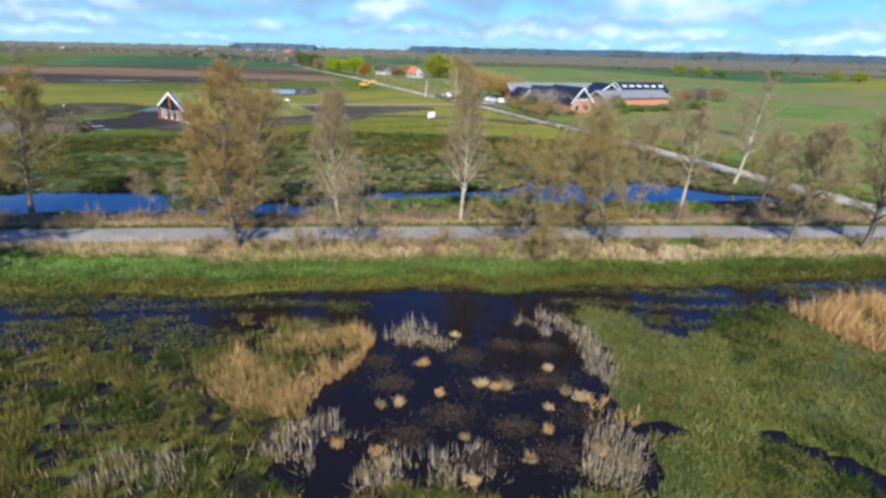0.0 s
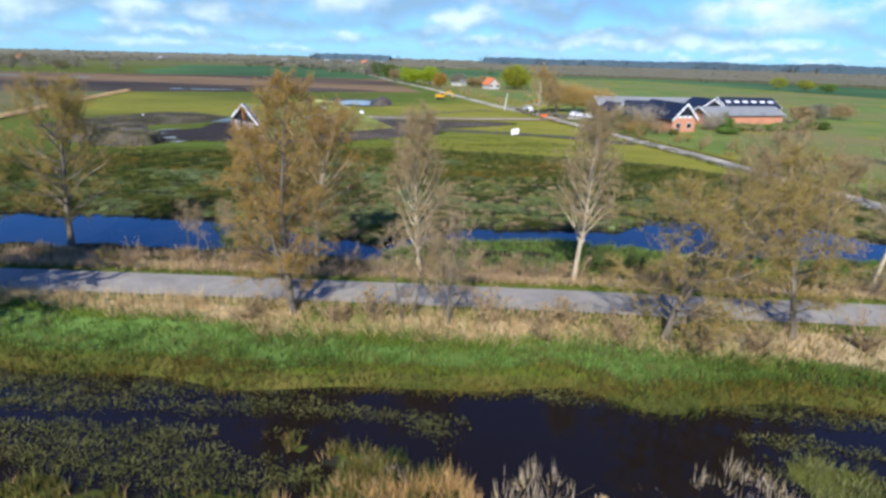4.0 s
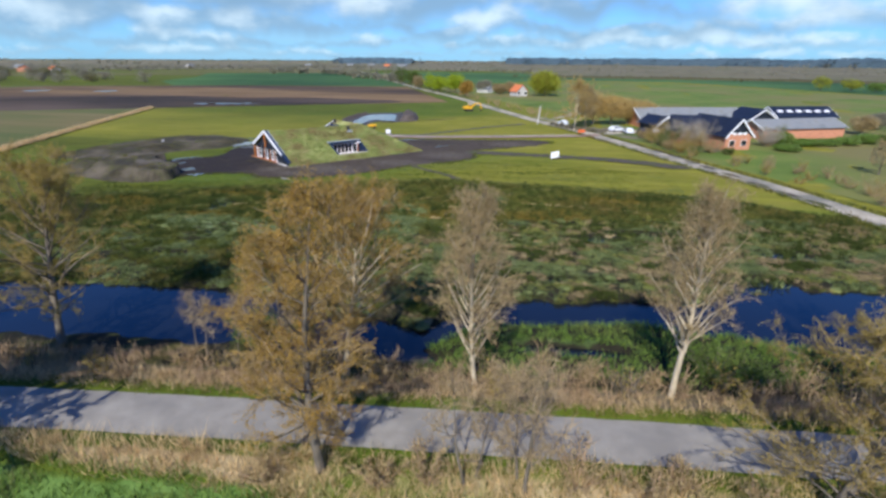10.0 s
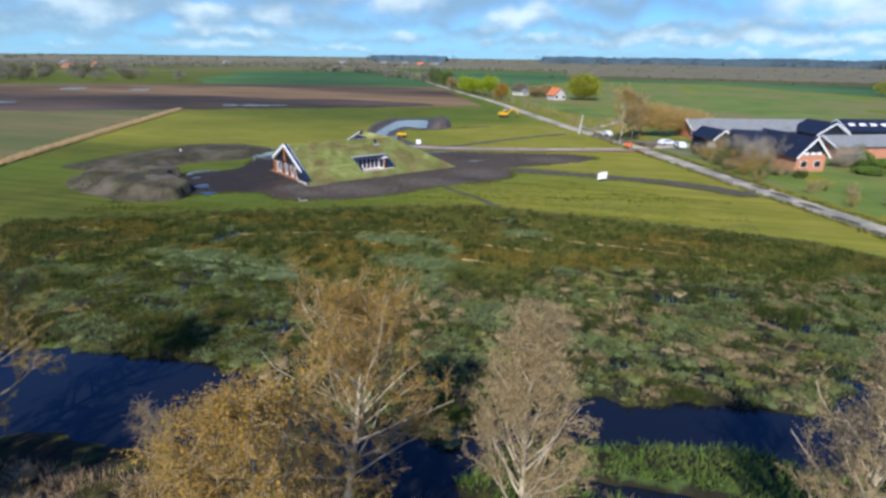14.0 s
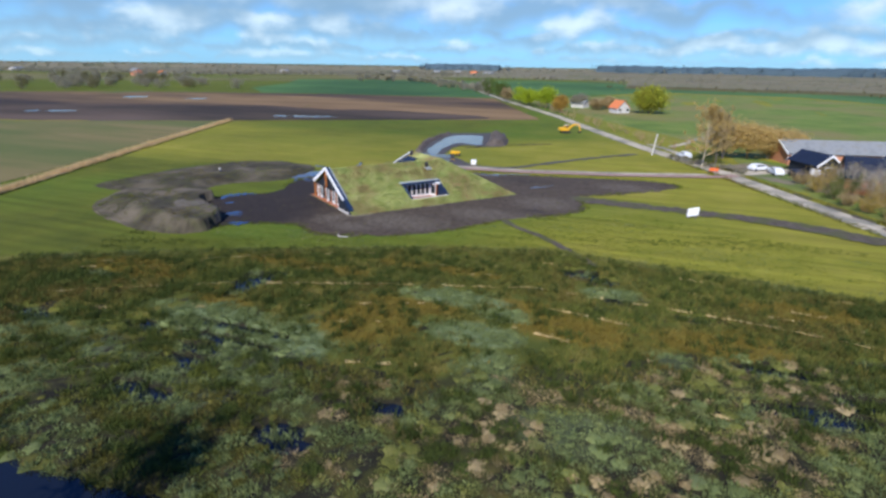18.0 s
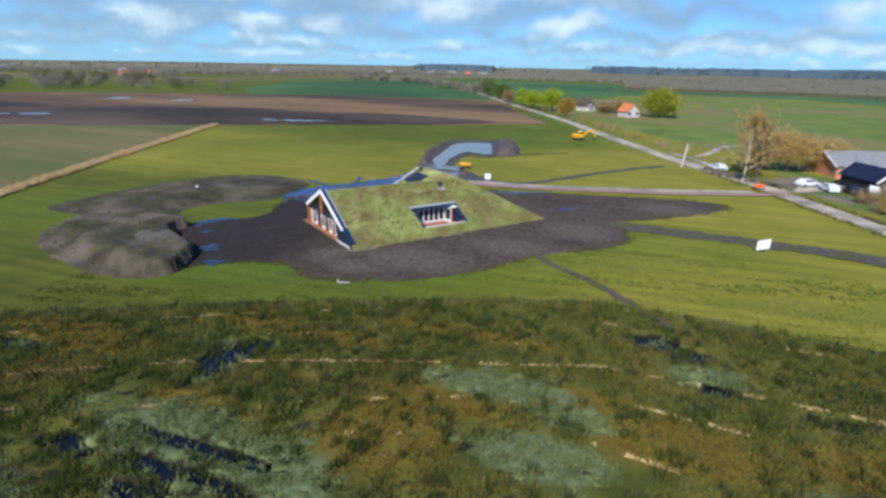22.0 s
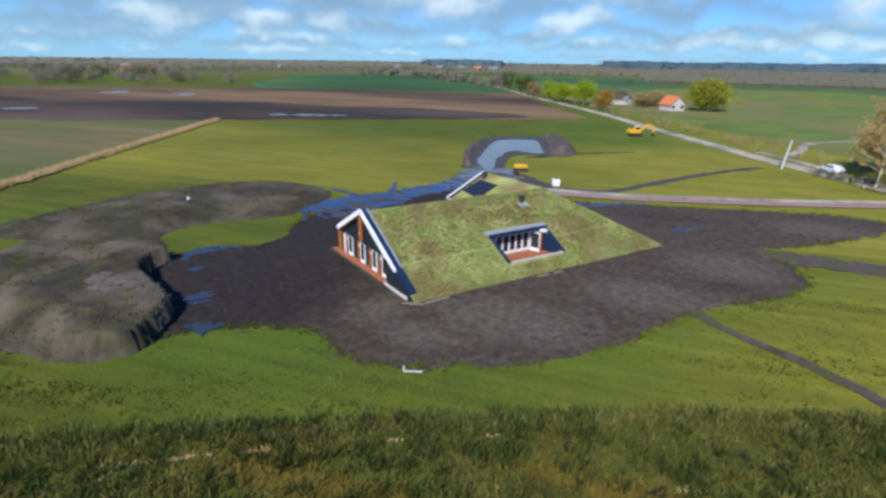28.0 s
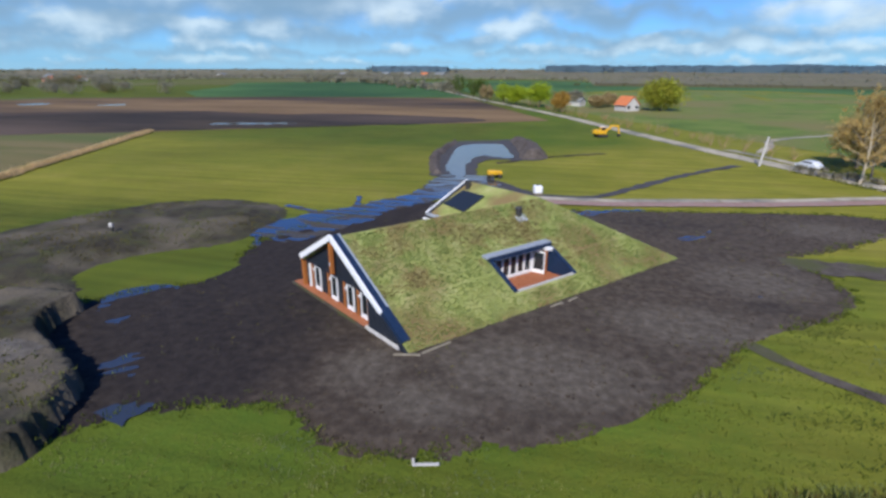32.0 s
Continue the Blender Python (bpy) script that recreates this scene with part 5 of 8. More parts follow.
def build_house():
    h = thing("sod_house", "earth-sheltered house under steep grassy sod roofs", "house")
    R0, R1, G = RIDGE, HALF, -0.15
    uo0, uo1, wo0, wo1 = 10.35, 16.85, 1.78, 4.82
    UR = 20.5
    zf = front_z
    # front slope round the terrace opening
    for pts in ([(G, 0, 0), (uo0, 0, 0), (uo0, R1, R0), (G, R1, R0)],
                [(uo0, 0, 0), (uo1, 0, 0), (uo1, wo0, zf(wo0)), (uo0, wo0, zf(wo0))],
                [(uo0, wo1, zf(wo1)), (uo1, wo1, zf(wo1)), (uo1, R1, R0), (uo0, R1, R0)],
                [(uo1, 0, 0), (29.45, 0, 0), (UR, R1, R0), (uo1, R1, R0)]):
        part("roof_slope", hplate(pts, 0.28), M["sod"], h)
    part("roof_slope", hplate([(29.45, 0, 0), (29.45, 18.6, 0), (UR, 18.6, R0), (UR, R1, R0)], 0.28), M["sod"], h)
    part("roof_slope", hplate([(G, R1, R0), (UR, R1, R0), (15.4, 14.0, 2.75), (G, 14.0, 2.75)], 0.28), M["sod"], h)
    part("roof_slope", hplate([(UR, R1, R0), (UR, 18.6, R0), (15.3, 18.6, 2.75), (15.4, 14.0, 2.75)], 0.28), M["sod"], h)
    # walls
    part("wall", hbox(0.36, 4.2, 0, 0.55, 13.7, 2.35), M["black"], h, "black-stained gable wall")
    bm = hplate([(0.36, 4.3, 2.2), (0.36, 13.9, 2.2), (0.36, 13.9, 2.45), (0.36, 9.05, 5.05), (0.36, 4.3, 2.4)], 0.16)
    bmesh.ops.recalc_face_normals(bm, faces=bm.faces)
    part("gable_boarding", bm, M["black"], h)
    part("wall", hbox(0.55, 13.5, 0, 15.6, 13.7, 2.6), M["black"], h)
    part("wall", hbox(15.6, 13.5, 0, 15.8, 18.3, 2.6), M["black"], h)
    bm = hplate([(15.8, 18.2, 0), (29.0, 18.2, 0), (29.0, 18.2, 0.3), (UR, 18.2, 5.1), (15.8, 18.2, 2.6)], 0.2)
    bmesh.ops.recalc_face_normals(bm, faces=bm.faces)
    part("rear_gable", bm, M["black"], h)
    # dark retaining cheek beside the front gable
    bm = hplate([(G + 0.02, 0.1, 0.0), (G + 0.02, 4.4, 0.0), (G + 0.02, 4.4, zf(4.4) - 0.15), (G + 0.02, 0.15, zf(0.15) - 0.02)], 0.22)
    bmesh.ops.recalc_face_normals(bm, faces=bm.faces)
    part("cheek_wall", bm, M["black"], h, "black boarded cheek below the roof edge")
    for a, b in (((0.85, 0.12), (3.2, 1.98)),):
        bm = beam_bm(hp(G + 0.25, a[0], zf(a[0]) + 0.02), hp(G + 0.25, b[0], zf(b[0]) + 0.02), 0.62, 0.36, None, (0, 0, 1))
        part("verge_trim", bm, M["navy"], h, "dark blue-black roof edge trim")
    # bargeboards, pale flashing on top
    for a, b, nm in (((2.95, 1), (9.05, 1), "bargeboard"), ((14.1, -1), (9.05, -1), "bargeboard")):
        za, zb = (zf(a[0]), R0) if a[1] > 0 else (2.72, R0)
        part(nm, beam_bm(hp(G - 0.12, a[0], za + 0.02), hp(G - 0.12, b[0], zb + 0.02), 0.14, 0.42), M["white"], h, "white painted bargeboard")
        part("verge_trim", beam_bm(hp(G + 0.22, a[0], za + 0.06), hp(G + 0.22, b[0], zb + 0.06), 0.50, 0.24), M["navy"], h)
        part("flashing", beam_bm(hp(G + 0.54, a[0], za + 0.09), hp(G + 0.54, b[0], zb + 0.09), 0.14, 0.20), M["zinc"], h, "pale metal flashing")
    part("bargeboard", beam_bm(hp(15.2, 18.7, 2.75), hp(UR, 18.7, R0 + 0.04), 0.16, 0.40), M["white"], h, "white painted bargeboard")
    part("verge_trim", beam_bm(hp(15.2, 18.5, 2.75), hp(UR, 18.5, R0 + 0.02), 0.22, 0.22), M["tile"], h)
    part("eave_board", beam_bm(hp(15.25, 18.6, 2.78), hp(15.25, 16.6, 2.78), 0.3, 0.24), M["zinc"], h)
    part("eave_board", beam_bm(hp(14.5, 18.2, 2.5), hp(14.9, 17.0, 2.5), 0.22, 0.2), M["white"], h)
    # deck with boards, posts, glazed doors
    deck = new("deck")
    deck.parent = h
    for k in range(5):
        u = -0.36 + k * 0.15
        part("board", hbox(u, 4.5, 0.06, u + 0.14, 15.5, 0.22, 0.01), M["deck"], deck)
    part("deck_edge", hbox(-0.58, 4.45, 0.02, -0.37, 15.55, 0.2), M["paledirt"], h)
    for u, w, z1 in ((0.05, 14.3, 2.55), (0.0, 4.62, 2.35)):
        part("post", hbox(u - 0.15, w - 0.16, 0.2, u + 0.15, w + 0.16, z1, 0.02), M["orange"], h, "orange-brown timber post")
    part("post", hbox(-0.26, 9.2, 2.6, 0.0, 9.5, 4.95, 0.02), M["orange"], h, "orange-brown hanging timber post")
    part("lamp", hbox(-0.3, 9.3, 3.25, -0.2, 9.44, 3.5, 0.02), M["zinc"], h)
    for w in (5.35, 7.2, 9.5, 12.05):
        door_leaf(h, "glazed_door", hp(0.26, w, 0.24), HW, 0.80, 2.0)
        part("side_light", hbox(0.30, w + 0.86, 0.25, 0.34, w + 1.72, 2.2), M["glass"], h)
        part("mullion", hbox(0.16, w + 1.15, 0.22, 0.30, w + 1.27, 2.3), M["orange"], h)
        part("transom", hbox(0.20, w + 0.84, 1.72, 0.30, w + 1.14, 1.84), M["white"], h)
    part("mullion", hbox(0.10, 13.45, 0.22, 0.28, 13.62, 2.2), M["white"], h)
    part("lintel", hbox(0.16, 4.6, 2.28, 0.36, 13.9, 2.42), M["black"], h)
    # sunk terrace in the slope
    fz = 0.45
    for k in range(20):
        u = uo0 + 0.1 + k * 0.315
        part("terrace_board", hbox(u, 1.9, fz - 0.08, u + 0.305, 5.2, fz), M["deck"], h)
    zb = zf(wo1)
    part("terrace_wall", hbox(uo0 + 0.1, 5.2, fz, uo1 - 0.1, 5.35, zb - 0.05), M["white"], h)
    part("terrace_glass", hbox(uo0 + 0.3, 5.14, fz + 0.1, uo1 - 1.3, 5.19, zb - 0.55), M["glass"], h)
    for k in range(7):
        u = uo0 + 0.28 + k * 0.8
        part("window_frame", hbox(u, 5.04, fz + 0.02, u + 0.13, 5.13, zb - 0.5), M["white"], h)
    part("window_frame", hbox(uo0 + 0.2, 5.04, fz + 0.02, uo1 - 1.2, 5.13, fz + 0.28), M["white"], h)
    door_leaf(h, "glazed_door", hp(uo1 - 1.15, 5.0, fz), -HW + HU * 0.25, 1.0, 1.95)
    part("post", hbox(uo1 - 0.75, 4.1, fz, uo1 - 0.5, 4.3, zb - 0.3, 0.02), M["orange"], h)
    for u in (uo0, uo1):
        bm = hplate([(u, wo0 - 0.1, fz - 0.1), (u, wo1 + 0.5, fz - 0.1), (u, wo1 + 0.5, zf(wo1) - 0.02), (u, wo0 - 0.1, zf(wo0 - 0.1) + 0.03)], 0.12)
        bmesh.ops.recalc_face_normals(bm, faces=bm.faces)
        part("terrace_cheek", bm, M["navy"], h, "navy boarded side of the sunk terrace")
        part("cheek_trim", beam_bm(hp(u, wo0 - 0.15, zf(wo0 - 0.15) + 0.06), hp(u, wo1, zf(wo1) + 0.06), 0.34, 0.14), M["navy"], h)
    part("terrace_sill", hbox(uo0, wo0 - 0.14, fz - 0.1, uo1, wo0 + 0.02, zf(wo0) + 0.05), M["concrete"], h)
    part("canopy", beam_bm(hp(uo0 - 0.4, wo1 - 0.15, zb + 0.10), hp(uo1 + 0.1, wo1 - 0.15, zb + 0.10), 0.75, 0.16), M["zinc"], h, "pale metal canopy over the terrace")
    part("canopy_board", beam_bm(hp(uo0 - 0.3, wo1 - 0.52, zb - 0.06), hp(uo1 + 0.05, wo1 - 0.52, zb - 0.06), 0.08, 0.34), M["navy"], h)
    part("canopy_board", beam_bm(hp(uo0 + 0.5, wo1 - 0.40, zb - 0.30), hp(uo1 - 0.3, wo1 - 0.40, zb - 0.30), 0.10, 0.12), M["zinc"], h)
    part("canopy_end", beam_bm(hp(uo1 - 0.75, wo1 - 0.55, zb - 0.28), hp(uo1 - 0.05, wo1 - 0.75, zb - 0.40), 0.3, 0.28), M["white"], h)
    # roof window on the rear wing and flues
    def rz(u):
        return R0 - (UR - u) * (R0 - 2.75) / 5.2
    part("roof_window", hplate([(16.6, 14.7, rz(16.6) + 0.06), (19.0, 14.5, rz(19.0) + 0.06), (19.1, 17.7, rz(19.1) + 0.06), (16.9, 18.1, rz(16.9) + 0.06)][::-1], 0.1), M["glass"], h, "dark glass roof panel")
    for u, w, z, pale in ((16.6, 7.75, 4.62, True), (19.6, 17.6, rz(19.6), False)):
        fl = new("flue")
        fl.parent = h
        part("flue_pipe", cyl_bm(hp(u, w, z - 0.1), hp(u, w, z + 0.62), 0.27, 0.25, 10), M["steel"], fl)
        part("flue_cap", cyl_bm(hp(u, w, z + 0.62), hp(u, w, z + 0.80), 0.36, 0.30, 10), M["steel"], fl)
        if pale:
            part("flue_apron", beam_bm(hp(u - 0.55, w - 0.35, z - 0.14), hp(u + 0.55, w - 0.35, z - 0.14), 0.75, 0.10, None, (HW * -0.5 + Vector((0, 0, 0.86)))), M["zinc"], fl)
    return h


house = build_house()
# short turf growing on the roof
gr = np.random.default_rng(8)
ru, rw = gr.uniform(-0.3, 29.3, 26000), gr.uniform(0.05, 9.0, 26000)
ok = (ru < 29.4 - rw * 0.985) & (ru > np.where(rw < 0.9, 0.0, 0.5)) & ~((ru > 10.0) & (ru < 17.1) & (rw > 1.5) & (rw < 5.2)) & (np.abs(rw - 3.5) > 0.07)
ru, rw = ru[ok], rw[ok]
rp = np.stack([HC.x + HU.x * ru + HW.x * rw, HC.y + HU.y * ru + HW.y * rw], 1)
# laid in rolls: every strip and length has its own tone
strip = (rw / 1.3).astype(int)
roll = ((ru + strip * 1.37) / 2.4).astype(int)
tone = 0.75 * fbm(ru, rw, 0.5, 12) + 0.5 * fbm(ru, rw, 1.5, 13) + np.where(rw < 3.5, -0.28, 0.12) - 0.25 * step01((ru - 17) / 5) + (gr.uniform(-0.3, 0.3, 400))[(strip * 29 + roll) % 400]
for nm, sel, mt in (("turf", tone < 0.25, "turf"), ("turf_dry", (tone >= 0.25) & (tone < 0.55), "turfdry"), ("turf_moss", tone >= 0.55, "turfbrown")):
    q, w_ = rp[sel], rw[sel]
    ob = blades(nm, q, lambda x, y, w_=w_: PITCH * w_ + 0.01, M[mt], 0.055, 0.09, 4, 0.16, 2.0, parent=house)
    tagged(ob, "short uneven turf on the roof", kind="stuff")
part("kerb_wall", hbox(-0.42, 0.95, -0.02, -0.08, 4.7, 0.36, 0.03), M["concrete"], None)
tagged(bpy.data.objects["kerb_wall"], "low white concrete kerb beside the deck", "kerb", kind="")
for k, (u, w, a, l) in enumerate(((-0.35, 0.1, -0.7, 1.6), (1.6, -0.25, 0.05, 2.3), (12.5, -0.3, 0.04, 1.3), (14.2, -0.35, 0.06, 1.0))):
    c = hp(u, w, 0.15)
    d = (HU * math.cos(a) + HW * math.sin(a)) * l / 2
    pl = part("plank", beam_bm(c - d, c + d, 0.18, 0.06), M["post"], None)
    tagged(pl, "weathered timber plank lying along the roof foot", "plank", "planks along the roof foot")


# ---------------------------------------------------------------- trees
def tube(v, f, pts, radii, sides):
    """Adds a tapering tube along the points to the lists."""
    base = len(v)
    n = len(pts)
    for k in range(n):
        d = pts[min(k + 1, n - 1)] - pts[max(k - 1, 0)]
        d = d / (np.linalg.norm(d) + 1e-9)
        s = np.cross(d, (0.31, 0.95, 0.05) if abs(d[2]) > 0.9 else (0, 0, 1.0))
        s /= np.linalg.norm(s) + 1e-9
        t = np.cross(d, s)
        for j in range(sides):
            a = 2 * math.pi * j / sides
            v.append(pts[k] + (s * math.cos(a) + t * math.sin(a)) * radii[k])
    for k in range(n - 1):
        for j in range(sides):
            a, b = base + k * sides + j, base + k * sides + (j + 1) % sides
            f.append((a, b, b + sides, a + sides))


def bend(g, start, way, length, n, wander, rise):
    """A crooked line of n+1 points."""
    pts = [start]
    d = way / np.linalg.norm(way)
    for _ in range(n):
        d = d + g.normal(0, wander, 3) + np.array([0, 0, rise])
        d /= np.linalg.norm(d)
        pts.append(pts[-1] + d * length / n)
    return np.array(pts)


def build_tree(name, label, x, y, z, height, spread, seed, bark="bark", buds="bud", trunk_r=0.22, crown_from=0.3, leaf=2600, leaf_size=0.13,
               lean=(0, 0), stems=1, limbs=24, twigs=5, droop=0.0, group="bare trees along the road", shape=1.0):
    g = np.random.default_rng(seed)
    tv, tf, bv, bf = [], [], [], []
    tips = []
    for s in range(stems):
        a = g.uniform(0, 6.28)
        way = np.array([lean[0], lean[1], 1.0]) + (np.array([math.cos(a), math.sin(a), 0]) * g.uniform(0.06, 0.2) if stems > 1 else 0)
        hh = height * (1 if s == 0 else g.uniform(0.65, 0.95))
        off = np.array([math.cos(a), math.sin(a), 0]) * (0.35 if stems > 1 else 0)
        trunk = bend(g, np.array([0, 0, -0.15]) + off, way, hh, 11, 0.045, 0.02)
        r0 = trunk_r * (1 if s == 0 else 0.75)
        rad = np.array([r0 * (1.25 if k == 0 else 1) * (1 - k / 11.6) ** (0.75 if droop < 0 else 0.9) for k in range(12)])
        tube(tv, tf, trunk, rad, 7)
        m = int(limbs / stems ** 0.7)
        for q in range(m):
            fork = droop < 0          # ascending limbs that reach the dome of the crown
            fr = crown_from + ((0.94 if fork else 0.97) - crown_from) * (q + g.uniform(0, 1)) / m
            k = min(int(fr * 11), 10)
            p = trunk[k] + (trunk[k + 1] - trunk[k]) * (fr * 11 - k)
            az = q * 2.399 + g.uniform(-0.5, 0.5)
            rel = (fr - crown_from) / (1 - crown_from)
            reach = spread * (0.35 + 1.0 * math.sin(math.pi * min(1, rel * 0.85 + 0.18)) ** 0.8 * 0.75) * g.uniform(0.75, 1.15) * shape
            up = 0.55 + 0.9 * rel - droop * (1 - rel)
            if fork:
                up = 1.05 + 0.8 * rel + g.uniform(-0.35, 0.35)
                reach = spread * g.uniform(0.8, 1.15) * (0.90 + 0.5 * rel if rel < 0.3 else 1.05 - 0.75 * (rel - 0.3) / 0.7)
            w = np.array([math.cos(az), math.sin(az), up])
            limb = bend(g, p, w, reach * 1.15, 6, 0.12, 0.05 - droop * 0.12)
            lr = max(0.02, rad[k] * (0.46 if fork else 0.42))
            tube(tv, tf, limb, np.linspace(lr, 0.012, 7), 5)
            for _ in range(6):
                j = g.uniform(0.3 if fork else 0.2, 0.98) * 6
                i = min(int(j), 5)
                p2 = limb[i] + (limb[i + 1] - limb[i]) * (j - i)
                w2 = (limb[i + 1] - limb[i]) / (reach * 1.15 / 6) * 0.8 + g.normal(0, 0.6, 3) + np.array([0, 0, 0.25 - droop * 0.5])
                sub = bend(g, p2, w2, reach * g.uniform(0.28, 0.5), 4, 0.16, 0.03 - droop * 0.1)
                tube(*((tv, tf) if bark == "birch" and j < 2.4 else (bv, bf)), sub, np.linspace(0.022, 0.006, 5), 3)
                for _ in range(twigs):
                    j = g.uniform(0.2, 1.0) * 3.99
                    i = int(j)
                    p3 = sub[i] + (sub[i + 1] - sub[i]) * (j - i)
                    w3 = (sub[i + 1] - sub[i]) * 2 + g.normal(0, 0.5, 3)
                    tw = bend(g, p3, w3, g.uniform(0.35, 0.8), 2, 0.2, 0.02 - droop * 0.1)
                    tube(bv, bf, tw, [0.009, 0.007, 0.004], 3)
                    tips.append(tw)
    t = thing(name, label, "tree", Matrix.Translation((x, y, z)), group)
    put_mesh("trunk", tv, tf, M[bark], t, smooth=True)
    put_mesh("twigwork", bv, bf, M["branch"], t)
    bpy.context.view_layer.update()
    if leaf:
        tips = np.array(tips)
        n = leaf
        c = tips[g.integers(0, len(tips), n)]
        w = g.uniform(0, 1, (n, 1))
        p = np.where(g.uniform(0, 1, (n, 1)) < 0.5, c[:, 0] * (1 - w) + c[:, 1] * w, c[:, 1] * (1 - w) + c[:, 2] * w) + g.normal(0, 0.07, (n, 3))
        a, b = g.normal(0, 1, (n, 3)), g.normal(0, 1, (n, 3))
        a /= np.linalg.norm(a, axis=1)[:, None]
        b /= np.linalg.norm(b, axis=1)[:, None]
        s = leaf_size * g.uniform(0.5, 1.3, (n, 1))
        v = np.stack([p - a * s * 0.5, p + a * s * 0.5, p + b * s], 1).reshape(-1, 3)
        put_mesh("foliage", v, np.arange(3 * n).reshape(-1, 3), M[buds], t, "small opening buds and catkins")
    return t


# name, label, x, y, height, spread, seed, bark, buds, trunk, crown_from, leaves, lean, stems, limbs, droop
NEAR_VERGE = [
    ("willow_tree", "big many-stemmed tree full of ochre catkins on the near verge", -13.9, 35.3, 13.4, 2.7, 52, "bark", "bud", 0.22, 0.16, 13000, (0.06, 0.03), 2, 56, 0.15),
    ("young_tree", "small bare greyish tree on the near verge", -5.0, 35.9, 7.4, 1.8, 14, "bark", "budgrey", 0.10, 0.22, 350, (0.0, 0.0), 2, 22, 0.0),
    ("young_tree", "thin bare sapling beside the road", -7.4, 35.8, 6.2, 1.5, 15, "bark", "budgrey", 0.08, 0.25, 300, (0.0, 0.0), 2, 14, 0.0),
    ("willow_tree", "spreading olive-ochre tree hanging over the near verge", 7.4, 36.8, 8.6, 3.9, 17, "bark", "budolive", 0.17, 0.10, 9000, (0.05, 0.0), 3, 34, 0.35),
    ("alder_tree", "ochre-budding tree beside the road", -47.5, 40.5, 11.0, 3.4, 25, "bark", "budolive", 0.22, 0.2, 5000, (0.0, 0.0), 1, 28, 0.1),
    ("alder_tree", "broad budding tree on the near verge", -34.0, 28.7, 15.5, 5.6, 27, "bark", "budolive", 0.26, 0.20, 14000, (0.0, 0.0), 2, 56, 0.1),
]
FAR_VERGE = [
    ("alder_tree", "tall ochre-budding tree on the far road verge", -36.4, 43.2, 12.0, 3.8, 11, "bark", "budolive", 0.26, 0.20, 11000, (0.0, 0.0), 1, 42, 0.15),
    ("alder_tree", "pale-trunked tree full of ochre buds on the far verge", -16.1, 43.4, 10.7, 3.8, 53, "birch", "bud", 0.20, 0.26, 9000, (0.17, 0.0), 1, 52, 0.0),
    ("birch_tree", "slender pale-barked tree with fine bare twigs", -8.1, 43.8, 11.5, 3.2, 13, "birch", "budgrey", 0.17, 0.15, 5600, (0.0, 0.0), 1, 50, -0.1),
    ("poplar_tree", "tall straight pale-trunked tree with fine bare crown", 3.2, 44.6, 12.2, 3.1, 36, "birch", "budgrey", 0.19, 0.22, 4600, (0.03, 0.02), 1, 50, -0.1),
]
EAST_TREES = [
    ("alder_tree", "dark-stemmed tree with ochre buds", 15.5, 44.9, 10.6, 3.0, 18, "bark", "budgrey", 0.20, 0.22, 9000, (0.0, 0.0), 2, 36, 0.1),
    ("alder_tree", "ochre-budding tree between road and canal bank", 15.2, 37.4, 10.2, 2.8, 19, "bark", "budolive", 0.18, 0.20, 7000, (0.0, 0.0), 2, 34, 0.1),
    ("poplar_tree", "pale-trunked leaning tree above the ditch", 24.7, 47.5, 10.2, 2.4, 20, "birch", "budgrey", 0.18, 0.35, 3600, (0.06, 0.0), 1, 24, 0.0),
    ("birch_tree", "tall white-barked birch with bare forked crown", 38.2, 63.2, 12.6, 2.9, 21, "birch", "budgrey", 0.22, 0.30, 1500, (0.08, 0.0), 1, 26, 0.0),
]
LANE_TREES = [
    ("young_tree", "brown bare tree beside the ditch", 33.5, 49.2, 8.0, 2.6, 22, "bark", "budgrey", 0.14, 0.25, 4500, (0.0, 0.0), 1, 24, 0.0),
    ("alder_tree", "brown-budding tree on the near verge", 30.6, 39.2, 9.0, 3.0, 23, "bark", "budgrey", 0.19, 0.20, 9000, (0.03, 0.0), 1, 36, 0.0),
    ("alder_tree", "thick-trunked leaning tree on the near verge", 36.6, 38.9, 10.0, 3.1, 24, "bark", "budgrey", 0.26, 0.22, 7000, (0.10, 0.0), 1, 34, 0.0),
    ("poplar_tree", "bare thin-branched tree near the ditch", 20.2, 46.2, 9.0, 2.4, 28, "bark", "budgrey", 0.14, 0.3, 4000, (0.0, 0.0), 1, 22, 0.0),
]
for nm, lb, x, y, hh, sp, sd, bk, bu, tr, cf, lf, ln, st, li, dr in NEAR_VERGE + FAR_VERGE + EAST_TREES + LANE_TREES:
    build_tree(nm, lb, x, y, float(land(x, y)) - 0.02, hh, sp, sd, bk, bu, tr, cf, int(lf * 5.6), 0.15 if sd == 27 else 0.062, ln, st, li, 7, dr)


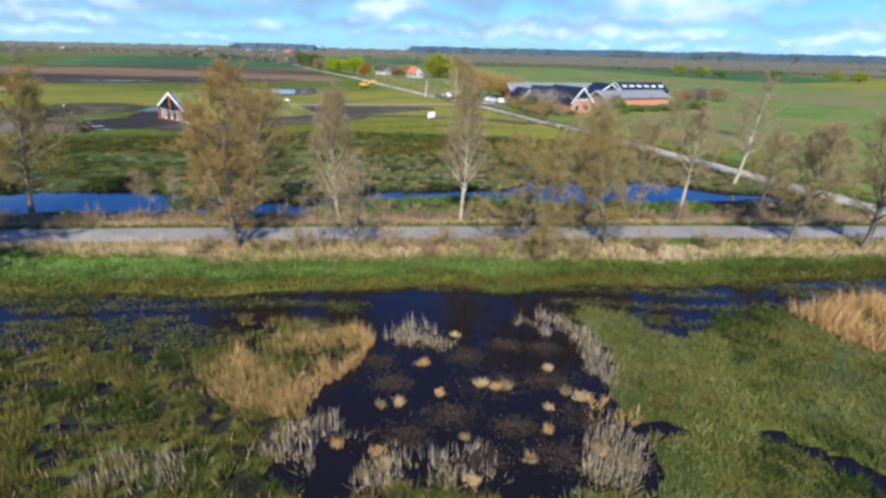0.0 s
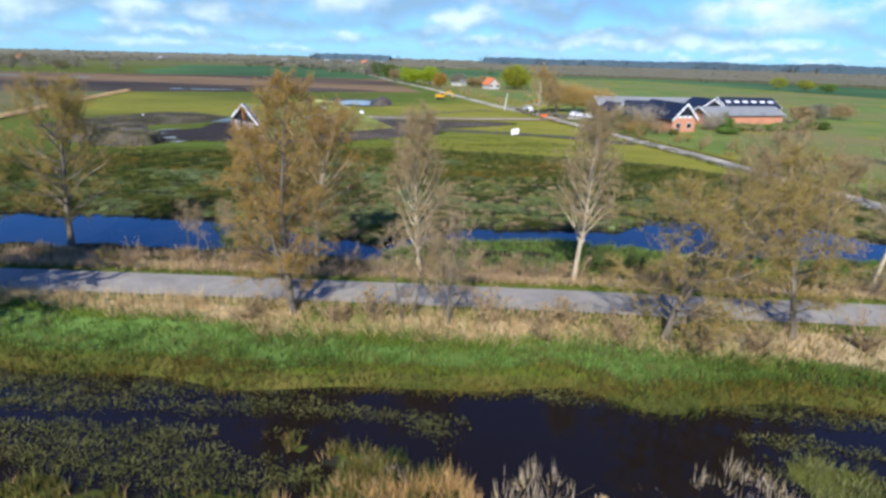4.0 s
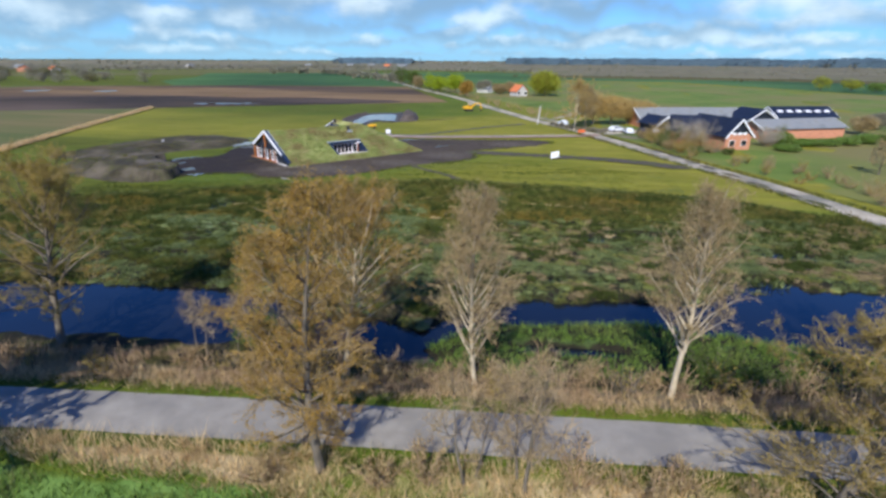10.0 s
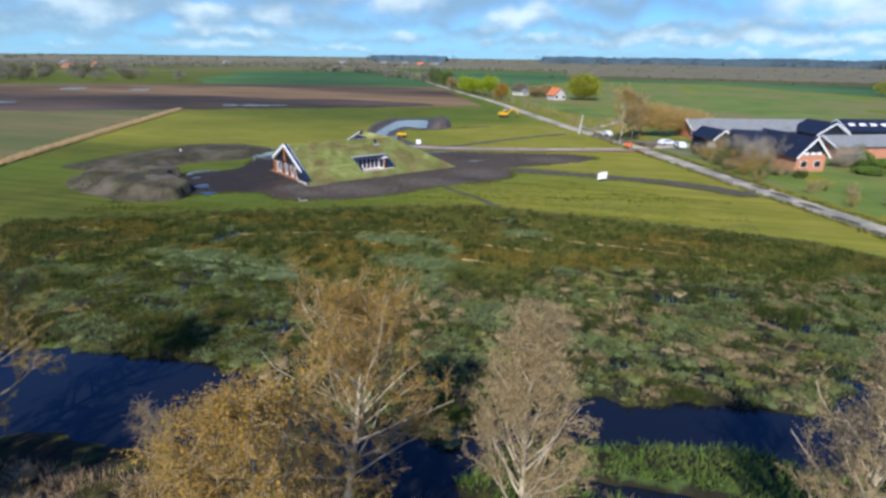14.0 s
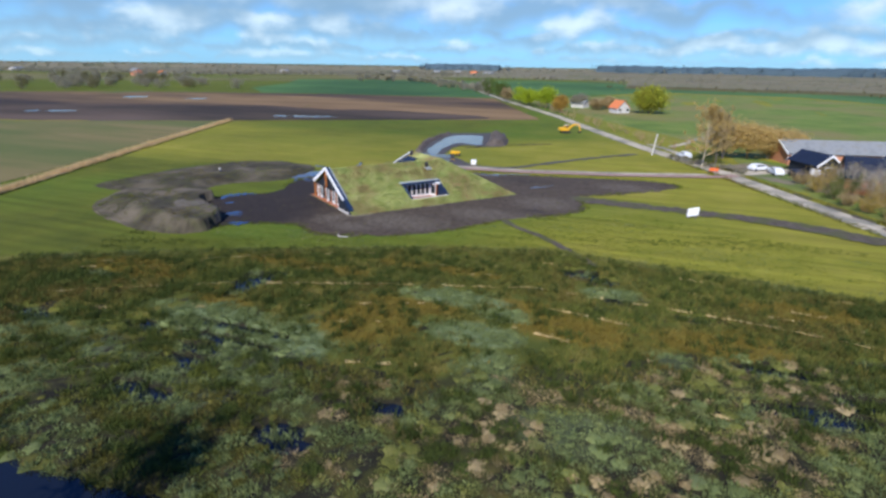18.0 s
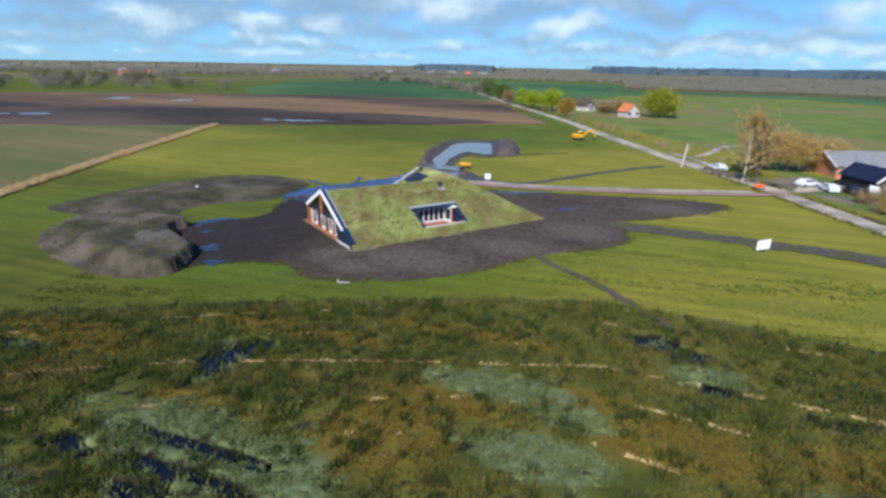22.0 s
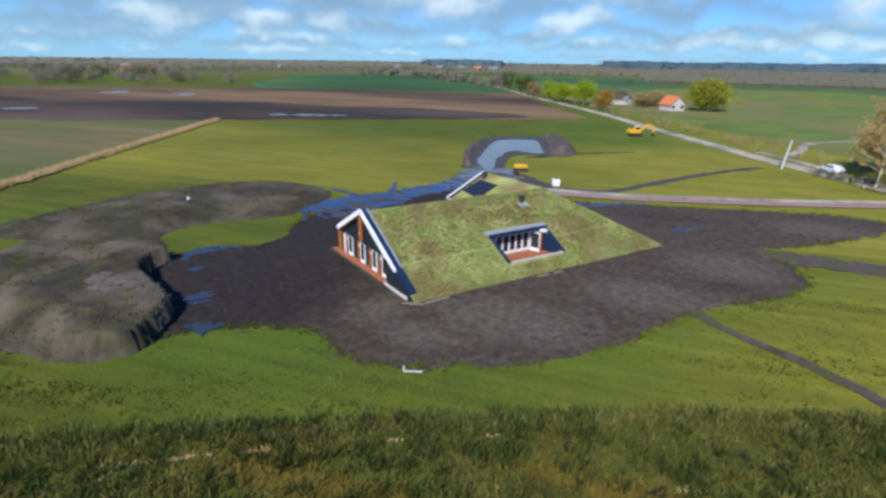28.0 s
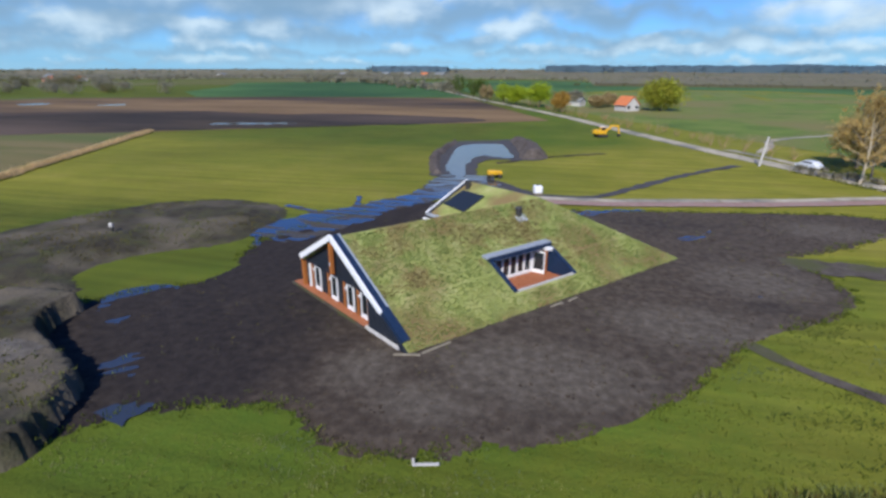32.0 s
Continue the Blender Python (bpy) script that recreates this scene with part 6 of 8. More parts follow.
def shrub(name, label, x, y, height, spread, seed, mat="twig", leaf=0, buds="budolive", stems=14, z=None, category="shrub", group="scrub along the ditch"):
    """A bush: many crooked stems from one foot."""
    g = np.random.default_rng(seed)
    v, f, tips = [], [], []
    for k in range(stems):
        a = g.uniform(0, 6.28)
        w = np.array([math.cos(a) * g.uniform(0.2, 0.8), math.sin(a) * g.uniform(0.2, 0.8), 1.0])
        p = np.array([math.cos(a), math.sin(a), 0]) * spread * 0.25 * g.uniform(0, 1)
        st = bend(g, p, w, height * g.uniform(0.7, 1.1), 4, 0.15, 0)
        tube(v, f, st, np.linspace(0.03, 0.008, 5), 3)
        for _ in range(5):
            i = g.integers(1, 4)
            tw = bend(g, st[i], st[i + 1] - st[i] + g.normal(0, 0.3, 3), height * g.uniform(0.2, 0.4), 2, 0.2, 0)
            tube(v, f, tw, [0.012, 0.009, 0.004], 3)
            tips.append(tw)
    zz = float(land(x, y)) if z is None else z
    t = thing(name, label, category, Matrix.Translation((x, y, zz - 0.03)), group)
    put_mesh("stem", v, f, M[mat], t)
    if leaf:
        leaf = leaf * 3
        tips = np.array(tips)
        c = tips[g.integers(0, len(tips), leaf)]
        w = g.uniform(0, 1, (leaf, 1))
        p = c[:, 0] * (1 - w) + c[:, 2] * w + g.normal(0, 0.08 * height / 2, (leaf, 3))
        a, b = g.normal(0, 0.042, (leaf, 3)), g.normal(0, 0.055, (leaf, 3))
        put_mesh("foliage", np.stack([p - a, p + a, p + b], 1).reshape(-1, 3), np.arange(3 * leaf).reshape(-1, 3), M[buds], t)
    return t


for k, (x, y) in enumerate(((-25.6, 43.6), (-23.8, 44.2), (-22.2, 43.5), (-20.6, 43.9), (-26.9, 44.3))):
    build_tree("sapling", "thin grey-stemmed sapling beside the ditch", x, y, float(land(x, y)) - 0.02, 4.2 + 0.4 * (k % 3), 0.7, 60 + k, "bark", "budgrey", 0.045, 0.35, 200, 0.05, (0.05 * (k % 2), 0), 1, 10, 4, -0.2, "saplings beside the ditch")
g0 = np.random.default_rng(77)
for k in range(46):
    x = -48 + k * 2.0 + g0.uniform(-0.8, 0.8)
    y = float(road_y(x)) + g0.uniform(3.6, 6.6)
    if float(land(x, y)) < -0.25:
        y = float(road_y(x)) + 3.6
    shrub("bare_shrub", "brown leafless shrub between road and ditch", x, y, g0.uniform(1.0, 2.3), 1.0, 100 + k, "twig" if k % 3 else "bark", 160 if k % 2 else 60, "budgrey" if k % 3 else "budolive")
for k, (x, y, hh) in enumerate(((-9.2, 35.2, 2.2), (-2.6, 36.2, 2.4), (0.6, 35.4, 2.0), (-16.5, 34.2, 1.8), (9.6, 36.0, 2.6), (5.2, 35.6, 2.2), (12.6, 36.2, 2.6), (18.5, 37.2, 2.4), (23.5, 38.0, 2.2), (1.9, 36.8, 1.8), (-11.4, 34.8, 1.6))):
    shrub("bare_shrub", "tangled brown shrub on the near verge", x, y, hh, 1.4, 200 + k, "twig", 220, "budgrey", 18, group="scrub along the verge")
for k, (x, y, hh) in enumerate(((-22.4, 46.0, 3.0), (-21.0, 46.4, 3.4), (-24.0, 46.2, 2.6), (5.8, 46.6, 2.6), (7.6, 46.2, 2.4))):
    shrub("green_shrub", "shrub with fresh green leaves at the ditch", x, y, hh, 1.2, 240 + k, "bark", 700, "leafdark", 12)


# ---------------------------------------------------------------- grasses, reeds and sedges
# straw verge, left part dense
blades("verge_straw", band(-52, -14, verge_y, lambda x: road_y(x) - 2.0, 13, 1), land, M["straw"], 0.62, 0.036, 9, 0.32, 1.0, "tall dry pale straw along the verge", "dry grass")
blades("verge_straw", band(-15, 50, verge_y, lambda x: road_y(x) - 2.2, 8, 2, 0.75, 0.35), land, M["straw"], 0.5, 0.036, 8, 0.32, 1.1, "patchy dry straw on the verge", "dry grass")
blades("verge_grass", band(-17, 55, lambda x: verge_y(x) - 1, lambda x: road_y(x) - 1.7, 5, 3, 0.6), land, M["sedge"], 0.4, 0.05, 5, 0.3, 0.7, "rough olive verge grass", "grass")
blades("bank_grass", band(-52, 55, lambda x: shore_y(x) + 0.9, lambda x: verge_y(x) + 0.7, 14, 4), land, M["grass"], 0.33, 0.06, 6, 0.3, 0.8, "lush bright green grass on the canal bank", "grass")
blades("bank_sedge", band(-52, 55, lambda x: shore_y(x) - 1.0, lambda x: shore_y(x) + 1.3, 14, 5), land, M["sedge"], 0.3, 0.06, 5, 0.3, 0.9, "yellowish sedge at the water's edge", "grass")
bt = band(-52, 55, lambda x: shore_y(x) - 1.2, lambda x: shore_y(x) + 2.0, 16, 44)
bn = fbm(bt[:, 0] * 0.45, bt[:, 1] * 1.3, 1.1, 45) - 0.35 * (bt[:, 1] - shore_y(bt[:, 0]))
blades("bank_litter", bt[bn > 0.12], land, M["rust"], 0.26, 0.06, 6, 0.3, 1.2, "brown dead sedge matted along the shore", "dry grass")
blades("bank_dark_sedge", bt[(bn < 0.0) & (bn > -0.22)], land, M["darksedge"], 0.30, 0.06, 6, 0.3, 0.9, "dark sedge tufts along the shore", "sedge")
bp = band(-52, 55, lambda x: shore_y(x) + 1.2, lambda x: verge_y(x) + 0.9, 9, 46)
bq = fbm(bp[:, 0] * 0.6, bp[:, 1], 0.8, 47)
blades("bank_rough_grass", bp[bq > 0.10], land, M["mat"], 0.36, 0.06, 6, 0.3, 0.9, "paler rough grass in patches on the bank", "grass")
blades("bank_dark_grass", bp[bq < -0.55], land, M["darksedge"], 0.34, 0.06, 6, 0.3, 0.8, "darker tufts in the bank grass", "grass")
blades("far_verge_scrub", band(-55, 60, lambda x: road_y(x) + 2.3, lambda x: road_y(x) + 6.8, 7, 6, 0.8), land, M["twig"], 0.55, 0.04, 8, 0.3, 1.0, "brown dead stems between road and ditch", "dry grass")
blades("far_verge_straw", band(-55, 60, lambda x: road_y(x) + 2.2, lambda x: road_y(x) + 4.6, 9, 38, 0.75, 0.4), land, M["straw"], 0.35, 0.04, 7, 0.3, 1.2, "tan dead grass beside the road", "dry grass")
blades("far_verge_grass", band(-55, 60, lambda x: road_y(x) + 1.7, lambda x: road_y(x) + 3.0, 8, 7), land, M["sedge"], 0.25, 0.06, 4, 0.25, 0.8, "short olive grass along the road", "grass")
dg = band(-12, 30, lambda x: road_y(x) + 6.0, lambda x: ditch_mid(x) - ditch_half(x) * 0.9, 12, 8)
dg = dg[side_channel(dg[:, 0], dg[:, 1]) < -0.05]
blades("ditch_grass", dg, land, M["grass"], 0.3, 0.07, 5, 0.3, 1.1, "bright green grass on the ditch bank", "grass")

# wet meadow beyond the ditch: clumps of several kinds with dark gaps between
mx0, mx1 = -75, 44
fm = band(mx0, mx1, lambda x: ditch_mid(x) + ditch_half(x) * 0.95, marsh_edge_y, 15, 9)
fx, fy = fm[:, 0], fm[:, 1]
g1 = np.random.default_rng(31)
pick = g1.uniform(0, 1, len(fm))
open_ = mosaic(fx, fy) + g1.uniform(-0.06, 0.06, len(fm)) > -0.25
ok = (fx < lane_x(fy) - 3.5) & (wet(fx, fy) < 0.02) & open_
fm, fx, fy, pick = fm[ok], fx[ok], fy[ok], pick[ok]
depth = (fy - ditch_mid(fx)) / 26
hue = 0.7 * fbm(fx, fy, 0.75, 22) + 0.5 * fbm(fx, fy, 1.9, 23) + g1.uniform(-0.12, 0.12, len(fm))
is_pale = (spots(fx, fy, PALE_SPOTS) + 1.0 * hue + g1.uniform(-0.2, 0.2, len(fm)) > 0.16) | ((depth < 0.55) & (hue > 0.42))
is_rust = ~is_pale & (spots(fx, fy, RUST_SPOTS) + 0.5 * hue + g1.uniform(-0.2, 0.2, len(fm)) > 0.1)
rest = ~is_pale & ~is_rust
near_ditch = depth + g1.uniform(-0.12, 0.12, len(fm)) + 0.12 * fbm(fx, fy, 0.25, 26) < cushion_depth(fx)
shady = np.where(fx + 6 * fbm(fx, fy, 0.2, 27) < -34, -0.15, -0.5)
# cushions of different plants near the ditch, and moss cushions further out, with dark wet gaps between them


def domed(x, y):
    a, b, o = clumps(x, y, 1.15, 3)
    return land(x, y) + 0.10 * step01(1.1 - a / 0.7) - 0.02


def kind_of(x, y, own):
    """Which plant makes up a cushion: 0 moss, 1 grass, 2 litter, 3 sedge, 4 dark sedge, -1 none."""
    dep = (y - ditch_mid(x)) / 26 + 0.12 * fbm(x, y, 0.25, 26)
    west = x + 8 * fbm(x, y, 0.3, 25) < -31
    t = 0.4 * own + 0.3 + 0.50 * fbm(x, y, 0.6, 24) + 0.12 * fbm(x, y, 1.8, 28)
    k = np.where(west, np.where(t < 0.46, 0, np.where(t < 0.70, 3, 4)), np.where(t < 0.33, 0, np.where(t < 0.55, 1, np.where(t < 0.83, 2, 4))))
    out = np.where(dep < cushion_depth(x), k, np.where(spots(x, y, PALE_SPOTS) + 0.35 * fbm(x, y, 1.2, 22) > 0.12, 0, -1))
    ok = (y > ditch_mid(x) + ditch_half(x) * 1.0) & (x < lane_x(y) - 3.5) & (wet(x, y) < 0.06)
    return np.where(ok, out, -1)


KINDS = (("moss_cushion", "pale", "pale grey-green moss cushions in the wet meadow", "moss", 0.12, 0.12), ("grass_cushion", "mat", "yellow-green grass cushions near the ditch", "grass", 0.13, 0.11), ("litter_cushion", "litter", "tan dead plant litter between the cushions", "litter", 0.10, 0.11),
         ("sedge_cushion", "sedge", "olive sedge cushions near the ditch", "sedge", 0.22, 0.09), ("dark_sedge_cushion", "darksedge", "dark green sedge cushions near the ditch", "sedge", 0.26, 0.09))
gix, giy = np.meshgrid(np.arange(-66, 39), np.arange(40, 86))
gix, giy = gix.ravel().astype(float), giy.ravel().astype(float)
ca, cb = np.sin(gix * 127.1 + giy * 311.7 + 3) * 43758.5453, np.sin(gix * 269.5 + giy * 183.3 + 3) * 21543.137
ca, cb = ca - np.floor(ca), cb - np.floor(cb)
cux, cuy, cuo = (gix + ca) * 1.15, (giy + cb) * 1.15, (ca * 7.3 + cb * 3.1) % 1.0
cuk = kind_of(cux, cuy, cuo)
for kk, (nm, mt, lb, ct, bh, bw) in enumerate(KINDS):
    some = (cuk == kk) & (fbm(cux, cuy, 0.45, 87) + 0.35 * np.sin(cuo * 40) > -0.08)
    px, py = cux[some], cuy[some]
    n_ = len(px)
    # low uneven domes of dense growth
    ang = np.linspace(0, 2 * np.pi, 12, endpoint=False)[None, :] + g1.uniform(0, 6.28, (n_, 1))
    rr = g1.uniform(0.18, 0.66, (n_, 1)) * (1 + 0.38 * g1.uniform(-1, 1, (n_, 12)))
    lv = land(px, py)[:, None]
    rings = [np.stack([px[:, None] + q * rr * np.cos(ang), py[:, None] + q * rr * np.sin(ang), lv + hh + 0.03 * g1.uniform(-1, 1, (n_, 12))], 2) for q, hh in ((1.0, -0.10), (0.78, 0.03), (0.4, 0.07))]
    v_ = np.concatenate(rings + [np.stack([px, py, lv[:, 0] + 0.08], 1)[:, None]], 1).reshape(-1, 3)
    b0 = np.arange(n_)[:, None] * 37
    a_, c_ = np.arange(12)[None, :], (np.arange(12)[None, :] + 1) % 12
    f_ = np.concatenate([np.stack([b0 + r0 * 12 + a_, b0 + r0 * 12 + c_, b0 + r0 * 12 + 12 + c_], 2).reshape(-1, 3) for r0 in (0, 1)] + [np.stack([b0 + r0 * 12 + a_, b0 + r0 * 12 + 12 + c_, b0 + r0 * 12 + 12 + a_], 2).reshape(-1, 3) for r0 in (0, 1)]
                        + [np.stack([b0 + 24 + a_, b0 + 24 + c_, np.broadcast_to(b0 + 36, (n_, 12))], 2).reshape(-1, 3)])
    tagged(put_mesh(nm, v_, f_, M[mt]), lb, ct, kind="stuff")
zn = band(-75, 44, lambda x: ditch_mid(x) + ditch_half(x) * 0.95, lambda x: marsh_edge_y(x) - 2, 25, 39)
z1, z2, zo = clumps(zn[:, 0], zn[:, 1], 1.15, 3)
zk = kind_of(zn[:, 0], zn[:, 1], zo)
zfirm = (z2 > 0.09 + 0.22 * fbm(zn[:, 0], zn[:, 1], 0.6, 88) + 0.08 * fbm(zn[:, 0], zn[:, 1], 1.1, 29)) & (z1 < 0.85)
for kk, (nm, mt, lb, ct, bh, bw) in enumerate(KINDS):
    blades(nm + "_growth", zn[(zk == kk) & zfirm], domed, M[mt], bh, bw * 0.8, 8, 0.30, 1.3, lb, ct)
blades("meadow_rust", fm[is_rust & ~near_ditch & (pick < 0.8)], land, M["rust"], 0.24, 0.09, 6, 0.34, 1.1, "rusty dead sedge in the wet meadow", "dry grass")
rest &= ~near_ditch
blades("meadow_sedge", fm[rest & (hue > shady) & (pick < 0.52)], land, M["sedge"], 0.30, 0.09, 6, 0.34, 1.0, "olive sedge in the wet meadow", "sedge")
blades("meadow_tawny_sedge", fm[rest & (hue > shady) & (pick >= 0.52) & (pick < 0.88)], land, M["tawny"], 0.28, 0.09, 6, 0.34, 1.0, "tawny half-dead sedge in the wet meadow", "sedge")
blades("meadow_dark_sedge", fm[rest & (hue <= shady) & (pick < 0.75)], land, M["darksedge"], 0.36, 0.09, 6, 0.34, 0.9, "dark green sedge tussocks in the wet meadow", "sedge")
# plants standing in the pools
pt = band(mx0, 30, lambda x: ditch_mid(x) + ditch_half(x) + 1, lambda x: marsh_edge_y(x) - 2, 9, 35)
pw = wet(pt[:, 0], pt[:, 1])
pf = fbm(pt[:, 0], pt[:, 1], 1.6, 36) + 0.5 * fbm(pt[:, 0], pt[:, 1], 4.0, 37)
inpool = (pw > 0.02) & (pt[:, 0] < lane_x(pt[:, 1]) - 4)
blades("pool_sedge", pt[inpool & (pf > 0.28)], -0.34, M["darksedge"], 0.5, 0.09, 7, 0.3, 0.9, "dark sedge standing in the meadow pools", "sedge")
blades("pool_moss", pt[inpool & (pf < -0.42)], -0.34, M["pale"], 0.34, 0.12, 7, 0.36, 1.2, "pale rush clumps in the meadow pools", "rushes")
# single taller dark tussocks
sp = fm[(g1.uniform(0, 1, len(fm)) < 0.035) & ~is_pale & (depth > 0.5)]
blades("meadow_tussocks", np.repeat(sp, 3, 0) + g1.normal(0, 0.16, (3 * len(sp), 2)), land, M["darksedge"], 0.55, 0.08, 8, 0.22, 0.7, "taller dark tussocks in the wet meadow", "sedge")
# broken rows of pale cut straw, lying along the mown meadow
for r, (off, fill, wide) in enumerate(((2.4, 0.50, 0.06), (4.3, 0.72, 0.05), (6.2, 0.48, 0.07), (8.9, 0.68, 0.05), (11.6, -0.12, 0.06), (16.5, 0.66, 0.06), (21.0, 0.8, 0.06), (27.0, 0.8, 0.06))):
    n_ = 5200
    xs_ = g1.uniform(-66, 12, n_)
    ys_ = marsh_edge_y(xs_) - off + 0.5 * np.sin(xs_ * 0.13 + r * 2) + g1.normal(0, wide, n_)
    gap_ = fbm(xs_, np.full(n_, r * 9.0), 0.55, 81 + r) + 0.75 * fbm(xs_, np.full(n_, r * 5.0), 2.8, 91 + r)
    ok_ = (gap_ > fill) & (xs_ < lane_x(ys_) - 5) & (wet(xs_, ys_) < -0.02)
    blades("straw_row", np.stack([xs_, ys_], 1)[ok_], land, M["brightstraw"], 0.10, 0.08, 2, 0.10, 1.8, "broken row of pale cut straw in the wet meadow", "dry grass")
edge = band(-75, 26, lambda x: marsh_edge_y(x) - 1.6, lambda x: marsh_edge_y(x) + 0.3, 9, 33)
blades("edge_sedge", edge, land, M["mat"], 0.36, 0.07, 6, 0.3, 0.8, "taller yellowish sedge along the mown meadow", "sedge")
blades("edge_straw", edge[::9], land, M["tawny"], 0.42, 0.05, 3, 0.3, 0.6, "straw stalks along the mown meadow", "dry grass")

# near marsh
WL = -0.30
REED = [(-10.0, 19.0), (-9.0, 22.0), (-6.8, 23.6), (-3.2, 24.8), (-2.0, 23.2), (-2.6, 20.6), (-4.0, 18.6), (-4.4, 16.4), (-7.5, 16.8)]
blades("marsh_sedge", sprinkle(REED, 6, 1.0, 1.3, seed=40), WL, M["sedge"], 0.55, 0.08, 7, 0.3, 0.8, "olive sedge between the dead reeds", "sedge")
blades("dead_reeds", sprinkle(REED, 19, 0.92, 1.3, seed=41), WL, M["reed"], 0.58, 0.036, 13, 0.17, 0.7, "dense tan dead reeds in the marsh", "reeds")
blades("dead_reeds", sprinkle([(24.0, 28.0), (30, 30), (40, 31), (40, 24), (31, 20), (25.5, 24)], 22, 0.6, 1.0, seed=42), WL, M["reed"], 0.95, 0.06, 6, 0.3, 0.75, "tan dead reeds at the far end of the marsh", "reeds")
blades("dead_reeds", sprinkle([(8.2, 16.8), (9.0, 18.8), (10.0, 19.8), (11.0, 19.0), (10.8, 16.8), (9.6, 16.4)], 20, 0.95, 1.2, seed=43), WL, M["reed"], 0.42, 0.06, 6, 0.26, 0.9, "small clump of tan reeds", "reeds")
STALKS = [[(6.2, 25.6), (7.4, 26.8), (9.4, 27.0), (10.8, 24.4), (11.2, 21.0), (10.6, 19.2), (9.6, 20.4), (9.4, 22.6), (8.2, 24.2)],
          [(-1.6, 23.2), (-1.0, 25.4), (0.8, 25.4), (2.6, 23.0), (1.6, 22.4)],
          [(7.6, 13.4), (8.0, 15.6), (9.4, 17.2), (10.8, 16.4), (10.6, 14.4), (9.0, 12.8)],
          [(-1.4, 12.6), (-0.8, 14.2), (1.2, 14.4), (3.4, 15.2), (4.4, 13.6), (1.6, 12.6)],
          [(-5.4, 14.0), (-5.0, 16.4), (-3.0, 17.0), (-1.8, 15.2), (-2.6, 13.4)],
          [(-11.5, 12.0), (-11, 14.2), (-7.6, 14.4), (-7.4, 12.2)],
          [(-8.0, 22.6), (-7.0, 24.8), (-4.2, 25.2), (-4.4, 24.0)]]
for k, o in enumerate(STALKS):
    q = sprinkle(o, 20, 0.95, 1.7, seed=50 + k)
    blades("reed_stalks", q, WL, M["stalk"], 0.55, 0.03, 3, 0.22, 0.22, "bleached upright reed stalks in dark water", "reeds", hvar=0.7)
    blades("reed_litter", q[::2] + np.random.default_rng(k).normal(0, 0.25, (len(q[::2]), 2)), WL, M["litter"], 0.32, 0.06, 5, 0.3, 1.3, "broken tan reed litter on the water", "reeds")
near = band(-40, 48, lambda x: np.full_like(x, 2.0), lambda x: shore_y(x) - 0.4, 12, 61)
nm_ = mats(near[:, 0], near[:, 1])
near = near[nm_ > 0.30]
right = near[:, 0] > 6
nk = fbm(near[:, 0], near[:, 1], 0.35, 62)
mo = near_mosaic(near[:, 0], near[:, 1])
deep = ~right & (fbm(near[:, 0] * 0.6, near[:, 1] * 1.2, 1.0, 73) + 0.3 * fbm(near[:, 0], near[:, 1], 3.0, 74) < -0.28)
blades("marsh_dark_sedge", near[deep & (mo > -0.2)], land, M["darksedge"], 0.36, 0.05, 12, 0.18, 0.8, "dark sedge between the tawny clumps", "sedge")
blades("marsh_sedge", near[~right & ~deep & (mo > -0.04)], land, M["tawny"], 0.42, 0.045, 16, 0.16, 0.7, "tawny olive sedge standing in the marsh", "sedge")
blades("marsh_rush", near[~right & (nk > 0.35) & (mo > 0.1)], land, M["sedge"], 0.5, 0.07, 6, 0.28, 0.6, "olive rushes standing in the marsh", "rushes")
blades("marsh_reed", near[~right & (np.random.default_rng(3).uniform(0, 1, len(near)) < 0.12)], land, M["reed"], 0.42, 0.045, 3, 0.3, 0.5, "thin tan reeds among the sedge", "reeds")
dither = np.random.default_rng(7).normal(0, 1, len(near))
rush_rim = right & (near[:, 0] < 11.7 + 1.8 * nk + 1.6 * mo + 0.9 * dither) & (near[:, 1] > 15 + dither)
dg2 = fbm(near[:, 0] * 0.5 + near[:, 1] * 0.35, near[:, 1] * 0.9 - near[:, 0] * 0.6, 0.8, 69) + 0.4 * fbm(near[:, 0], near[:, 1], 2.6, 70)
blades("marsh_tawny_grass", near[right & ~rush_rim & (dg2 > 0.08)], land, M["mat"], 0.24, 0.06, 9, 0.3, 1.2, "yellowish dead grass in streaks over the marsh", "grass")
blades("marsh_rush", near[right & ~rush_rim & (dg2 < -0.42)], land, M["darksedge"], 0.30, 0.06, 9, 0.3, 0.9, "dark green rushes in the marsh grass", "rushes")
blades("marsh_grass", near[right & ~rush_rim & (dg2 <= 0.08) & (dg2 >= -0.42)], land, M["tawny"], 0.20, 0.06, 9, 0.3, 1.2, "low tawny grass mat floating on the marsh", "grass")
blades("marsh_rush", near[right & (rush_rim | (nk > 0.75))], land, M["rush"], 0.24, 0.05, 9, 0.3, 1.0, "low grey-green rush mat floating on the marsh", "rushes")
shoreweed = band(-40, 48, lambda x: shore_y(x) - 7.0, lambda x: shore_y(x) - 0.4, 14, 63)
sw = fbm(shoreweed[:, 0] * 0.22, shoreweed[:, 1] * 1.5, 0.9, 64) + 0.35 * fbm(shoreweed[:, 0] * 0.35, shoreweed[:, 1] * 1.8, 2.4, 66)
shoreweed = shoreweed[(sw > 0.02 + 0.35 * step01((shoreweed[:, 0] + 5) / 6) * step01((12 - shoreweed[:, 0]) / 3)) & ((shoreweed[:, 0] < -3) | (shoreweed[:, 0] > 9) | (shoreweed[:, 1] > shore_y(shoreweed[:, 0]) - 2))]
blades("water_weed", shoreweed, WL, M["weed"], 0.06, 0.06, 12, 0.45, 3.0, "scattered low weed on the canal water", "water plants")

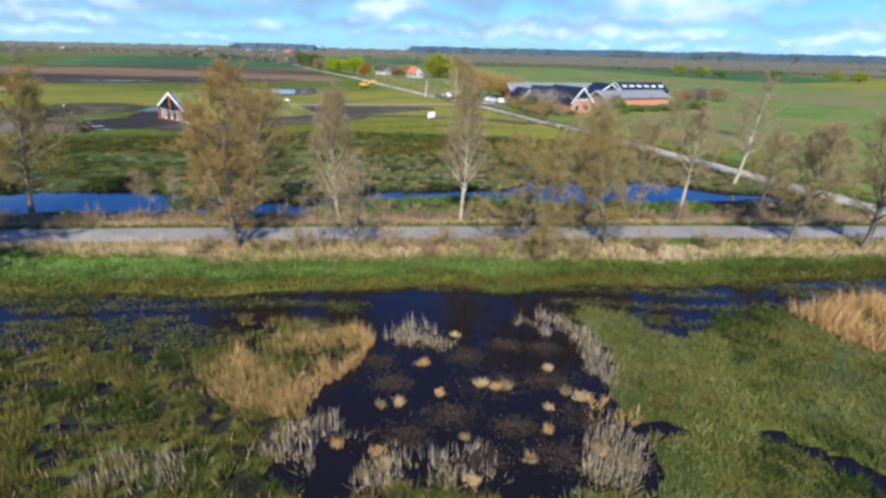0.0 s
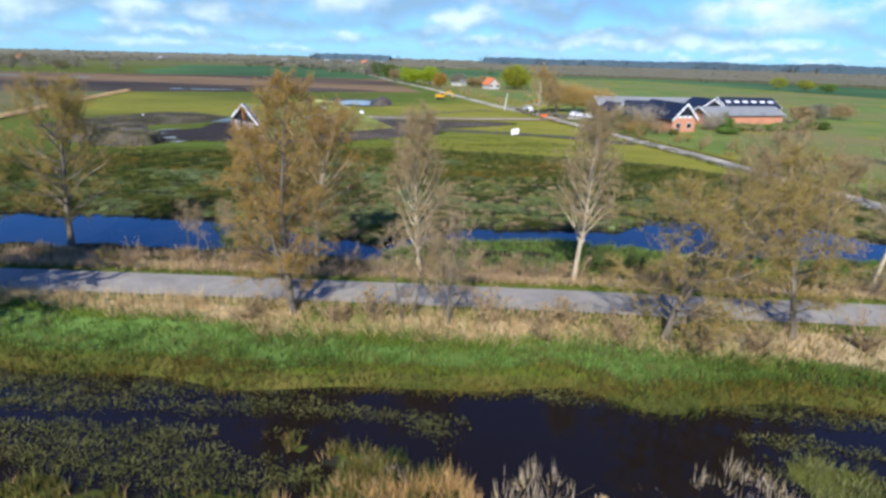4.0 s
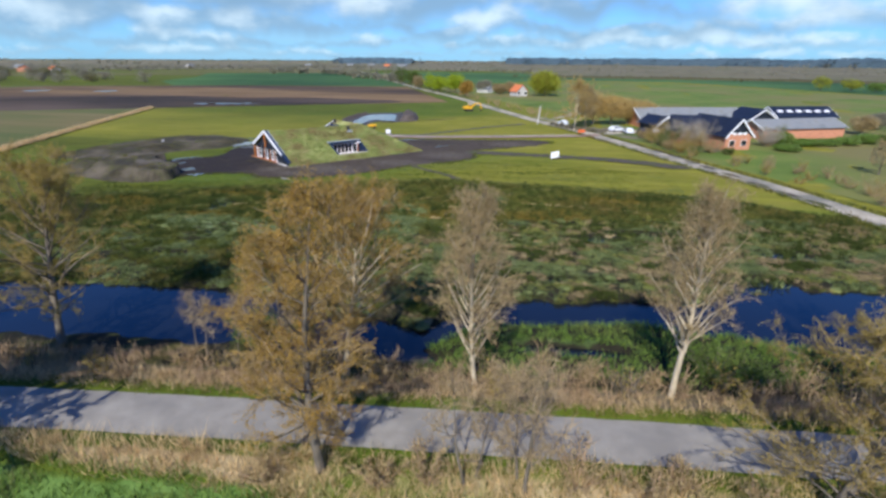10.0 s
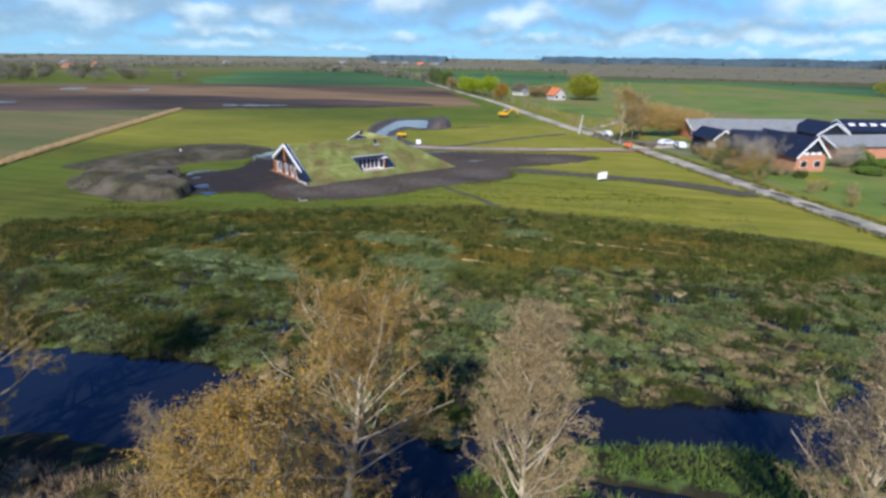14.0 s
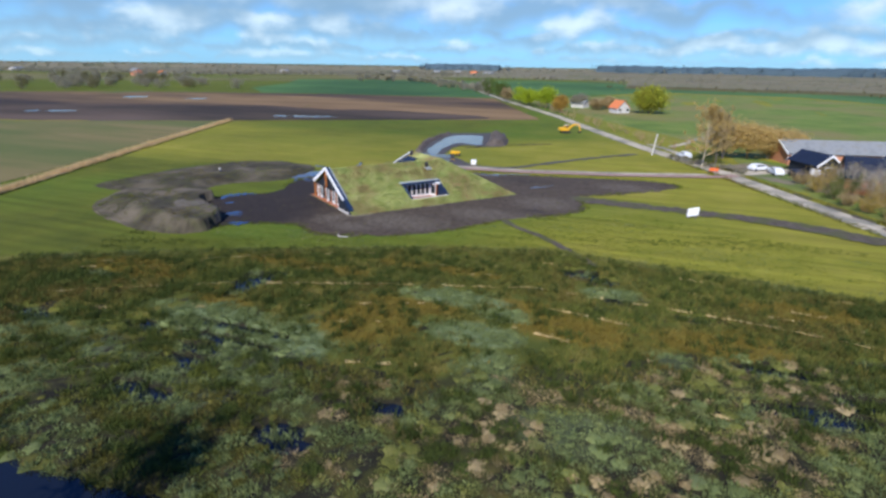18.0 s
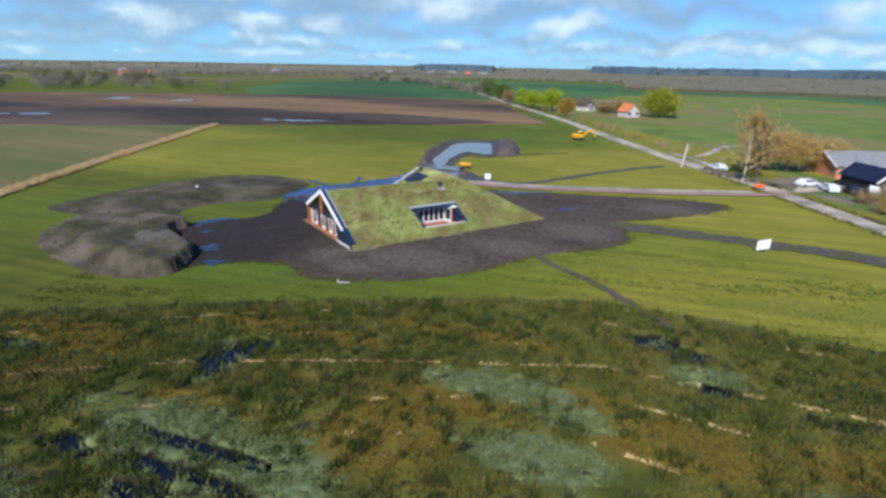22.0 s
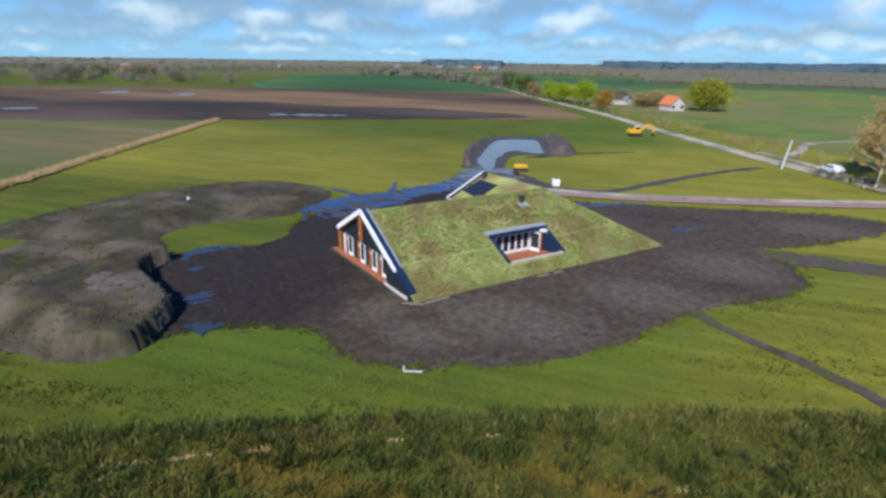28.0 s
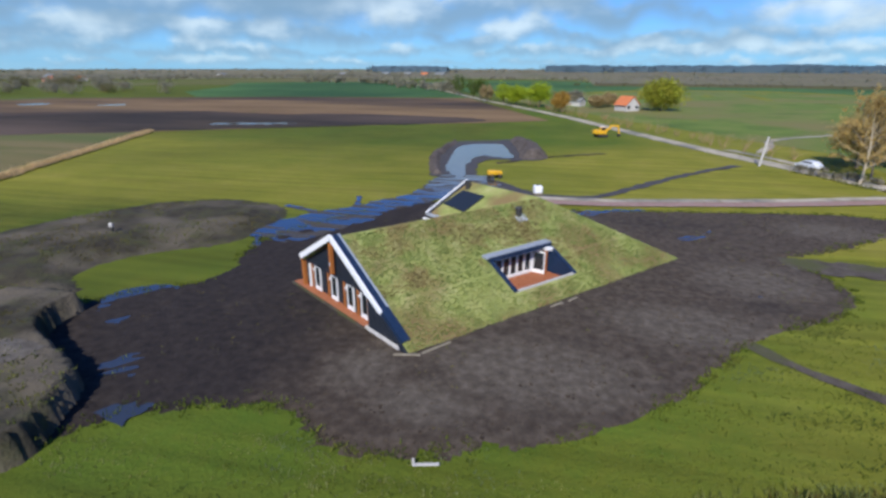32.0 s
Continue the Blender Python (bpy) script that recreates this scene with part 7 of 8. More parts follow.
gs = np.random.default_rng(48)
for x, y, r in ((1.4, 23.4, 0.8), (3.2, 21.9, 0.9), (5.4, 23.2, 0.7), (4.3, 19.4, 1.4), (2.2, 17.0, 1.0), (-0.6, 19.4, 0.8), (5.2, 16.4, 0.8), (7.2, 20.0, 1.0), (8.4, 17.2, 1.2), (3.6, 14.4, 1.0), (6.8, 14.6, 1.1), (0.2, 15.6, 0.9), (-1.6, 21.2, 0.8), (7.6, 23.0, 0.8)):
    q = gs.normal(0, r * 0.5, (420, 2)) * np.array([1.25, 0.9]) + np.array([x, y])
    blades("sunken_litter", q, WL - 0.02, M["sunken"], 0.03, 0.07, 4, 0.15, 4.0, "dull brown plant mat just awash in the pool", "litter")
litter = sprinkle([(-3.5, 13), (-2.5, 18), (-1, 22), (1, 26), (6, 26), (9.5, 22), (9.5, 16), (8, 12.5)], 5, 1.25, 0.9, seed=66)
blades("floating_litter", litter[::3], WL - 0.02, M["sunken"], 0.05, 0.12, 6, 0.4, 3.0, "brown dead plant litter floating on the pool", "litter")


def tussock(x, y, r, seed, mat="straw"):
    """A round clump of dead grass standing in the water."""
    t = thing("tussock", "pale tussock of dead grass standing in dark water", "tussock", Matrix.Translation((x, y, -0.34)), "tussocks in the marsh pool")
    bm = bmesh.new()
    bmesh.ops.create_icosphere(bm, subdivisions=2, radius=1)
    for v in bm.verts:
        n = noise.noise(v.co * 2.1 + Vector((seed, 0, 0)))
        v.co = Vector((v.co.x * r * (1.1 + 0.6 * n), v.co.y * r * (1 + 0.6 * n), (v.co.z * 0.32 + 0.06) * r))
    bmesh.ops.scale(bm, vec=(0.75, 0.75, 0.8), verts=bm.verts)
    part("mound", bm, M["litter"], t)
    g = np.random.default_rng(seed)
    b = blades("tuft", g.normal(0, r * 0.45, (30, 2)), 0.05 * r, M[mat], r * 0.75, 0.06, 6, r * 0.5, 1.2, parent=t)
    b["kind"] = ""
    del b["kind"]
    return t


for k, (x, y, r) in enumerate(((3.85, 19.5, 0.34), (4.6, 19.3, 0.30), (5.1, 19.4, 0.34), (2.6, 24.2, 0.24), (0.85, 21.2, 0.32), (-0.9, 17.6, 0.26), (-0.1, 17.8, 0.30), (-0.7, 14.6, 0.28), (-1.0, 13.4, 0.32), (-0.3, 13.9, 0.30), (0.2, 12.7, 0.36),
                               (7.9, 19.0, 0.30), (8.6, 18.6, 0.36), (6.6, 16.2, 0.26), (5.6, 14.4, 0.30), (3.2, 13.2, 0.28), (8.6, 15.0, 0.36), (9.6, 14.2, 0.40), (7.4, 21.0, 0.26), (-2.4, 15.0, 0.26), (2.9, 15.6, 0.2), (6.9, 17.8, 0.22), (1.8, 18.6, 0.24))):
    tussock(x, y, r * 0.82, 300 + k, ("straw", "reed", "litter")[k % 3])


# ---------------------------------------------------------------- farm, far houses, machines
def farm_building(name, label, x, y, deg, length, width, eave, ridge, wall="brick", roof="tile", trim=True, skylights=0, solar=0, front=(), group="", doors=0):
    """A gabled building; its ridge runs along its own y, its front gable stands at y = 0."""
    t = thing(name, label, "farm building", pose(x, y, 0, 0, 0, deg), group)
    w = width / 2
    bm = bmesh.new()
    prof = [(-w, 0), (w, 0), (w, eave), (0, ridge - 0.05), (-w, eave)]
    a = [bm.verts.new((px, 0, pz)) for px, pz in prof]
    b = [bm.verts.new((px, length, pz)) for px, pz in prof]
    bm.faces.new(a); bm.faces.new(b[::-1])
    for k in (0, 1, 4):
        j = (k + 1) % 5
        bm.faces.new((a[j], a[k], b[k], b[j]))
    bmesh.ops.recalc_face_normals(bm, faces=bm.faces)
    part("wall", bm, M[wall], t)
    over = 0.45
    k = (ridge - eave) / w
    for s in (-1, 1):
        pts = [(0, -over, ridge + 0.12), (s * (w + over), -over, eave - k * over + 0.12), (s * (w + over), length + over, eave - k * over + 0.12), (0, length + over, ridge + 0.12)]
        rf = part("roof", slab_bm(pts if s < 0 else pts[::-1], 0.14), M[roof], t)
        if trim:
            for yy in (-over - 0.06, length + over + 0.06):
                part("bargeboard", beam_bm((0, yy, ridge + 0.06), (s * (w + over), yy, eave - k * over + 0.06), 0.12, 0.34), M["white"], t)
        for q in range(skylights):
            yy = length * (q + 0.6) / (skylights + 0.2)
            c0, c1 = 0.42, 0.62
            pts = [(s * w * c0, yy - 0.8, ridge - k * w * c0 + 0.33), (s * w * c1, yy - 0.8, ridge - k * w * c1 + 0.33), (s * w * c1, yy + 0.8, ridge - k * w * c1 + 0.33), (s * w * c0, yy + 0.8, ridge - k * w * c0 + 0.33)]
            part("skylight", slab_bm(pts if s < 0 else pts[::-1], 0.06), M["white"], t)
        if solar and s == (-1 if solar < 0 else 1):
            n = abs(solar)
            for q in range(n):
                for r in range(3):
                    y0, y1 = length * (0.06 + 0.88 * q / n), length * (0.06 + 0.88 * (q + 0.94) / n)
                    c0, c1 = 0.10 + 0.28 * r, 0.10 + 0.28 * (r + 0.94)
                    pts = [(s * w * c0, y0, ridge - k * w * c0 + 0.2), (s * w * c1, y0, ridge - k * w * c1 + 0.2), (s * w * c1, y1, ridge - k * w * c1 + 0.2), (s * w * c0, y1, ridge - k * w * c0 + 0.2)]
                    part("solar_panel", slab_bm(pts if s < 0 else pts[::-1], 0.05), M["solar"], t)
    for wx, wz, ww, wh in front:
        wn = new("window")
        wn.parent = t
        part("window_frame", box_bm(wx - ww / 2, -0.07, wz - wh / 2, wx + ww / 2, 0.03, wz + wh / 2, 0.01), M["white"], wn)
        part("pane", box_bm(wx - ww / 2 + 0.08, -0.10, wz - wh / 2 + 0.08, wx + ww / 2 - 0.08, -0.072, wz + wh / 2 - 0.08), M["glass"], wn)
    for q in range(doors):
        yy = length * (q + 0.5) / doors
        wn = new("window")
        wn.parent = t
        part("window_frame", box_bm(-w - 0.06, yy - 0.7, 0.9, -w + 0.03, yy + 0.7, 2.0, 0.01), M["white"], wn)
        part("pane", box_bm(-w - 0.09, yy - 0.6, 1.0, -w - 0.062, yy + 0.6, 1.9), M["glass"], wn)
    return t


flat("farm_yard", [(9, 165), (15, 156), (22, 146.5), (28, 138), (35, 139), (34, 148), (28, 158), (24, 168), (17, 178), (10, 172)], 0.07, "farmyard", "trodden earth and grass before the farm buildings", "yard", 1.0, 0.8, 0.4)
FB = "brick farm buildings beside the lane"
fh = farm_building("farmhouse", "brick farmhouse with white bargeboards and dark tiled roof", 36.6, 141.2, 24, 13, 6.4, 3.1, 6.4, front=((-1.5, 1.5, 1.4, 1.3), (1.5, 1.5, 1.4, 1.3)), group=FB)
part("gable_boarding", slab_bm([(-2.7, -0.06, 3.5), (2.7, -0.06, 3.5), (0, -0.06, 6.2)], 0.05), M["black"], fh, "black boarded gable top")
for wx in (-1.3, 0.1, 1.4):
    part("window", box_bm(wx - 0.5, -0.14, 3.25, wx + 0.5, -0.06, 3.75, 0.02), M["white"], fh)
farm_building("farmhouse_wing", "brick wing under a blue-black solar-covered roof", 36.0, 151.2, 82, 11, 8.0, 3.0, 6.0, "brick", "tile", False, solar=-6, group=FB)
farm_building("long_barn", "long low brick barn with grey corrugated roof", 68.4, 171.7, 113, 24, 8, 2.6, 4.4, "brick", "sheet", True, group=FB)
farm_building("grey_barn", "long barn with grey corrugated roof and brick end", 52.3, 191.0, 104, 32, 10, 2.7, 5.0, "brick", "sheet", True, doors=5, group=FB)
farm_building("small_shed", "dark boarded shed with white gable trim", 26.6, 165.4, 24, 8, 5.0, 2.4, 4.3, "black", "tile", True, front=((0, 1.2, 1.4, 1.6),), group=FB)
farm_building("dark_barn", "dark-roofed barn with white-trimmed gable", 55.0, 180.0, 20, 9, 8.4, 2.9, 5.5, "black", "tile", True, group=FB)
farm_building("solar_barn", "large dark barn with a row of skylights", 76.8, 194.5, 104, 17.5, 10, 3.1, 5.5, "black", "tile", True, skylights=6, group=FB)
farm_building("orange_house", "small white house with orange tiled roof", -16.8, 306.0, 35, 7, 6.4, 2.5, 5.6, "concrete", "redtile", False, front=((-2, 1.6, 1.6, 1.4), (2, 1.6, 1.6, 1.4)), group="far houses", solar=-3)
farm_building("far_shed", "grey far shed among bare trees", -36, 332, 60, 8, 5, 2.2, 3.6, "concrete", "sheet", False, group="far houses")
for k, (x, y, d, L, wd, rf, wl) in enumerate(((-668, 618, 40, 26, 14, "redtile", "brick"), (-640, 640, 60, 16, 10, "redtile", "concrete"), (-1030, 690, 30, 30, 14, "sheet", "concrete"), (-690, 985, 20, 30, 14, "sheet", "concrete"),
                                              (-520, 1180, 70, 18, 10, "sheet", "concrete"), (-440, 1230, 80, 16, 9, "sheet", "concrete"), (-395, 1250, 85, 16, 9, "sheet", "concrete"), (-330, 1150, 80, 14, 9, "redtile", "concrete"),
                                              (-300, 1170, 80, 20, 12, "sheet", "concrete"), (-820, 760, 70, 26, 12, "sheet", "concrete"))):
    farm_building("far_farmhouse", "distant pale farmhouse among bare trees", x, y, d, L, wd, 3.4, 6.6, wl, rf, False, group="far houses")


def excavator(x, y, deg):
    t = thing("excavator", "yellow tracked excavator parked in the meadow", "excavator", pose(x, y, 0.02, 0, 0, deg) @ Matrix.Scale(0.8, 4))
    for s in (-1, 1):
        tr = new("track")
        tr.parent = t
        bm = bmesh.new()
        pts = [(-1.9, 0.45), (-1.6, 0.08), (1.6, 0.08), (1.9, 0.45), (1.6, 0.85), (-1.6, 0.85)]
        a = [bm.verts.new((px, s * 1.0 - 0.28, pz)) for px, pz in pts]
        b = [bm.verts.new((px, s * 1.0 + 0.28, pz)) for px, pz in pts]
        bm.faces.new(a); bm.faces.new(b[::-1])
        for k in range(6):
            bm.faces.new((a[(k + 1) % 6], a[k], b[k], b[(k + 1) % 6]))
        bmesh.ops.recalc_face_normals(bm, faces=bm.faces)
        part("track_belt", bm, M["steel"], tr)
        for k in range(4):
            part("roller", cyl_bm((-1.2 + 0.8 * k, s * 1.32, 0.42), (-1.2 + 0.8 * k, s * 1.26, 0.42), 0.22), M["steel"], tr)
    part("turntable", cyl_bm((0, 0, 0.8), (0, 0, 1.05), 0.75, 0.75, 14), M["steel"], t)
    part("body", box_bm(-2.3, -1.3, 1.05, 1.2, 1.3, 1.85, 0.12), M["yellow"], t)
    part("engine_cover", box_bm(-2.4, -1.25, 1.8, -0.6, 1.25, 2.35, 0.15), M["yellow"], t)
    part("counterweight", box_bm(-2.75, -1.25, 1.1, -2.25, 1.25, 2.1, 0.2), M["yellow"], t)
    part("cab", box_bm(-0.2, 0.25, 1.85, 1.5, 1.25, 3.1, 0.12), M["yellow"], t)
    part("cab_window", box_bm(-0.05, 0.2, 2.15, 1.55, 1.3, 2.9, 0.03), M["glass"], t)
    part("cab_roof", box_bm(-0.25, 0.2, 3.06, 1.5, 1.3, 3.2, 0.05), M["white"], t)
    part("boom", beam_bm((1.0, -0.35, 1.7), (3.4, -0.35, 3.6), 0.45, 0.6), M["yellow"], t)
    part("boom", beam_bm((3.25, -0.35, 3.55), (5.6, -0.35, 3.3), 0.42, 0.55), M["yellow"], t)
    part("arm", beam_bm((5.5, -0.35, 3.5), (6.1, -0.35, 0.9), 0.36, 0.45, None, (1, 0, 0)), M["yellow"], t)
    part("ram", cyl_bm((1.6, -0.35, 1.6), (3.2, -0.35, 3.1), 0.1), M["steel"], t)
    part("bucket", box_bm(5.6, -0.9, 0.15, 6.5, 0.2, 0.95, 0.15), M["steel"], t)
    return t


excavator(-32.6, 217.0, 28)


def post(name, label, x, y, height, r=0.09, mat="post", category="post", group="", arm=0.0, z=0.0):
    t = thing(name, label, category, Matrix.Translation((x, y, z)), group)
    part("pole", cyl_bm((0, 0, -0.1), (0, 0, height), r, r * 0.8, 8), M[mat], t)
    part("cap", cyl_bm((0, 0, height), (0, 0, height + 0.05), r * 1.2, r * 1.1, 8), M[mat], t)
    if arm:
        part("arm", beam_bm((-arm, 0, height - 0.5), (arm, 0, height - 0.5), 0.12, 0.14), M[mat], t)
    return t


post("pole", "pale leaning concrete pole beside the lane", -6.7, 180.6, 5.2, 0.22, "concrete").rotation_euler = (0, radians(7), 0)
for k in range(9):
    post("fence_post", "short weathered fence post along the hedge", -3.6 + k * 1.6, 175.4 - k * 1.35, 1.1, 0.09, group="fence posts along the lane")
for k in range(14):
    y = 78 + k * 5.2
    post("marker_post", "low timber post along the lane", float(lane_x(y)) - 2.6, y, 0.7, 0.08, group="posts along the lane")

sg = thing("sign_board", "white information board on two posts in the meadow", "sign", pose(-2.4, 120.6, 0, 0, 0, 24))
for s in (-0.55, 0.55):
    part("post", box_bm(s - 0.05, 0.03, -0.1, s + 0.05, 0.13, 1.55, 0.01), M["post"], sg)
bm = box_bm(-0.85, -0.03, 0.45, 0.85, 0.03, 1.65, 0.01)
for v in bm.verts:
    v.co.z += 0.14 * v.co.x
part("panel", bm, M["white"], sg)

t = thing("marker", "pale marker stake with dark foot in the spoil", "stake", Matrix.Translation((-85.4, 118.2, 0.2)))
part("stake", box_bm(-0.12, -0.12, 0, 0.12, 0.12, 1.1, 0.02), M["steel"], t)
part("head", box_bm(-0.2, -0.14, 1.1, 0.2, 0.14, 1.5, 0.03), M["concrete"], t)
t = thing("tank", "pale plastic tank on a pallet beside the track", "tank", pose(-44, 148.9, 0.1, 0, 0, 20))
part("body", box_bm(-0.55, -0.55, 0.15, 0.55, 0.55, 1.15, 0.1), M["white"], t)
part("pallet", box_bm(-0.6, -0.6, 0, 0.6, 0.6, 0.14), M["post"], t)
part("lid", cyl_bm((0, 0, 1.15), (0, 0, 1.25), 0.2), M["steel"], t)
t = thing("dumper", "small orange-yellow dumper beside the pond", "machine", pose(-51.6, 158.6, 0.1, 0, 0, 30))
part("skip", box_bm(-1.0, -0.6, 0.5, 0.5, 0.6, 1.2, 0.15), M["yellow"], t)
part("engine", box_bm(0.5, -0.5, 0.4, 1.3, 0.5, 1.1, 0.1), M["yellow"], t)
for px in (-0.6, 0.8):
    for s in (-1, 1):
        part("wheel", cyl_bm((px, s * 0.5, 0.35), (px, s * 0.75, 0.35), 0.35, 0.35, 12), M["steel"], t)
t = thing("barrier", "orange road barrier at the farm entrance", "barrier", pose(5.0, 160.6, 0.1, 0, 0, 10))
part("panel", box_bm(-0.9, -0.05, 0.3, 0.9, 0.05, 1.0, 0.03), M["paint_red"], t)
for s in (-0.8, 0.8):
    part("foot", box_bm(s - 0.05, -0.3, 0, s + 0.05, 0.3, 0.3, 0.02), M["steel"], t)
t = thing("stick", "pale broken board lying in the grass", "board", pose(-45.2, 94.1, 0.1, 0, 0, 15))
part("board", box_bm(-0.6, -0.08, 0, 0.6, 0.08, 0.06, 0.01), M["concrete"], t)
part("upright", box_bm(-0.62, -0.06, 0, -0.5, 0.06, 0.35, 0.01), M["concrete"], t)


def car(x, y, deg, paint, label):
    t = thing("car", label, "car", pose(x, y, 0.08, 0, 0, deg), "cars parked at the farm")
    bm = bmesh.new()
    prof = [(-2.1, 0.35), (2.1, 0.35), (2.15, 0.75), (1.2, 0.95), (0.6, 1.45), (-1.2, 1.48), (-1.9, 1.0), (-2.15, 0.8)]
    a = [bm.verts.new((px, -0.85 + (0.12 if pz > 1.2 else 0), pz)) for px, pz in prof]
    b = [bm.verts.new((px, 0.85 - (0.12 if pz > 1.2 else 0), pz)) for px, pz in prof]
    bm.faces.new(a); bm.faces.new(b[::-1])
    for k in range(8):
        bm.faces.new((a[(k + 1) % 8], a[k], b[k], b[(k + 1) % 8]))
    bmesh.ops.recalc_face_normals(bm, faces=bm.faces)
    part("body", bm, M[paint], t)
    for s in (-1, 1):
        part("side_window", box_bm(-1.3, s * 0.80 - 0.02, 1.0, 0.7, s * 0.80 + 0.02, 1.38), M["glass"], t)
        for px in (-1.35, 1.35):
            part("wheel", cyl_bm((px, s * 0.66, 0.32), (px, s * 0.88, 0.32), 0.32, 0.32, 14), M["steel"], t)
    return t


car(17.0, 163.8, 100, "car_light", "pale silver car parked at the farm")
car(20.5, 163.0, 95, "car_dark", "dark car parked at the farm")
car(14.6, 167.4, 30, "car_light", "white car parked beside the hedge")
car(24.4, 165.5, 80, "car_light", "white van-like car parked at the farm")
car(0.6, 179.2, 115, "car_light", "white car standing on the lane")
ribbon("farm_drive", [(7.5, 161), (12, 164), (18, 168), (26, 170)], 5.0, 0.075, M["lane"], "pale concrete farm drive", "drive", 1.5, 0.3)
ribbon("farm_drive", [(-7.2, 200.5), (-5.5, 197.2), (-3.4, 193.8), (-0.7, 187.3), (0.8, 182.6)], 2.0, 0.08, M["lane"], "pale passing strip beside the lane", "drive", 1.0, 0.3)
ribbon("farm_drive", [(-1.6, 197), (-0.2, 200.6), (3.4, 208.1), (6.4, 218), (11.2, 223.5), (17, 228.3), (30, 237)], 1.9, 0.075, M["lane"], "pale curved farm drive", "drive", 1.5, 0.3)


# ---------------------------------------------------------------- hedges, far trees and woods
def crown(g, x, y, z0, rx, rz, n, size):
    """A cloud of leaf triangles round many small clumps, uneven, with gaps."""
    m = max(5, n // 45)
    c = g.normal(0, 1, (m, 3))
    c /= np.linalg.norm(c, axis=1)[:, None]
    c *= (g.uniform(0.25, 1, (m, 1))) ** 0.5 * np.array([rx * 0.82, rx * 0.82, rz * 0.82])
    k = g.integers(0, m, n)
    p = c[k] + g.normal(0, 0.16, (n, 3)) * np.array([rx, rx, rz])
    p += np.array([x, y, z0 + rz])
    a, b = g.normal(0, 0.55, (n, 3)) * size, g.normal(0, 0.7, (n, 3)) * size
    return np.stack([p - a, p + a, p + b], 1)


def leafy_tree(label, x, y, height, rx, seed, leaves="leaf", n=2600, size=0.42, low=0.12, name="leafy_tree", group="trees along the lane", bark="bark"):
    g = np.random.default_rng(seed)
    t = thing(name, label, "tree", Matrix.Translation((x, y, 0)), group)
    v, f = [], []
    tr = bend(g, np.array([0, 0, -0.1]), np.array([0, 0, 1.0]), height * 0.7, 6, 0.05, 0)
    tube(v, f, tr, np.linspace(0.035 * height, 0.01 * height, 7), 6)
    for k in range(9):
        i = g.integers(1, 6)
        a = g.uniform(0, 6.28)
        tube(v, f, bend(g, tr[i], np.array([math.cos(a), math.sin(a), 0.8]), rx * 0.9, 4, 0.12, 0.03), np.linspace(0.014 * height, 0.004 * height, 5), 4)
    put_mesh("trunk", v, f, M[bark], t)
    z0 = height * low
    put_mesh("crown", crown(g, 0, 0, z0, rx, (height - z0) / 2, n, size).reshape(-1, 3), np.arange(3 * n).reshape(-1, 3), M[leaves], t)
    return t


LANESIDE = (
        (-55, 322, 11, 6.6, "leaf", "fresh yellow-green tree beside the lane"), (-66, 331, 9.5, 6.0, "leaf", "fresh yellow-green tree beside the lane"), (-74, 345, 9.5, 5, "leaf", "yellow-green tree in young leaf"),
        (-45, 297, 8, 3.6, "bud", "orange-budding tree beside the lane"), (-5.4, 311, 13.5, 9.0, "leafolive", "big rounded green tree beside the orange-roofed house"),
        (-90, 372, 11, 5, "leafdark", "dark tree beside the lane"), (-98, 392, 11, 5, "leafdark", "dark tree beside the lane"), (-112, 420, 13, 6, "leafdark", "dark tree beside the lane"), (-84, 356, 9, 4, "budgrey", "bare brown tree beside the lane"),
        (-122, 446, 12, 6, "wood_far", "dark bare tree beside the lane"),
)
FARM_GREEN = (
        (9.5, 183, 9.6, 5.4, "farmbud", "ochre-budding tree at the farm"), (15, 184, 9.0, 5.4, "farmbud", "olive-ochre tree at the farm"), (20, 186, 7.8, 4.8, "farmbud", "ochre-budding tree at the farm"), (25, 190, 7.0, 4.4, "farmbud", "ochre hedge tree at the farm"),
        (49, 151, 3.0, 2.6, "leafmid", "green bush behind the farmhouse"), (47, 142, 1.4, 2.6, "leafmid", "low green bush in the farm garden"),
        (54, 151, 1.6, 3.4, "leafmid", "low green bush in the farm garden"), (59, 153, 1.4, 3.2, "leafmid", "low green bush in the farm garden"), (64, 155, 1.7, 3.4, "leafmid", "low green bush in the farm garden"), (70, 158, 2.2, 3.2, "leafmid", "green bush in the farm garden"), (76, 161, 1.8, 3.4, "leafdark", "dark green bush in the farm garden"),
        (78, 176, 5, 3.6, "budgrey", "bare brown tree beside the barn"), (88, 188, 5.2, 4, "wood_far", "dark hedge tree behind the barns"), (97, 192, 5, 4, "budgrey", "brown hedge tree behind the barns"),
        (-25, 330, 6, 4, "budgrey", "bare brown tree at the far house"), (-30, 322, 5.5, 4, "budgrey", "bare brown tree at the far house"), (-40, 335, 7, 5, "wood_far", "bare brown tree at the far house"),
)
FAR_BUSHES = (
        (173, 416, 9, 7, "leafolive", "olive-green bush in the far pasture"), (185, 404, 8, 6.5, "leafolive", "olive-green bush in the far pasture"), (195, 396, 6, 6, "leafmid", "dull green bush in the far pasture"), (226, 382, 7, 6, "leafmid", "dull green bush in the far pasture"), (255, 366, 8, 7, "leafolive", "olive-green bush in the far pasture"), (268, 360, 7, 6, "leafolive", "olive-green bush in the far pasture"))
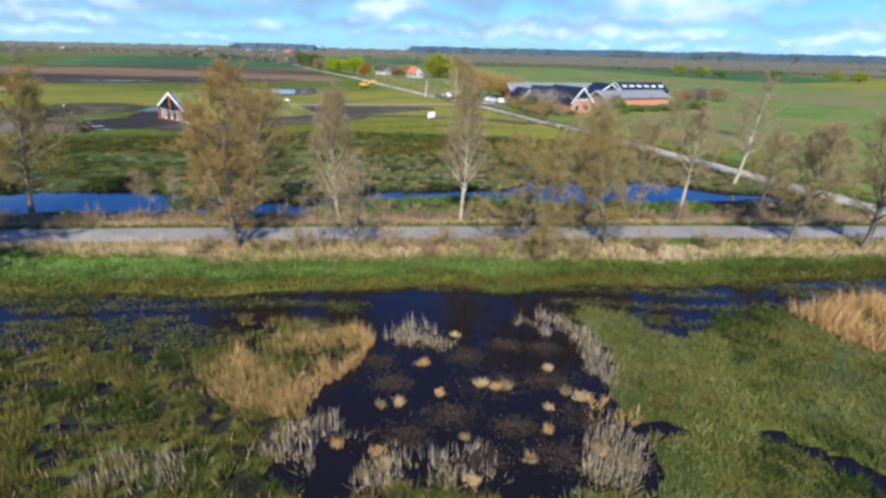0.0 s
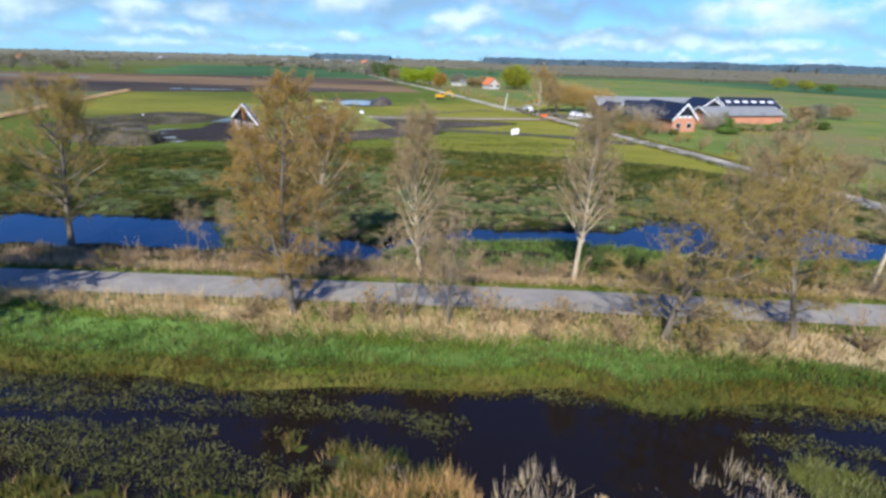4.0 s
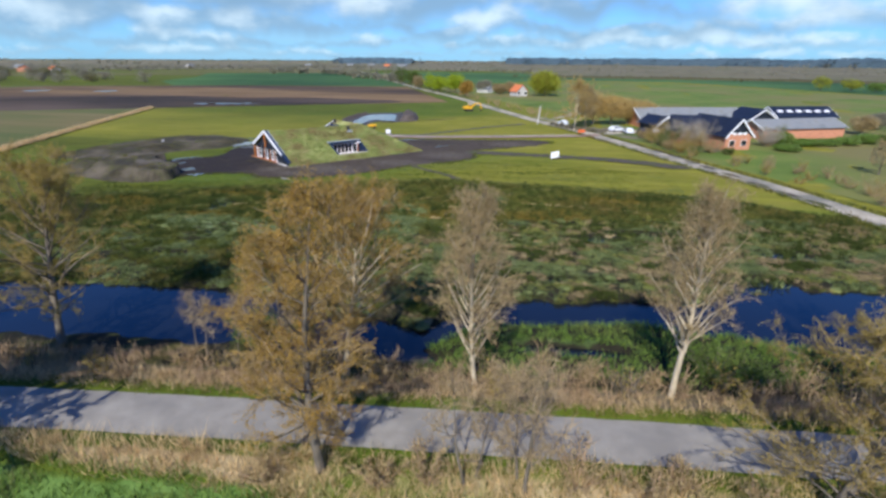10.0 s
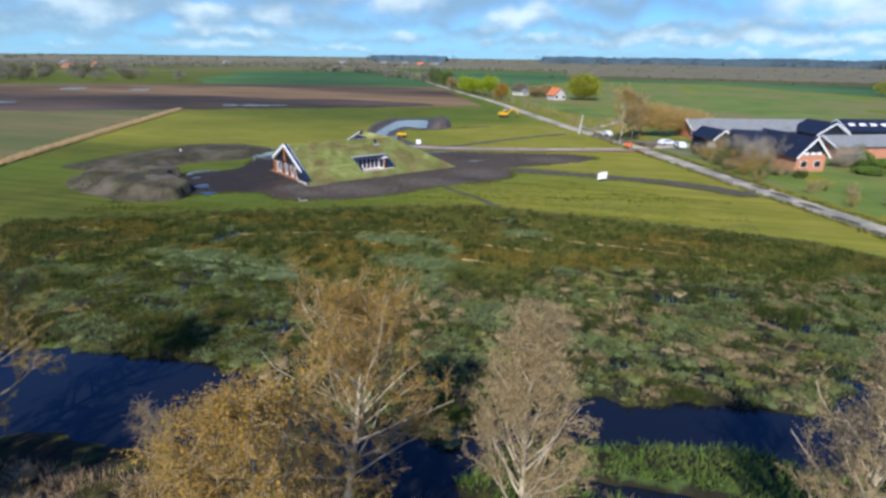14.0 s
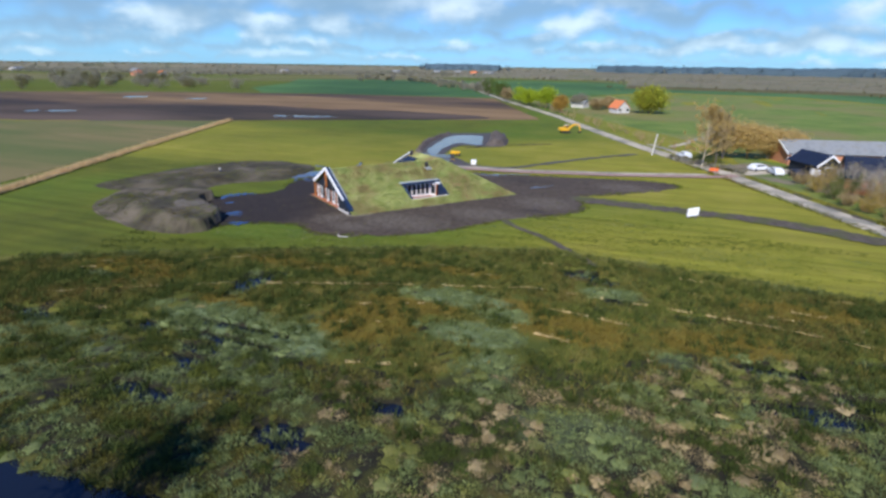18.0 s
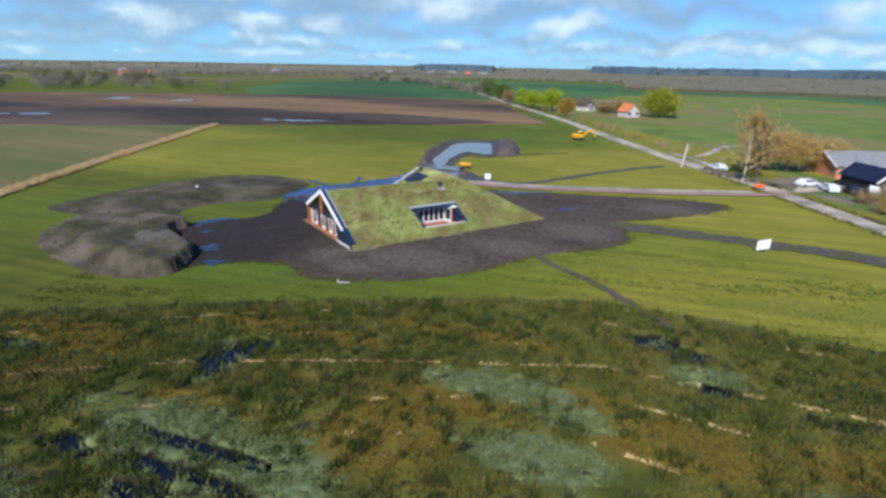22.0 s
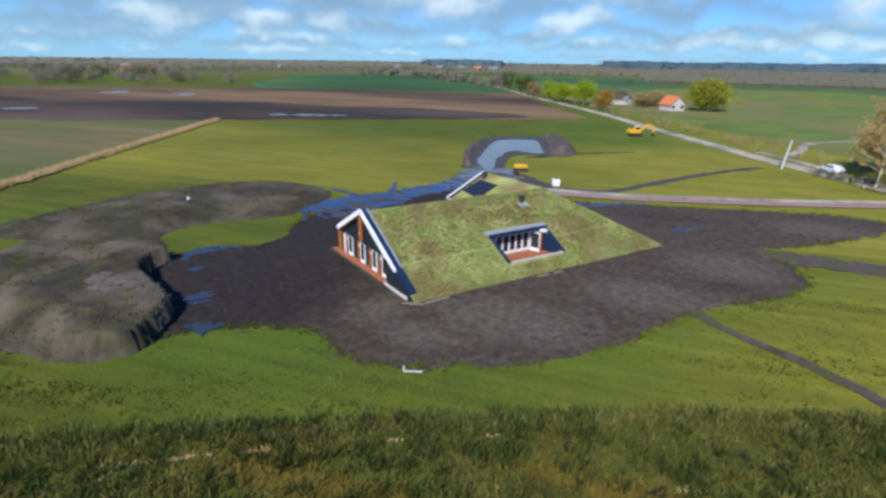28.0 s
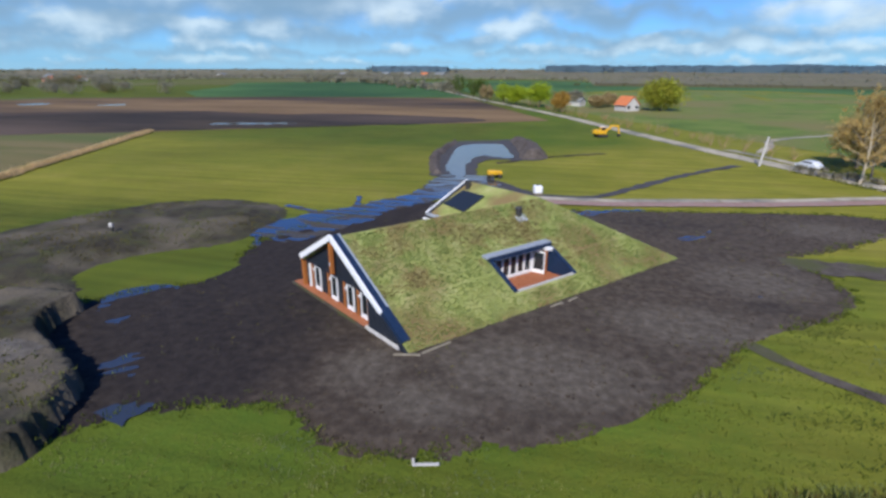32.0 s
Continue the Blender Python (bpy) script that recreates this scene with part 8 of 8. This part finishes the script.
for k, (x, y, hh, rx, lv, lb) in enumerate(LANESIDE + FARM_GREEN + FAR_BUSHES):
    leafy_tree(lb, x, y, hh, rx, 500 + k, lv, 5200 if hh < 3.2 else 9000 if rx > 8 else 9000 if y < 200 and hh > 6 else 4200 if y < 340 else 1600, 0.20 if y < 200 else 0.42, 0.03 if rx > 8 else 0.10 if hh < 6 else 0.14)
for k, (x, y, hh) in enumerate(((31, 144.5, 5.4), (28.6, 147, 5.2), (26.6, 149.5, 4.6), (33.6, 146.5, 4.4), (24.6, 152, 5.0), (45, 148, 4.2))):
    shrub("garden_shrub", "airy pale-blossoming shrub before the farmhouse", x, y, hh * 1.15, 3.8, 640 + k, "branch", 1900, "blossom" if k != 4 else "budolive", 36, 0.0, "shrub", "shrubs at the farm")
for k, (x, y, hh) in enumerate(((19.5, 155.5, 2.8), (20.4, 148, 3.4), (21.4, 143, 3.2), (22.2, 138.5, 2.6), (23.6, 134.5, 2.8), (25.4, 131.5, 2.2), (26.4, 150, 5.2), (28.4, 143.6, 5.4), (24.4, 147.0, 4.4), (30.2, 136, 3.0), (27.0, 139.6, 4.4), (33, 134.5, 1.8), (23.4, 156, 3.4), (46.6, 150, 4.0), (49.6, 152.5, 4.2))):
    shrub("garden_shrub", "pale-blossoming garden shrub at the farm" if k in (6, 7, 13) else "brown twiggy garden shrub at the farm", x, y, hh, 2.6, 660 + k, "branch" if k % 2 else "twig", 1800 if k in (6, 7, 13, 14) else 1300, "blossom" if k in (6, 7, 13) else ("budgrey", "budolive", "leafdark")[k % 3], 26, 0.0, "shrub", "shrubs at the farm")
for k, (x, y) in enumerate(((17.8, 143.2), (20.6, 135.4), (22.4, 130), (24.0, 123.6), (25.6, 118.6), (27.6, 112.4), (29.4, 105.6), (31.4, 99.6), (33.2, 94.6))):
    flat("lane_patch", [(x - 0.75 + 0.9 * math.cos(q) - 0.75 * math.sin(q), y + 0.9 * math.cos(q) * -0.3 + 2.0 * math.sin(q)) for q in np.linspace(0, 5.5, 8)], 0.105, "paledirt", "dark patch on the farm lane", "road patch", 0.4, 0.5, 0.8)
build_tree("bare_tree", "brown bare-crowned tree beside the farm entrance", 3.4, 167.5, 0.0, 12.0, 4.6, 610, "birch", "farmbud", 0.2, 0.2, 9200, 0.22, (0.03, 0), 1, 28, 5, 0.0, "trees at the farm")
build_tree("bare_tree", "brown bare-crowned tree beside the farm entrance", 6.6, 171.5, 0.0, 10.5, 4.2, 611, "bark", "budgrey", 0.18, 0.2, 7200, 0.22, (0, 0), 1, 26, 5, 0.0, "trees at the farm")
build_tree("bare_tree", "bare brown tree in the pasture", 52, 118, 0.0, 5.5, 2.4, 612, "bark", "budgrey", 0.12, 0.15, 1600, 0.18, (0, 0), 1, 22, 4, 0.0, "trees at the farm")
build_tree("bare_tree", "bare brown tree in the pasture", 60, 104, 0.0, 6.5, 2.8, 613, "bark", "budgrey", 0.14, 0.15, 1800, 0.18, (0, 0), 1, 24, 4, 0.0, "trees at the farm")

gh = np.random.default_rng(90)
# low dark hedge along the lane and bare young trees behind it
for k in range(11):
    x, y = -2.4 + k * 1.35, 173.6 - k * 1.2
    leafy_tree("low dark clipped hedge bush along the lane", x + gh.uniform(-0.3, 0.3), y + 0.8, 1.5, 1.1, 700 + k, "wood_far", 260, 0.2, 0.02, "hedge_bush", "hedge along the lane")
for k in range(34):
    y = 190 + k * 4.2
    x = float(lane_x(y)) + gh.uniform(4.5, 9.5)
    shrub("bare_shrub", "thin bare young tree in the pasture hedge", x, y, gh.uniform(2.0, 4.2), 1.4, 800 + k, "twig", 60, "budgrey", 9, 0.0, "shrub", "bare hedge beside the lane")
for k in range(40):
    y = 60 + k * 1.75
    x = float(lane_x(y)) + gh.uniform(3.5, 17)
    shrub("bare_shrub", "brown bare shrub beside the lane", x, y, gh.uniform(1.2, 3.0), 1.4, 850 + k, "branch", 200, "budolive" if k % 2 else "budgrey", 14, 0.0, "shrub", "bare shrubs beside the lane")

# reed-fringed ditch between stubble and meadow
line = smooth_line([(-95, 66), (-104, 84), (-115, 108), (-134, 154), (-152.5, 199)], 0.5)
q = np.repeat(line, 9, 0) + gh.normal(0, 0.5, (len(line) * 9, 2))
blades("reed_strip", q, 0.25, M["straw"], 0.6, 0.14, 5, 0.35, 0.9, "pale dry reed strip along the field ditch", "reeds")
blades("lane_verge", np.stack([lane_x(yy := gh.uniform(50, 170, 2600)) + np.where(gh.uniform(0, 1, 2600) < 0.5, -1, 1) * gh.uniform(1.9, 3.6, 2600), yy], 1), 0.02, M["sedge"], 0.3, 0.1, 4, 0.3, 0.8, "rough grass along the lane", "grass")


def far_wood(name, line, depth, height, mat, n, seed, label, size=2.2, gaps=0.0, uneven=1.0):
    """A far belt of trees as one mass of clumps over a body of dense twigs."""
    g = np.random.default_rng(seed)
    c = smooth_line(line, 3.2)
    out = []
    for x, y in c:
        if g.uniform() < gaps:
            continue
        hh = height * (0.8 + uneven * (0.22 * math.sin(x * 0.021) * math.sin(x * 0.0087 + 1) + g.uniform(-0.12, 0.12)))
        out.append(crown(g, x + g.normal(0, depth), y + g.normal(0, depth), 0, hh * g.uniform(0.5, 0.9), hh * 0.5, n, size))
    v = np.concatenate(out).reshape(-1, 3)
    f = np.arange(len(v)).reshape(-1, 3)
    if gaps == 0:
        d = np.gradient(c, axis=0)
        d /= np.linalg.norm(d, axis=1)[:, None]
        nrm = np.stack([-d[:, 1], d[:, 0]], 1)
        rows = []
        for o, up in ((-1.6, 0.0), (-1.4, 0.5), (-0.7, 0.72), (0, 0.78), (0.7, 0.72), (1.4, 0.5), (1.6, 0.0)):
            p = c + nrm * o * depth
            z = height * up * (1.05 - 0.2 * uneven + 0.16 * uneven * fbm(p[:, 0], p[:, 1], 0.22, seed) + 0.12 * fbm(p[:, 0], p[:, 1], 0.03, seed + 1))
            rows.append(np.concatenate([p, z[:, None]], 1))
        m = len(c)
        base = len(v)
        v = np.concatenate([v] + rows)
        q = (np.arange(6)[:, None] * m + np.arange(m - 1)[None, :]).ravel() + base
        f = np.concatenate([f, np.stack([q, q + 1, q + m + 1], 1), np.stack([q, q + m + 1, q + m], 1)])
    return tagged(put_mesh(name, v, f, M[mat]), label, "woodland", kind="stuff")


far_wood("far_wood", [(-1500, 700), (-1150, 900), (-800, 1120), (-500, 1380), (-200, 1500), (150, 1480), (600, 1250), (1000, 900), (1400, 600)], 60, 7.5, "wood_far", 45, 901, "distant belt of bare brown woodland", 1.3)
far_wood("far_wood", [(-1300, 520), (-1000, 640), (-760, 700), (-620, 760), (-480, 900), (-330, 960)], 30, 8, "wood_far", 90, 902, "bare brown trees beyond the fields", 0.9, 0.1)
far_wood("far_wood", [(-330, 880), (-150, 900), (60, 880), (260, 800), (420, 680), (560, 560), (760, 420)], 16, 4.5, "wood_far", 70, 903, "low bare brown woodland beyond the pasture", 0.8, 0.35)
far_wood("far_wood", [(-1900, 1100), (-1300, 1550), (-700, 1850), (0, 1950), (800, 1700), (1500, 1300), (2100, 700)], 90, 15, "wood_far", 36, 906, "distant bare woodland on the horizon", 2.2)
for k, (dd, hh) in enumerate(((0, 3), (90, 3.5), (190, 4), (310, 5))):
    far_wood("far_wood", [(-420 - dd * 0.3, 930 + dd), (-150, 960 + dd), (120, 930 + dd), (360, 840 + dd), (600, 680 + dd), (860 + dd * 0.4, 500 + dd)], 22, hh, "wood_far", 24, 920 + k, "low bare brown woodland far beyond the pasture", 1.1, 0.0, 0.6)
    far_wood("far_wood", [(-1250, 620 + dd), (-1000, 720 + dd), (-760, 800 + dd), (-520, 930 + dd), (-380, 1000 + dd)], 22, hh, "wood_far", 30, 930 + k, "low bare brown woodland far beyond the fields", 1.1, 0.0, 0.8)
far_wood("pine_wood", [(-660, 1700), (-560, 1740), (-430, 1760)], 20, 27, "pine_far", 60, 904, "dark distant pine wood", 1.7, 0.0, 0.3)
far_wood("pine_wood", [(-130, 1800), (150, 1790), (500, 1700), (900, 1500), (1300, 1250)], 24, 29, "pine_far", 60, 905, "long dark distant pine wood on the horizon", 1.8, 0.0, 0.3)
far_wood("field_hedge", [(-330, 640), (-255, 660), (-190, 560), (-150, 500), (-122, 450)], 6, 8, "wood_far", 70, 907, "dark bare hedge trees along the far lane", 1.4, 0.3)
for k, (dd, hh) in enumerate(((0, 2.2), (70, 2.8), (150, 3.4), (230, 4.0))):
    far_wood("far_scrub", [(-20, 640 + dd), (110, 620 + dd), (230, 590 + dd), (360, 500 + dd), (520, 380 + dd), (700, 260 + dd)], 16, hh, "wood_far" if k else "scrub_far", 26, 940 + k, "low brown scrub beyond the pasture", 0.8, 0.0, 0.7)
# bare trees scattered over the far meadows
gt = np.random.default_rng(66)
for k in range(44):
    u = gt.uniform(0, 1)
    x, y = -360 - 190 * u + gt.normal(0, 22), 290 + 130 * gt.uniform(0, 1) + 90 * u + gt.normal(0, 15)
    leafy_tree("bare grey-brown tree in the far meadows", x, y, gt.uniform(6, 12), gt.uniform(4.5, 8.5), 960 + k, "wood_far" if k % 3 else "scrub_far", 1000, 0.45, 0.02, "bare_tree", "bare trees in the far meadows")
